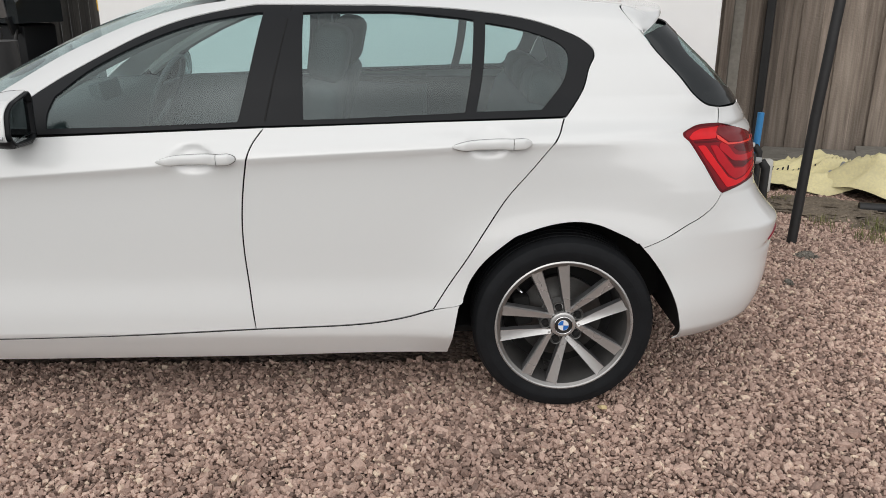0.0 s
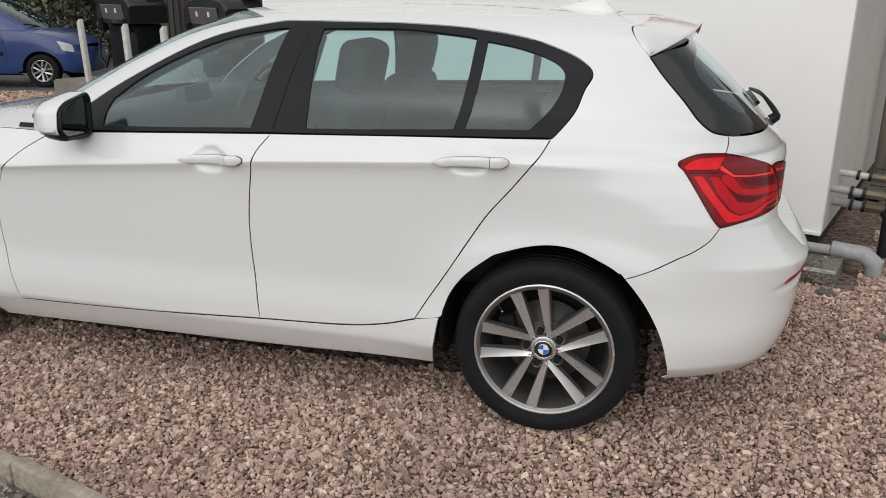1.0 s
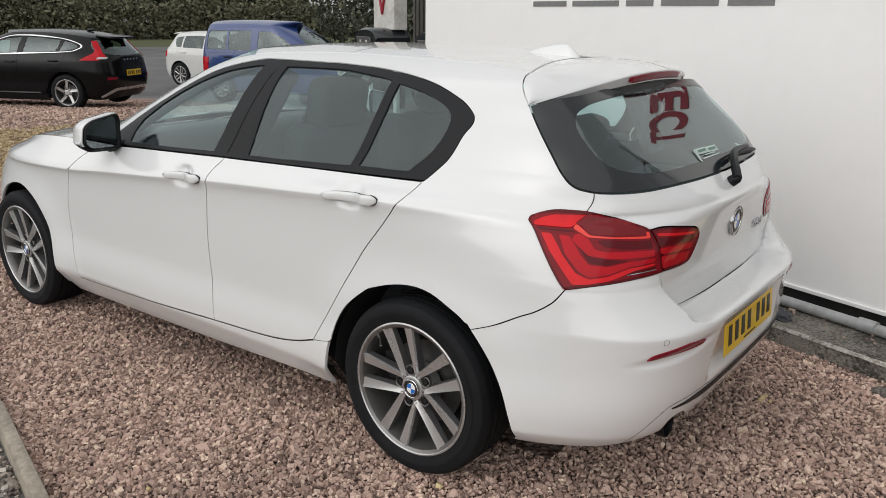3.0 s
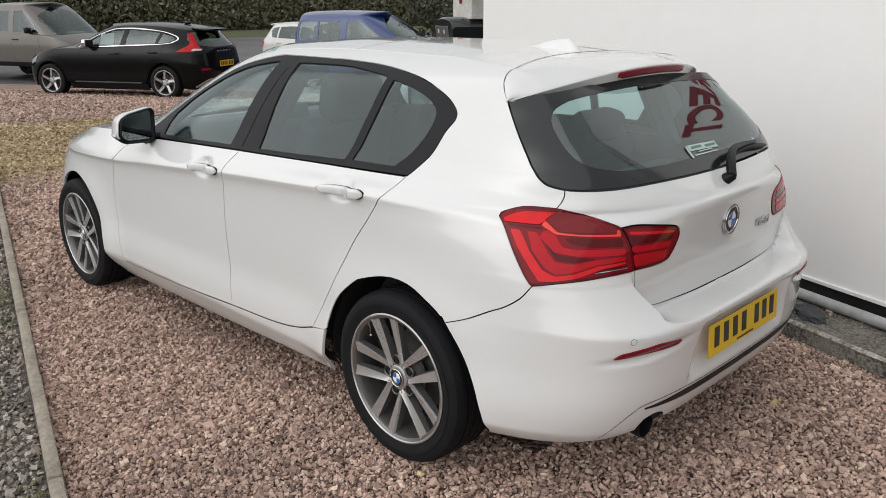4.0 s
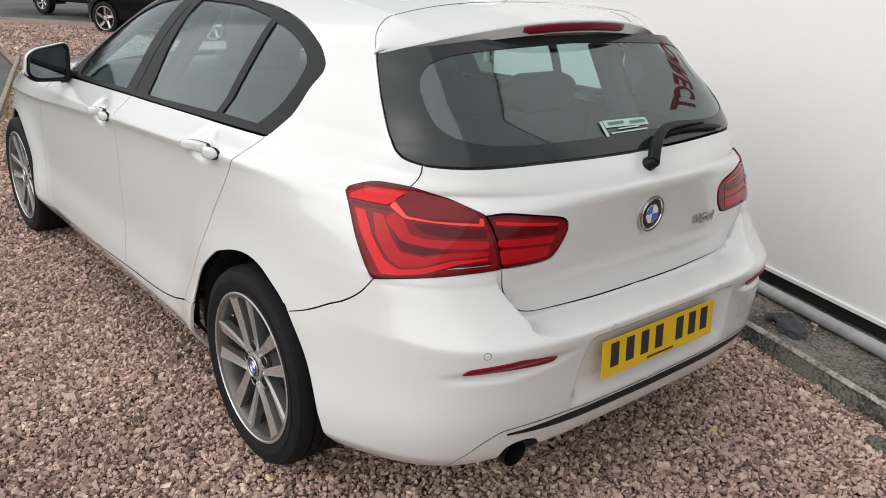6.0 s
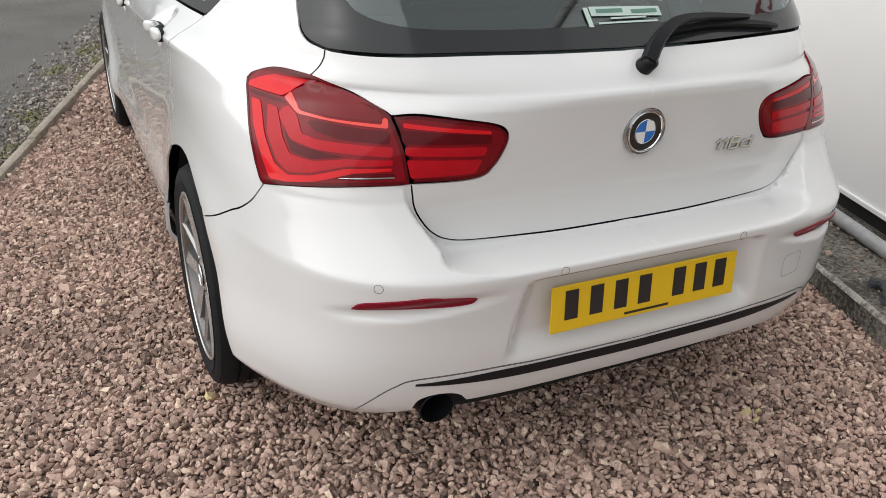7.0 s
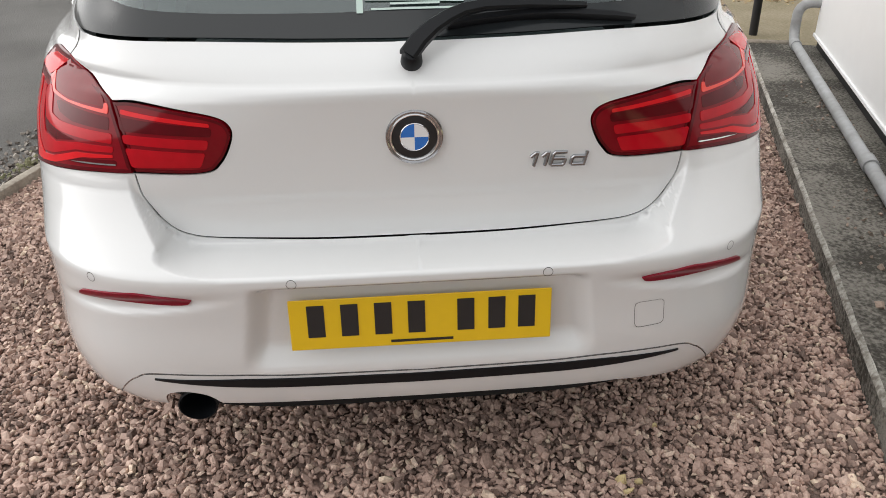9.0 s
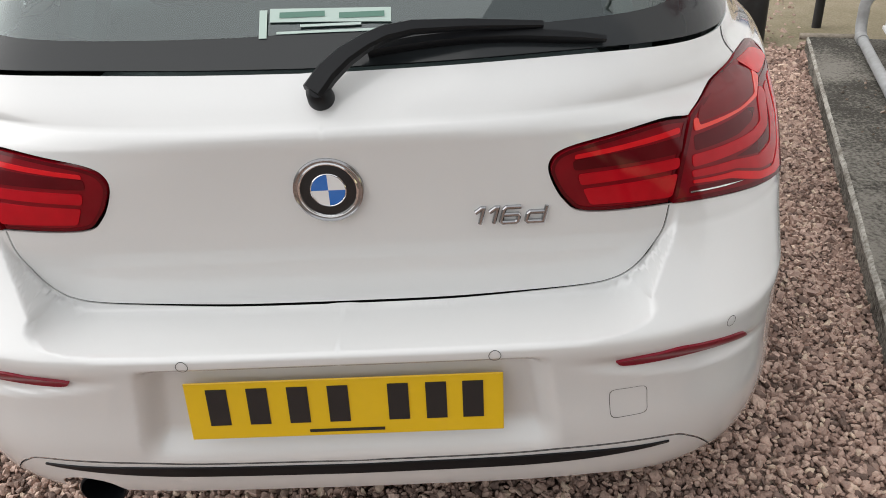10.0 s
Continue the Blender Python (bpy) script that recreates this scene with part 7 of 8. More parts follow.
    rows = []
    for k, e in enumerate(edge):
        f = k / (len(edge) - 1)
        bow = -s["bow_front"] * max(0, 1 - 1.8 * f) ** 2 + s["bow_rear"] * max(0, 2.2 * f - 1.2) ** 2
        rows.append([(e[0] + bow * (1 - t * t), t * abs(e[1]), e[2] + s["crown"] * (1 - abs(t) ** 2.4)) for t in np.linspace(-1, 1, 21)])
    sheet("roof", rows, body, car, "roof panel")
    if s.get("spoiler"):
        bm = bmesh.new()
        e = edge[-1]
        box(bm, (0.30, abs(e[1]) * 1.75, 0.035), pose(e[0] + s["bow_rear"] * 0.8 + 0.06, 0, e[2] + s["crown"] * 0.55, 0, 7, 0), 0.015)
        part("roof_spoiler", bm, s["spoiler"], car, "roof spoiler over the rear window", True)
    rows = []
    line = smooth_line(nose_top, 3)
    for k, (u, z) in enumerate(line):
        e, f = lo(u, z), k / (len(line) - 1)
        rows.append([(e[0] - (0.22 * f * f + 0.25 * (1 - f) ** 3) * (1 - t * t), t * abs(e[1]), e[2] + s["bonnet"] * (1 - 0.6 * f) * (1 - abs(t) ** 2.2)) for t in np.linspace(-1, 1, 15)])
    sheet("bonnet", rows, body, car, "bonnet")
    # the dark inside below the windows, seats
    us, zs = np.linspace(UF, UR, 70), np.linspace(low, s["tail_z"] - 0.02, 9)
    uu, zz = np.meshgrid(us, zs)
    p = lo(uu, zz) - 0.045 * lo.normal(uu, zz)
    verts, faces = [], []
    for sgn in (1, -1):
        k0 = len(verts)
        verts += [(q[0], q[1] * sgn, q[2]) for q in p.reshape(-1, 3)]
        for i in range(8):
            for j in range(69):
                q = p[i, j]
                if min(math.hypot(q[0], q[2] - hub), math.hypot(q[0] - axle, q[2] - hub)) > ar + 0.06 and (zs[i + 1] < bz(q[0]) - 0.02) and (q[0] > a or zs[i + 1] < s["wing"][-1][1] - 0.1):
                    faces.append((k0 + i * 70 + j, k0 + i * 70 + j + 1, k0 + (i + 1) * 70 + j + 1, k0 + (i + 1) * 70 + j))
    mesh_object("inner_body", verts, faces, M["dark"], car, "dark inside of the body")
    bm = bmesh.new()
    wd = s["wide"][2][1]
    box(bm, (abs(axle) + 1.0, 2 * wd - 0.5, 0.04), pose(axle / 2 - 0.1, 0, low + 0.02), 0.01)
    box(bm, (abs(axle) - 2 * ar - 0.1, 2 * wd - 0.12, 0.04), pose(axle / 2, 0, low + 0.06), 0.01)
    part("floor_pan", bm, M["dark"], car, "dark underside")
    sz = float(bz(b)) - 0.42
    for x, ys in (((a + b) / 2 + 0.15, (-0.36, 0.36)), ((b + c) / 2 + 0.15, (-0.36, 0.36))):
        for y in ys:
            bm = bmesh.new()
            box(bm, (0.5, 0.48, 0.16), pose(x, y, sz, 0, -6, 0), 0.05)
            box(bm, (0.14, 0.46, 0.62), pose(x + 0.32, y, sz + 0.32, 0, 15, 0), 0.05)
            box(bm, (0.10, 0.24, 0.18), pose(x + 0.42, y, sz + 0.70, 0, 12, 0), 0.04)
            part("seat", bm, M["cloth"], car, "dark seat with headrest", True)
    for ax in (0, axle):
        for sgn in (-1, 1):
            bm = bmesh.new()
            arcs = [[bm.verts.new((ax + ar * 1.02 * math.cos(t), sgn * y, hub + ar * 1.02 * math.sin(t))) for t in np.linspace(-0.1, math.pi + 0.1, 16)] for y in (wd - 0.03, 0.5)]
            for j in range(15):
                bm.faces.new((arcs[0][j], arcs[0][j + 1], arcs[1][j + 1], arcs[1][j]))
            bm.faces.new(arcs[-1])
            part("wheel_housing", bm, M["dark"], car, "black wheel arch liner", True)
    wheel = make_wheel(radius=hub + 0.003, rim=s["rim"], style=s.get("spokes", "five"), label=s["wheel_label"], fine=False, badge=False)
    fit_wheels(car, wheel, [(0, -1, hub), (axle, -1, hub), (0, 1, hub), (axle, 1, hub)], wd - 0.105)
    pull(car, lo, b - 0.16, s["handle_z"], s["handle"], doors_f)
    pull(car, lo, c - 0.22 - s.get("handle_in", 0), s["handle_z"] + 0.03, s["handle"], doors_r)
    # wing mirrors
    for sgn in (-1, 1):
        bm = bmesh.new()
        mx, mz = a + 0.22, float(bz(a + 0.2)) + 0.09
        y = abs(float(up(at_x(up, [(mx, mz)])[0][0], mz)[1]))
        box(bm, (0.12, 0.20, 0.15), pose(mx, sgn * (y + 0.14), mz + 0.01, 0, 0, sgn * 12), 0.045, 3)
        cap = part("wing_mirror", bm, s["mirror"], car, "wing mirror", True)
        bm = bmesh.new()
        box(bm, (0.004, 0.17, 0.12), pose(mx + 0.062, sgn * (y + 0.14), mz + 0.01, 0, 0, sgn * 12), 0.001)
        box(bm, (0.06, 0.12, 0.05), pose(mx, sgn * (y + 0.03), mz - 0.06), 0.015)
        part("mirror_foot", bm, trim, cap, "black mirror foot and glass", True)
    return lo, up


def plate_at(car, x, z, w=0.52, mat="yellow", tilt=0.0, front=False):
    pl = new("number_plate")
    pl.parent = car
    pl["label"] = ("yellow" if mat == "yellow" else "white") + " number plate with black bars"
    pl.matrix_basis = pose(x, 0, z, 90 - tilt, 0, -90 if front else 90)
    part("plate_board", box(bmesh.new(), (w, 0.111, 0.006), Matrix(), 0.002, 1), M[mat], pl)
    for k in range(7):
        part("plate_bar", box(bmesh.new(), (0.036, 0.07, 0.002), pose(-0.2 + 0.063 * k + (0.03 if k > 3 else 0), 0, 0.004)), M["ink"], pl)


def spun(x, y, forward, z=0.0):
    """Where a vehicle stands: its rear axle's middle, and the way that it faces."""
    return Matrix.Translation((x, y, z)) @ Matrix.Rotation(math.atan2(-forward[1], -forward[0]), 4, "Z")


# black hatchback
black = thing("parked_hatchback", "glossy black hatchback with chrome window surround and silver wheels", "car")
SPEC = dict(
    wide=[(0.16, 0.80), (0.22, 0.85), (0.34, 0.885), (0.5, 0.885), (0.7, 0.90), (0.86, 0.895), (0.95, 0.865), (1.05, 0.82), (1.2, 0.745), (1.32, 0.66), (1.40, 0.56), (1.44, 0.42)],
    rear=[(0.18, 0.66), (0.30, 0.76), (0.45, 0.83), (0.62, 0.85), (0.8, 0.82), (0.95, 0.79), (1.05, 0.73), (1.2, 0.60), (1.33, 0.48), (1.44, 0.36)],
    nose=[(0.18, -3.40), (0.35, -3.50), (0.55, -3.52), (0.7, -3.46), (0.82, -3.32), (0.9, -3.1), (1.0, -2.8)],
    screen=[(0.9, -2.55), (1.0, -2.32), (1.2, -1.86), (1.35, -1.46), (1.44, -1.1)],
    rear_n=[(0.2, 4.6), (0.9, 4.4), (1.1, 3.4), (1.44, 3.6)], front_n=[(0.2, 3.2), (0.7, 2.9), (1.0, 3.4), (1.4, 2.8)],
    x_rear=-0.5, x_front=-2.1, x_top=-1.0, low=0.19, hub=0.322, arch=0.375, axle=-2.647, rim=0.225, doors=(-1.86, -0.92, 0.02),
    belt=[(-2.2, 0.935), (-1.86, 0.95), (-0.92, 0.985), (0.02, 1.03), (0.3, 1.05), (0.5, 1.06)], tail_x=0.42, tail_z=0.93,
    wing=[(-2.3, 0.945), (-2.7, 0.905), (-3.05, 0.83), (-3.22, 0.75)],
    dlo=[(-1.98, 0.965), (-0.92, 1.0), (0.05, 1.045), (0.24, 1.09), (0.30, 1.14), (0.22, 1.20), (-0.05, 1.275), (-0.5, 1.325), (-0.9, 1.335), (-1.2, 1.305), (-1.55, 1.195), (-1.85, 1.04)],
    windows=[[(-1.82, 0.99), (-0.96, 1.02), (-0.90, 1.30), (-1.2, 1.275), (-1.52, 1.175), (-1.76, 1.055)], [(-0.84, 1.02), (-0.18, 1.055), (-0.10, 1.25), (-0.5, 1.295), (-0.80, 1.305)], [(-0.12, 1.06), (0.05, 1.07), (0.20, 1.11), (0.24, 1.145), (0.16, 1.19), (-0.04, 1.245)]],
    roof_edge=[(-1.30, 1.365), (-0.9, 1.385), (-0.4, 1.38), (0.05, 1.345), (0.35, 1.30), (0.44, 1.28)], screen_edge=[(-2.12, 0.96), (-1.85, 1.12), (-1.6, 1.24), (-1.30, 1.365)],
    roof_tail=1.30, rear_glass=[(0.50, 1.26), (0.60, 1.20), (0.66, 1.08), (0.60, 1.00), (0.3, 0.98)], screen_top=1.38, screen_low=0.97, bow_front=0.25, bow_rear=0.06, crown=0.05, bonnet=0.07,
    paint=M["black_car"], spoiler=M["black_car"], surround=True, handle_z=0.86, handle=M["black_car"], mirror=M["chrome"], wheel_label="silver five-spoke alloy wheel with black tyre")
lo, up = vehicle(black, SPEC)
lamp = [(0.56, 1.245), (0.66, 1.24), (0.72, 1.10), (0.865, 0.985), (0.80, 0.90)]
for pts in ([(0.40, 1.235), (0.47, 1.235), (0.585, 1.08), (0.62, 1.03), (0.70, 0.96), (0.62, 0.90), (0.30, 0.90), (0.40, 0.96), (0.50, 1.02), (0.505, 1.07)],):
    made = panel("tail_light", up, rounded(at_x(up, pts), 0.012), M["red"], black, "tall red hockey-stick tail light", offset=0.008, gap=0.0, spacing=0.03, flange=0.02)
panel("reversing_lamp", up, rounded(at_x(up, [(0.60, 0.955), (0.72, 0.95), (0.71, 0.92), (0.58, 0.92)]), 0.01), M["lamp"], black, "clear reversing lamp", offset=0.011, gap=0.0, spacing=0.03, flange=0.006)
panel("reflector", lo, rounded(at_y(lo, [(0.70, 0.60), (0.52, 0.60), (0.52, 0.555), (0.70, 0.55)]), 0.01), M["reflector"], black, "red rear reflector", offset=0.006, gap=0.0, spacing=0.03, flange=0.006)
panel("diffuser", lo, loop([(lo.u_rear, 0.40)] + at_y(lo, [(0.45, 0.40), (0.60, 0.36), (0.72, 0.25)]), at_y(lo, [(0.72, 0.25), (0.68, 0.23), (0.55, 0.32), (0.42, 0.35)]) + [(lo.u_rear, 0.35)], [(lo.u_rear, 0.35), (lo.u_rear, 0.40)]), M["alloy"], black, "silver edge of the bumper's lower panel", both=True, offset=0.008, gap=0.0, spacing=0.04, flange=0.01)
panel("headlight", lo, rounded(at_x(lo, [(-2.98, 0.80), (-3.28, 0.68), (-3.24, 0.62), (-3.05, 0.68)]), 0.02), M["lamp"], black, "clear swept-back headlight", offset=0.006, gap=0.0, spacing=0.04, flange=0.01)
panel("sill_strip", lo, rounded(at_x(lo, [(-2.05, 0.325), (-0.5, 0.325), (-0.52, 0.305), (-2.05, 0.305)]), 0.006), M["alloy_dark"], black, "grey strip along the sill", offset=0.012, gap=0.0, spacing=0.06, flange=0.01)
plate_at(black, 0.862, 0.66, 0.5)
bm = bmesh.new()
box(bm, (0.30, 0.005, 0.22), pose(-1.30, -0.735, 1.13, -18, 0, 0), 0.001)
part("price_card", bm, M["sticker"], black, "pale blue-green card inside the window")
bm = bmesh.new()
box(bm, (0.14, 0.05, 0.05), pose(0.05, 0, 1.42), 0.02)
part("roof_aerial", bm, M["black_car"], black, "black shark-fin aerial", True)
bm = bmesh.new()
for k in range(5):
    box(bm, (0.006, 0.035, 0.025), pose(0.815, -0.22 + 0.11 * k, 0.90), 0.002)
part("badge_bar", bm, M["chrome"], black, "row of small chrome marks")
black.matrix_world = spun(-13.39, 5.65, (-0.884, -0.467), -0.205)

# blue van-bodied car
blue = thing("blue_van", "mid-blue high-roofed passenger van with black bumpers", "van")
SPEC = dict(
    wide=[(0.18, 0.78), (0.26, 0.83), (0.36, 0.85), (0.5, 0.86), (0.8, 0.865), (1.0, 0.855), (1.1, 0.84), (1.3, 0.80), (1.5, 0.745), (1.65, 0.68), (1.73, 0.58), (1.8, 0.4)],
    rear=[(0.2, 0.50), (0.35, 0.60), (0.55, 0.62), (0.9, 0.61), (1.2, 0.59), (1.5, 0.55), (1.7, 0.49), (1.8, 0.42)],
    nose=[(0.2, -3.38), (0.4, -3.46), (0.6, -3.47), (0.75, -3.42), (0.9, -3.25), (1.0, -3.0), (1.1, -2.7)],
    screen=[(0.98, -2.78), (1.1, -2.58), (1.3, -2.2), (1.5, -1.80), (1.65, -1.48), (1.8, -1.1)],
    rear_n=[(0.2, 6), (1.0, 6.5), (1.8, 5)], front_n=[(0.2, 3.4), (0.8, 3.0), (1.2, 3.4), (1.8, 3.0)],
    x_rear=-0.5, x_front=-2.3, x_top=-1.2, low=0.24, hub=0.305, arch=0.36, axle=-2.69, rim=0.19, doors=(-2.02, -0.93, 0.0),
    belt=[(-2.5, 1.02), (-2.02, 1.04), (-0.93, 1.07), (0.0, 1.08), (0.5, 1.08)], tail_x=0.45, tail_z=1.05,
    wing=[(-2.5, 1.02), (-2.8, 0.975), (-3.1, 0.88), (-3.25, 0.76)],
    dlo=[(0, 0)], windows=[[(-2.00, 1.10), (-0.98, 1.12), (-0.98, 1.55), (-1.30, 1.545), (-1.60, 1.42), (-1.86, 1.25)], [(-0.80, 1.13), (-0.22, 1.14), (-0.22, 1.56), (-0.80, 1.56)], [(-0.17, 1.14), (0.38, 1.15), (0.36, 1.52), (0.30, 1.56), (-0.17, 1.56)]],
    roof_edge=[(-1.50, 1.655), (-1.2, 1.69), (-0.7, 1.705), (-0.1, 1.70), (0.3, 1.685), (0.40, 1.67)], screen_edge=[(-2.55, 1.04), (-2.2, 1.24), (-1.85, 1.45), (-1.50, 1.655)],
    roof_tail=1.69, rear_glass=[(0.40, 1.58), (0.56, 1.54), (0.60, 1.35), (0.58, 1.16), (0.3, 1.14)], screen_top=1.68, screen_low=1.05, bow_front=0.22, bow_rear=0.10, crown=0.085, bonnet=0.06,
    paint=M["blue_car"], handle_z=0.96, handle=M["trim"], mirror=M["trim"], spokes="double", wheel_label="silver wheel with black tyre")
lo, up = vehicle(blue, SPEC)
panel("side_moulding", lo, rounded(at_x(lo, [(-2.02, 0.66), (-0.35, 0.68), (-0.35, 0.60), (-2.02, 0.58)]), 0.02), M["trim"], blue, "dark rubbing strip along the doors", offset=0.012, gap=0.0, spacing=0.08, flange=0.012)
panel("bumper_corner", lo, loop(at_x(lo, [(0.40, 0.58), (0.50, 0.58)]) + [(lo.u_rear, 0.58)], [(lo.u_rear, 0.58), (lo.u_rear, 0.27)], [(lo.u_rear, 0.27)] + at_x(lo, [(0.46, 0.27), (0.40, 0.30)]), at_x(lo, [(0.40, 0.30), (0.40, 0.58)])), M["trim"], blue, "black plastic rear bumper", both=True, offset=0.03, gap=0.0, spacing=0.06, flange=0.03)
panel("tail_light", up, rounded(at_y(up, [(0.84, 0.98), (0.70, 0.98), (0.68, 0.64), (0.84, 0.62)]), 0.02), M["red"], blue, "upright red tail light", offset=0.008, gap=0.0, spacing=0.05, flange=0.015)
panel("headlight", lo, rounded(at_x(lo, [(-2.98, 0.86), (-3.22, 0.78), (-3.26, 0.64), (-3.08, 0.68)]), 0.03), M["lamp"], blue, "clear headlight", offset=0.006, gap=0.0, spacing=0.05, flange=0.01)
bm = bmesh.new()
tube(bm, [(-1.35, -0.02, 1.77), (-1.30, -0.02, 1.82), (-1.0, -0.02, 2.0)], 0.006, 6)
part("aerial", bm, M["trim"], blue, "thin roof aerial", True)
for y in (-0.35, 0.25):
    bm = bmesh.new()
    tube(bm, [(-2.60, y, 1.06), (-2.48, y + 0.3, 1.13), (-2.45, y + 0.55, 1.15)], 0.012, 6)
    part("wiper", bm, M["trim"], blue, "black windscreen wiper", True)
panel("sill_lower", lo, rounded(at_x(lo, [(-2.25, 0.40), (-0.42, 0.40), (-0.42, 0.26), (-2.25, 0.26)]), 0.02), M["blue_car"], blue, "blue lower sill", offset=0.010, gap=0.0, spacing=0.08, flange=0.01)
blue.matrix_world = spun(-13.89, 9.65, (0.96, 0.279), -0.375)

# white hatchback behind the van
white = thing("white_hatchback", "white compact hatchback with silver multi-spoke wheels", "car")
SPEC = dict(
    wide=[(0.16, 0.80), (0.22, 0.85), (0.34, 0.88), (0.5, 0.885), (0.7, 0.89), (0.86, 0.885), (0.95, 0.865), (1.05, 0.83), (1.2, 0.76), (1.34, 0.67), (1.43, 0.56), (1.48, 0.42)],
    rear=[(0.18, 0.62), (0.30, 0.70), (0.45, 0.75), (0.62, 0.755), (0.8, 0.73), (0.95, 0.71), (1.05, 0.66), (1.2, 0.56), (1.33, 0.47), (1.48, 0.36)],
    nose=[(0.18, -3.30), (0.35, -3.42), (0.55, -3.44), (0.7, -3.38), (0.82, -3.22), (0.9, -3.0), (1.0, -2.7)],
    screen=[(0.9, -2.5), (1.0, -2.28), (1.2, -1.84), (1.35, -1.50), (1.48, -1.1)],
    rear_n=[(0.2, 5), (0.9, 5), (1.1, 4), (1.48, 4)], front_n=[(0.2, 3.2), (0.7, 2.9), (1.0, 3.4), (1.4, 2.8)],
    x_rear=-0.5, x_front=-2.1, x_top=-1.0, low=0.19, hub=0.316, arch=0.365, axle=-2.578, rim=0.215, doors=(-1.80, -0.88, 0.05),
    belt=[(-2.2, 0.95), (-1.80, 0.965), (-0.88, 0.985), (0.05, 1.0), (0.5, 1.0)], tail_x=0.42, tail_z=0.95,
    wing=[(-2.3, 0.95), (-2.7, 0.905), (-3.0, 0.84), (-3.15, 0.75)],
    dlo=[(0, 0)], windows=[[(-1.76, 0.995), (-0.94, 1.02), (-0.90, 1.34), (-1.2, 1.315), (-1.5, 1.20), (-1.72, 1.06)], [(-0.84, 1.02), (-0.12, 1.035), (-0.12, 1.335), (-0.5, 1.35), (-0.82, 1.345)], [(-0.07, 1.04), (0.12, 1.05), (0.24, 1.24), (0.18, 1.30), (-0.07, 1.33)]],
    roof_edge=[(-1.30, 1.385), (-0.9, 1.415), (-0.4, 1.42), (0.05, 1.41), (0.35, 1.385), (0.42, 1.37)], screen_edge=[(-2.1, 0.97), (-1.85, 1.12), (-1.6, 1.25), (-1.30, 1.385)],
    roof_tail=1.39, rear_glass=[(0.48, 1.33), (0.58, 1.28), (0.64, 1.12), (0.62, 1.02), (0.3, 1.0)], screen_top=1.41, screen_low=0.98, bow_front=0.25, bow_rear=0.06, crown=0.05, bonnet=0.07,
    paint=M["white_car"], sill_mat=M["white_car"], spoiler=M["white_car"], handle_z=0.88, handle=M["white_car"], mirror=M["white_car"], spokes="double", wheel_label="silver multi-spoke alloy wheel with black tyre")
lo, up = vehicle(white, SPEC)
panel("tail_light", lo, rounded(at_x(lo, [(0.46, 0.94), (0.62, 0.94), (0.69, 0.80), (0.52, 0.78)]), 0.03), M["red_light"], white, "rounded red tail light", offset=0.008, gap=0.0, spacing=0.04, flange=0.015)
plate_at(white, 0.745, 0.62)
white.matrix_world = spun(-18.03, 11.56, (0.983, 0.183), -0.39)

# bronze-grey crew-cab tipper
truck = thing("crew_cab_truck", "bronze-grey crew-cab tipper truck with dark windows", "truck")
SPEC = dict(
    wide=[(0.36, 0.90), (0.45, 0.95), (0.6, 0.97), (0.9, 0.98), (1.1, 0.97), (1.3, 0.94), (1.6, 0.87), (1.85, 0.78), (1.98, 0.68), (2.06, 0.5)],
    rear=[(0.36, -0.62), (0.6, -0.60), (1.2, -0.60), (1.8, -0.64), (2.06, -0.72)],
    nose=[(0.36, -3.72), (0.55, -3.80), (0.75, -3.80), (0.95, -3.72), (1.1, -3.5), (1.25, -3.2)],
    screen=[(1.1, -3.28), (1.3, -3.02), (1.6, -2.62), (1.85, -2.25), (2.06, -1.8)],
    rear_n=[(0.3, 9), (2.06, 9)], front_n=[(0.3, 4.0), (0.9, 3.2), (1.3, 3.6), (2.0, 3.2)],
    x_rear=-1.0, x_front=-2.6, x_top=-1.9, low=0.40, hub=0.33, arch=0.40, axle=-2.95, rim=0.19, doors=(-2.60, -1.62, -0.68),
    belt=[(-3.1, 1.19), (-2.60, 1.21), (-1.62, 1.25), (-0.68, 1.26), (-0.6, 1.26)], tail_x=-0.62, tail_z=1.26,
    wing=[(-3.0, 1.17), (-3.25, 1.10), (-3.48, 1.0), (-3.62, 0.92)],
    dlo=[(0, 0)], windows=[[(-2.62, 1.26), (-1.70, 1.28), (-1.70, 1.80), (-1.98, 1.80), (-2.30, 1.58)], [(-1.52, 1.30), (-0.80, 1.31), (-0.80, 1.80), (-1.52, 1.80)]],
    roof_edge=[(-2.10, 1.93), (-1.8, 1.955), (-1.3, 1.965), (-0.8, 1.955), (-0.74, 1.95)], screen_edge=[(-3.0, 1.20), (-2.7, 1.42), (-2.4, 1.67), (-2.10, 1.93)],
    roof_tail=1.96, rear_glass=[(0.55, 1.78), (0.6, 1.75), (0.6, 1.45), (0.55, 1.42), (0.3, 1.42)], screen_top=1.94, screen_low=1.22, bow_front=0.2, bow_rear=0.02, crown=0.07, bonnet=0.06,
    paint=M["grey_van"], handle_z=1.08, handle=M["trim"], mirror=M["trim"], wheel_label="dark steel wheel with black tyre")
lo, up = vehicle(truck, SPEC)
for k, (y, x) in enumerate(((0.42, 0.2), (-0.42, 0.2))):
    bm = bmesh.new()
    box(bm, (3.2, 0.09, 0.18), pose(0.55, y, 0.55), 0.01)
    part("chassis_rail", bm, M["dark"], truck, "dark chassis rail")
bm = bmesh.new()
box(bm, (2.7, 1.96, 0.10), pose(0.95, 0, 0.85), 0.01)
tray = part("tipper_floor", bm, M["alloy_dark"], truck, "grey tipper floor")
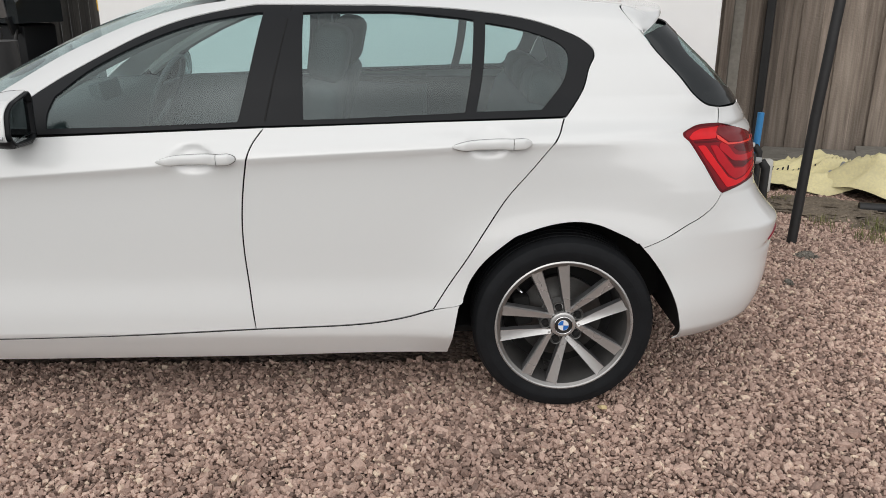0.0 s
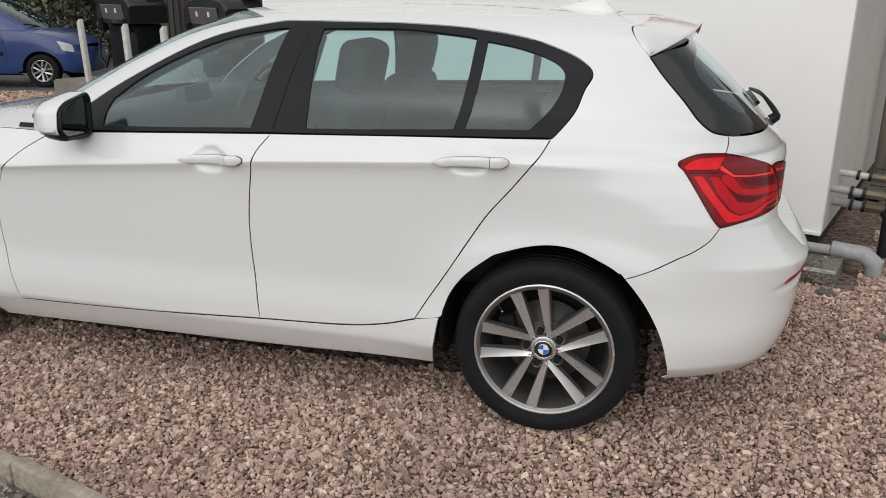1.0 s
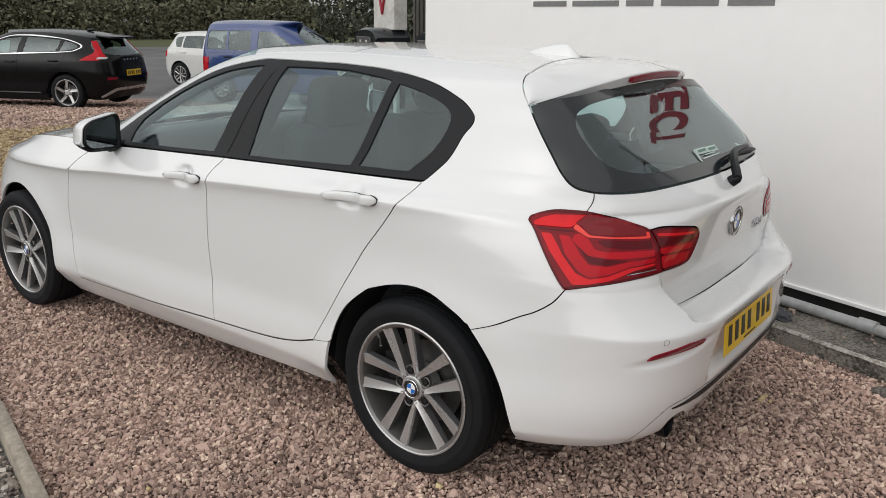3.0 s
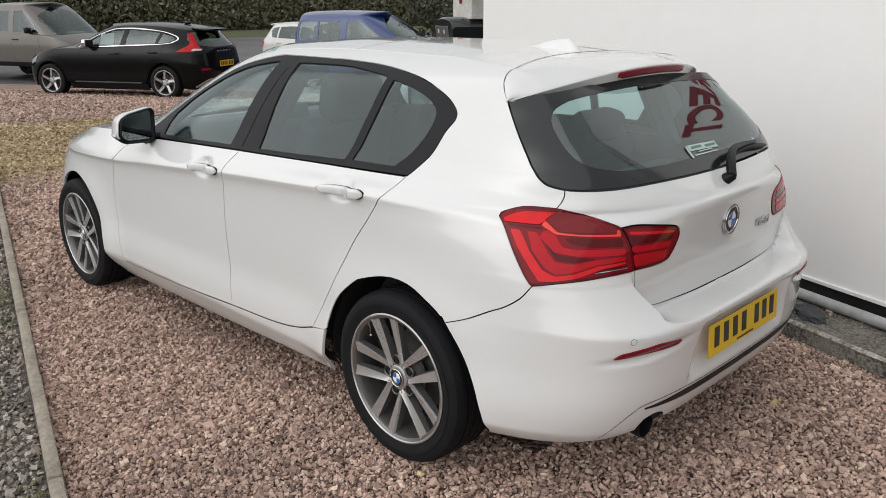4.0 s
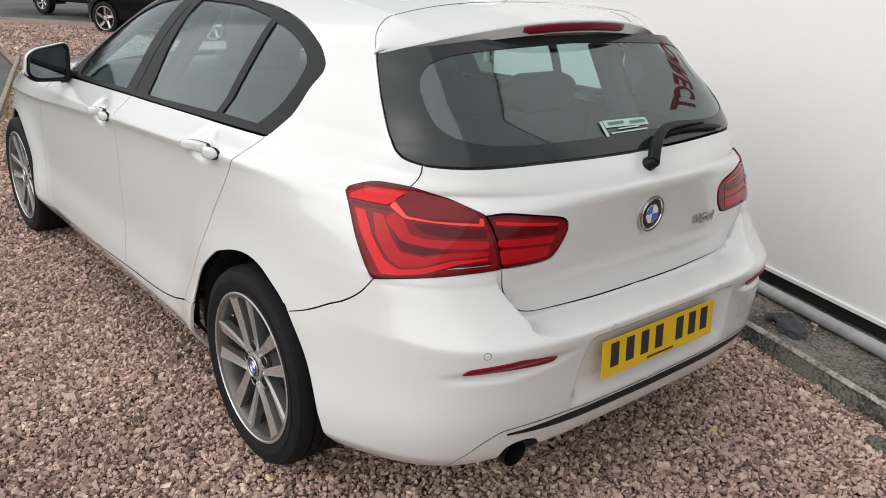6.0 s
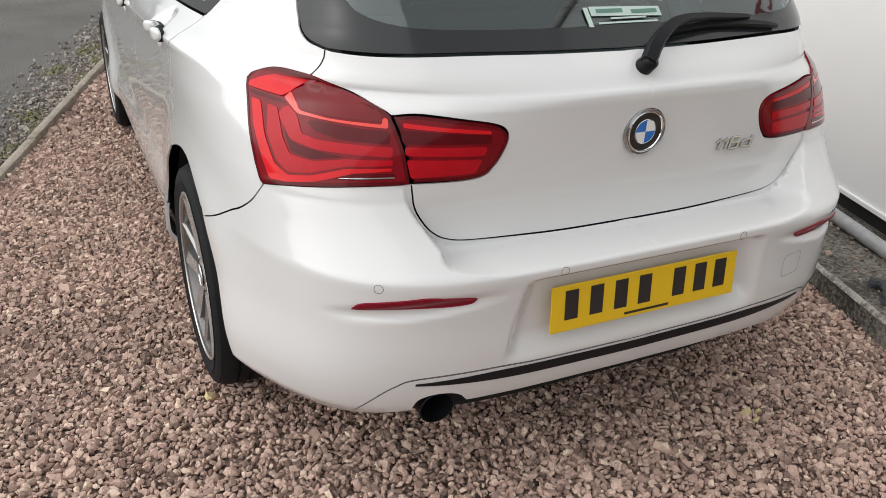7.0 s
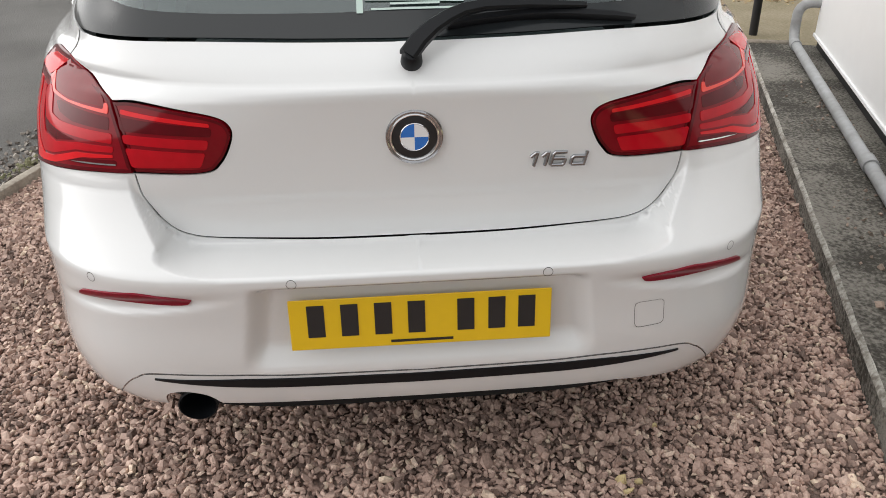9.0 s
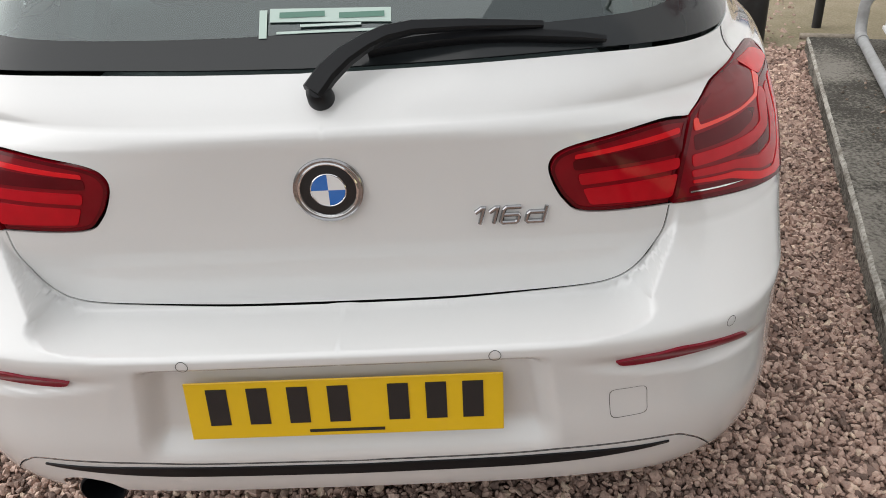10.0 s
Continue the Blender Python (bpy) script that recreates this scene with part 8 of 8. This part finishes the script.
for size, at in (((2.7, 0.04, 0.42), (0.95, 0.98, 1.12)), ((2.7, 0.04, 0.42), (0.95, -0.98, 1.12)), ((0.04, 1.96, 0.42), (2.3, 0, 1.12)), ((0.05, 1.96, 1.0), (-0.42, 0, 1.41))):
    part("drop_side", box(bmesh.new(), size, pose(*at), 0.008), M["alloy_dark"], tray, "grey drop side")
truck.matrix_world = spun(-23.66, 5.38, (0.927, 0.375), -0.39)


# ---- the pump island beside the lane ----
def slab_prism(name, corners, z0, z1, mat, parent=None, label=""):
    bm = bmesh.new()
    low, top = ([bm.verts.new((x, y, z)) for x, y in corners] for z in (z0, z1))
    bm.faces.new(low[::-1])
    bm.faces.new(top)
    for k in range(len(corners)):
        j = (k + 1) % len(corners)
        bm.faces.new((low[k], low[j], top[j], top[k]))
    bmesh.ops.bevel(bm, geom=[e for e in bm.edges if e.verts[0].co.z > z1 - 0.001 and e.verts[1].co.z > z1 - 0.001], offset=0.02, segments=2, affect="EDGES")
    return part(name, bm, mat, parent, label, True)


ISLE = math.atan2(-0.45, 0.89)
tagged(slab_prism("pump_island", [(-8.4, 6.75), (-4.0, 4.6), (-3.2, 6.2), (-7.6, 8.4)], -0.3, 0.16, M["slab"]), "low pale concrete island under the black pumps", "kerb", kind="structure")


def pump(x, y):
    """A dispenser: black cabinet, sloped hood with a display, white panel with a red mark above."""
    p = thing("fuel_pump", "black dispenser with curved hood and white upper panel", "pump", "pumps on the island")
    bm = bmesh.new()
    box(bm, (0.78, 0.42, 0.80), pose(0, 0.05, 0.40), 0.03)
    part("cabinet", bm, M["trim"], p, "black lower cabinet", True)
    bm = bmesh.new()
    tops = []
    for k in range(13):
        t = -1 + 2 * k / 12
        h = 1.06 + 0.14 * math.sqrt(max(0, 1 - (abs(t) ** 2.2)))
        tops.append([bm.verts.new((t * 0.46, yy, zz)) for yy, zz in ((-0.26, 0.82), (-0.26, h - 0.03), (-0.22, h), (0.30, h), (0.30, 0.82))])
    for a, b in zip(tops, tops[1:]):
        for j in range(4):
            bm.faces.new((a[j], a[j + 1], b[j + 1], b[j]))
    bm.faces.new(tops[0])
    bm.faces.new(tops[-1])
    hood = part("hood", bm, M["gloss_black"], p, "curved black hood", True)
    part("display", box(bmesh.new(), (0.60, 0.02, 0.20), pose(0, -0.268, 0.97, 8, 0, 0), 0.008), M["alloy_dark"], hood, "grey display panel")
    for k in (-0.13, 0.13):
        part("digit_bar", box(bmesh.new(), (0.035, 0.012, 0.06), pose(k, -0.284, 0.99, 8, 0, 0)), M["white"], hood, "small white bar")
    part("upper_panel", box(bmesh.new(), (0.84, 0.22, 1.7), pose(0, 0.16, 2.02), 0.012), M["white_post"], p, "tall white panel")
    for sgn in (-1, 1):
        bm = bmesh.new()
        tube(bm, [(sgn * 0.10 - 0.02, 0.035, 1.66), (0.0 - 0.02, 0.035, 1.40)], 0.022, 6)
        part("red_stroke", bm, M["sign_red"], p, "red stroke of a mark", True)
    for sgn in (-1, 1):
        bm = bmesh.new()
        tube(bm, [(sgn * 0.34, -0.20, 0.78), (sgn * 0.40, -0.30, 0.60), (sgn * 0.42, -0.30, 0.35), (sgn * 0.36, -0.26, 0.22), (sgn * 0.30, -0.22, 0.40)], 0.018, 8)
        part("hose", bm, M["black"], p, "black hose", True)
        bm = bmesh.new()
        box(bm, (0.05, 0.10, 0.20), pose(sgn * 0.34, -0.24, 0.80, 15, 0, 0), 0.015)
        part("nozzle", bm, M["trim"], p, "hose nozzle", True)
    p.matrix_world = Matrix.Translation((x, y, 0.16)) @ Matrix.Rotation(ISLE, 4, "Z")


pump(-7.0, 6.80)
pump(-5.05, 5.92)


def bollard(x, y, h, lean):
    """A hollow white marker post with a slanted top."""
    bm = bmesh.new()
    box(bm, (0.10, 0.07, h), pose(0, 0, h / 2), 0.015)
    for v in bm.verts:
        if v.co.z > h / 2:
            v.co.z += v.co.x * 0.5
        v.co.y += 0.012 * math.sin(v.co.z * 3)
    ob = tagged(part("marker_post", bm, M["white_post"], None, "", True), "leaning white plastic marker post on the island", "post", "marker posts on the island")
    ob.matrix_world = pose(x, y, 0.15, 0, lean, -27)


bollard(-7.62, 6.55, 0.86, -5)
bollard(-6.60, 6.12, 0.83, -4)
bollard(-5.80, 5.78, 0.83, -3)

# dark corrugated fence behind the island
corr = thing("corrugated_fence", "dark grey corrugated fence behind the pumps", "fence")
pos, k = 0.0, 0
F0, FD = Vector((-7.35, 8.05, 0)), Vector((0.89, -0.455, 0)).normalized()
fa = math.atan2(FD.y, FD.x)
while pos < 6.4:
    bm = bmesh.new()
    box(bm, (0.082, 0.03, 3.1), Matrix.Translation(F0 + FD * pos + Vector((0, 0, 1.45))) @ Matrix.Rotation(fa, 4, "Z") @ pose(0, 0.02 * (k % 2), 0, 0, 0, 8 if k % 2 else -8), 0.006, 1)
    part("slat", bm, M["dark_wood"], corr)
    pos += 0.085
    k += 1
bm = bmesh.new()
box(bm, (0.16, 0.14, 0.24), site_pose(0, 0, 0), 0.02)
ob = tagged(part("yellow_box", bm, M["yellow_box"], None, "", True), "small yellow box fixed on the dark fence", "box")
ob.matrix_world = Matrix.Translation((-3.86, 5.60, 1.22))
bm = bmesh.new()
tube(bm, [(-3.86, 5.68, 0.1), (-3.86, 5.68, 1.25)], 0.03, 8)
tagged(part("box_post", bm, M["post"], None, "", True), "black post carrying a yellow box", "post")

# black posts near the cabin's far end
for a, b, w, h in ((-3.74, 1.08, 0.115, 1.05), (-4.18, 1.55, 0.03, 1.1)):
    bm = bmesh.new()
    tube(bm, [site(a, b, -0.05), site(a, b, h)], w, 14)
    tagged(part("black_post", bm, M["post"], None, "", True), "black round steel post at the end of the footing", "post")


# ---- hedges, trees ----
def leaf_cloud(name, blobs, count, size, mat, label, category, parent=None, seed=1, kind="stuff"):
    """Many small leaves filling uneven lumps."""
    r = np.random.default_rng(seed)
    blobs = np.array(blobs, float)
    vol = blobs[:, 3] * blobs[:, 4] * blobs[:, 5]
    which = r.choice(len(blobs), count, p=vol / vol.sum())
    d = r.normal(size=(count, 3))
    d /= np.linalg.norm(d, axis=1, keepdims=True)
    rad = r.uniform(0.35, 1.0, count) ** 0.4 * (1 + 0.18 * np.sin(d[:, 0] * 7 + which) * np.cos(d[:, 2] * 6 - which))
    c = blobs[which, :3] + d * rad[:, None] * blobs[which, 3:6]
    a = r.normal(size=(count, 3))
    a /= np.linalg.norm(a, axis=1, keepdims=True)
    b = np.cross(a, r.normal(size=(count, 3)))
    b /= np.linalg.norm(b, axis=1, keepdims=True)
    s = size * r.lognormal(0, 0.3, count)[:, None]
    quad = np.stack([c - a * s, c + b * s * 0.55, c + a * s, c - b * s * 0.55], 1)
    ob = fast_mesh(name, quad.reshape(-1, 3), np.arange(count * 4).reshape(-1, 4), mat, label, category, "" if parent else "stuff", parent)
    return ob


r5 = np.random.default_rng(5)
blobs = []
for k in range(46):
    t = k / 45
    x, y = -52 - 5 * math.sin(t * 3.1), -14 + 66 * t
    blobs.append((x + r5.uniform(-0.8, 0.8), y, 0.5, 1.6, 1.5, r5.uniform(1.6, 2.6)))
leaf_cloud("hedge", blobs, 60000, 0.15, M["leaf"], "long dull olive roadside hedge", "hedge", seed=3)
blobs = [(-60 - r5.uniform(0, 4), -20 + 3.0 * k, 4.2, 3.0, 2.6, r5.uniform(3.6, 5.2)) for k in range(26)]
leaf_cloud("far_woods", blobs, 30000, 0.40, M["dark_leaf"], "dark distant trees behind the hedge", "trees", seed=8)


def tree(x, y, h, spread, leaves, seed, label, bare=False):
    """A tapered trunk, forking limbs and a ragged crown."""
    r = np.random.default_rng(seed)
    t = thing("tree", label, "tree", m=Matrix.Translation((x, y, fall(x, y) - 0.1)))
    bm = bmesh.new()
    tips = []

    def grow(p, d, ln, rad, depth):
        q = p + d * ln * 0.5 + Vector(r.normal(0, 0.04 * ln, 3))
        e = q + d * ln * 0.5 + Vector((0, 0, 0.04 * ln))
        tube(bm, [p, q, e], [rad, rad * 0.85, rad * 0.68], 7 if depth < 2 else 4, False)
        tips.append(e)
        if depth < (5 if bare else 3):
            for _ in range(3 if depth < 3 else 2):
                nd = (d + Vector(r.normal(0, 0.55, 3)) + Vector((0, 0, 0.12))).normalized()
                grow(e, nd, ln * r.uniform(0.62, 0.82), rad * 0.60, depth + 1)

    grow(Vector((0, 0, 0)), Vector((0.03, 0.02, 1)).normalized(), h * 0.28, h * 0.022, 0)
    part("trunk", bm, M["bark"], t, "branching trunk and limbs", True)
    if not bare:
        crown = [(0, 0, h * 0.45, spread, spread, h * 0.45)] + [(q.x, q.y, q.z, spread * 0.4, spread * 0.4, h * 0.14) for q in tips[4:24]]
        ob = leaf_cloud("crown", crown, leaves, 0.075, M["dark_leaf"], "", "", parent=t, seed=seed)
    return t


for k, (x, y, h, sp) in enumerate(((-17.5, 17.5, 6.0, 1.7), (-14.6, 16.3, 5.2, 1.6), (-12.0, 15.2, 5.6, 1.7), (-9.6, 13.6, 4.6, 1.4), (-8.4, 11.6, 4.0, 1.2))):
    tree(x, y, h, sp, 9000, 20 + k, "dark evergreen tree behind the parked van")
tree(2.3, 7.2, 8.5, 2.0, 0, 41, "bare leafless tree standing behind the fence", True)
tree(0.4, 8.0, 9.0, 2.0, 0, 44, "bare leafless tree standing behind the cabin", True)

# sign lettering on the cabin wall
font = bpy.data.curves.new("wall_lettering", "FONT")
font.body, font.size, font.extrude, font.align_x, font.shear, font.offset = "DIRECT", 0.30, 0.003, "LEFT", 0.22, 0.010
text_ob = new("wall_lettering_source", font)
letters = bpy.data.meshes.new_from_object(text_ob.evaluated_get(bpy.context.evaluated_depsgraph_get()))
bpy.data.objects.remove(text_ob)
letters.materials.append(M["sign_red"])
wide = max(v.co.x for v in letters.vertices)
ob = new("wall_lettering", letters)
ob.parent = cabin
tagged(ob, "dark red sign lettering high on the white wall")
ob.matrix_basis = site_pose(-0.27, WALL_B - 0.004, 1.80) @ Matrix.Rotation(radians(90), 4, "X") @ Matrix.Diagonal((0.62 / wide, 1, 1, 1))
for a0, a1 in ((-2.12, -1.78), (-1.72, -1.30), (-1.24, -1.02), (-0.96, -0.55), (-0.49, -0.20)):
    part("print_bar", box(bmesh.new(), (a1 - a0, 0.004, 0.035), site_pose((a0 + a1) / 2, WALL_B - 0.003, 1.628), 0.001, 1), M["sign_grey"], cabin, "black bar of small print")
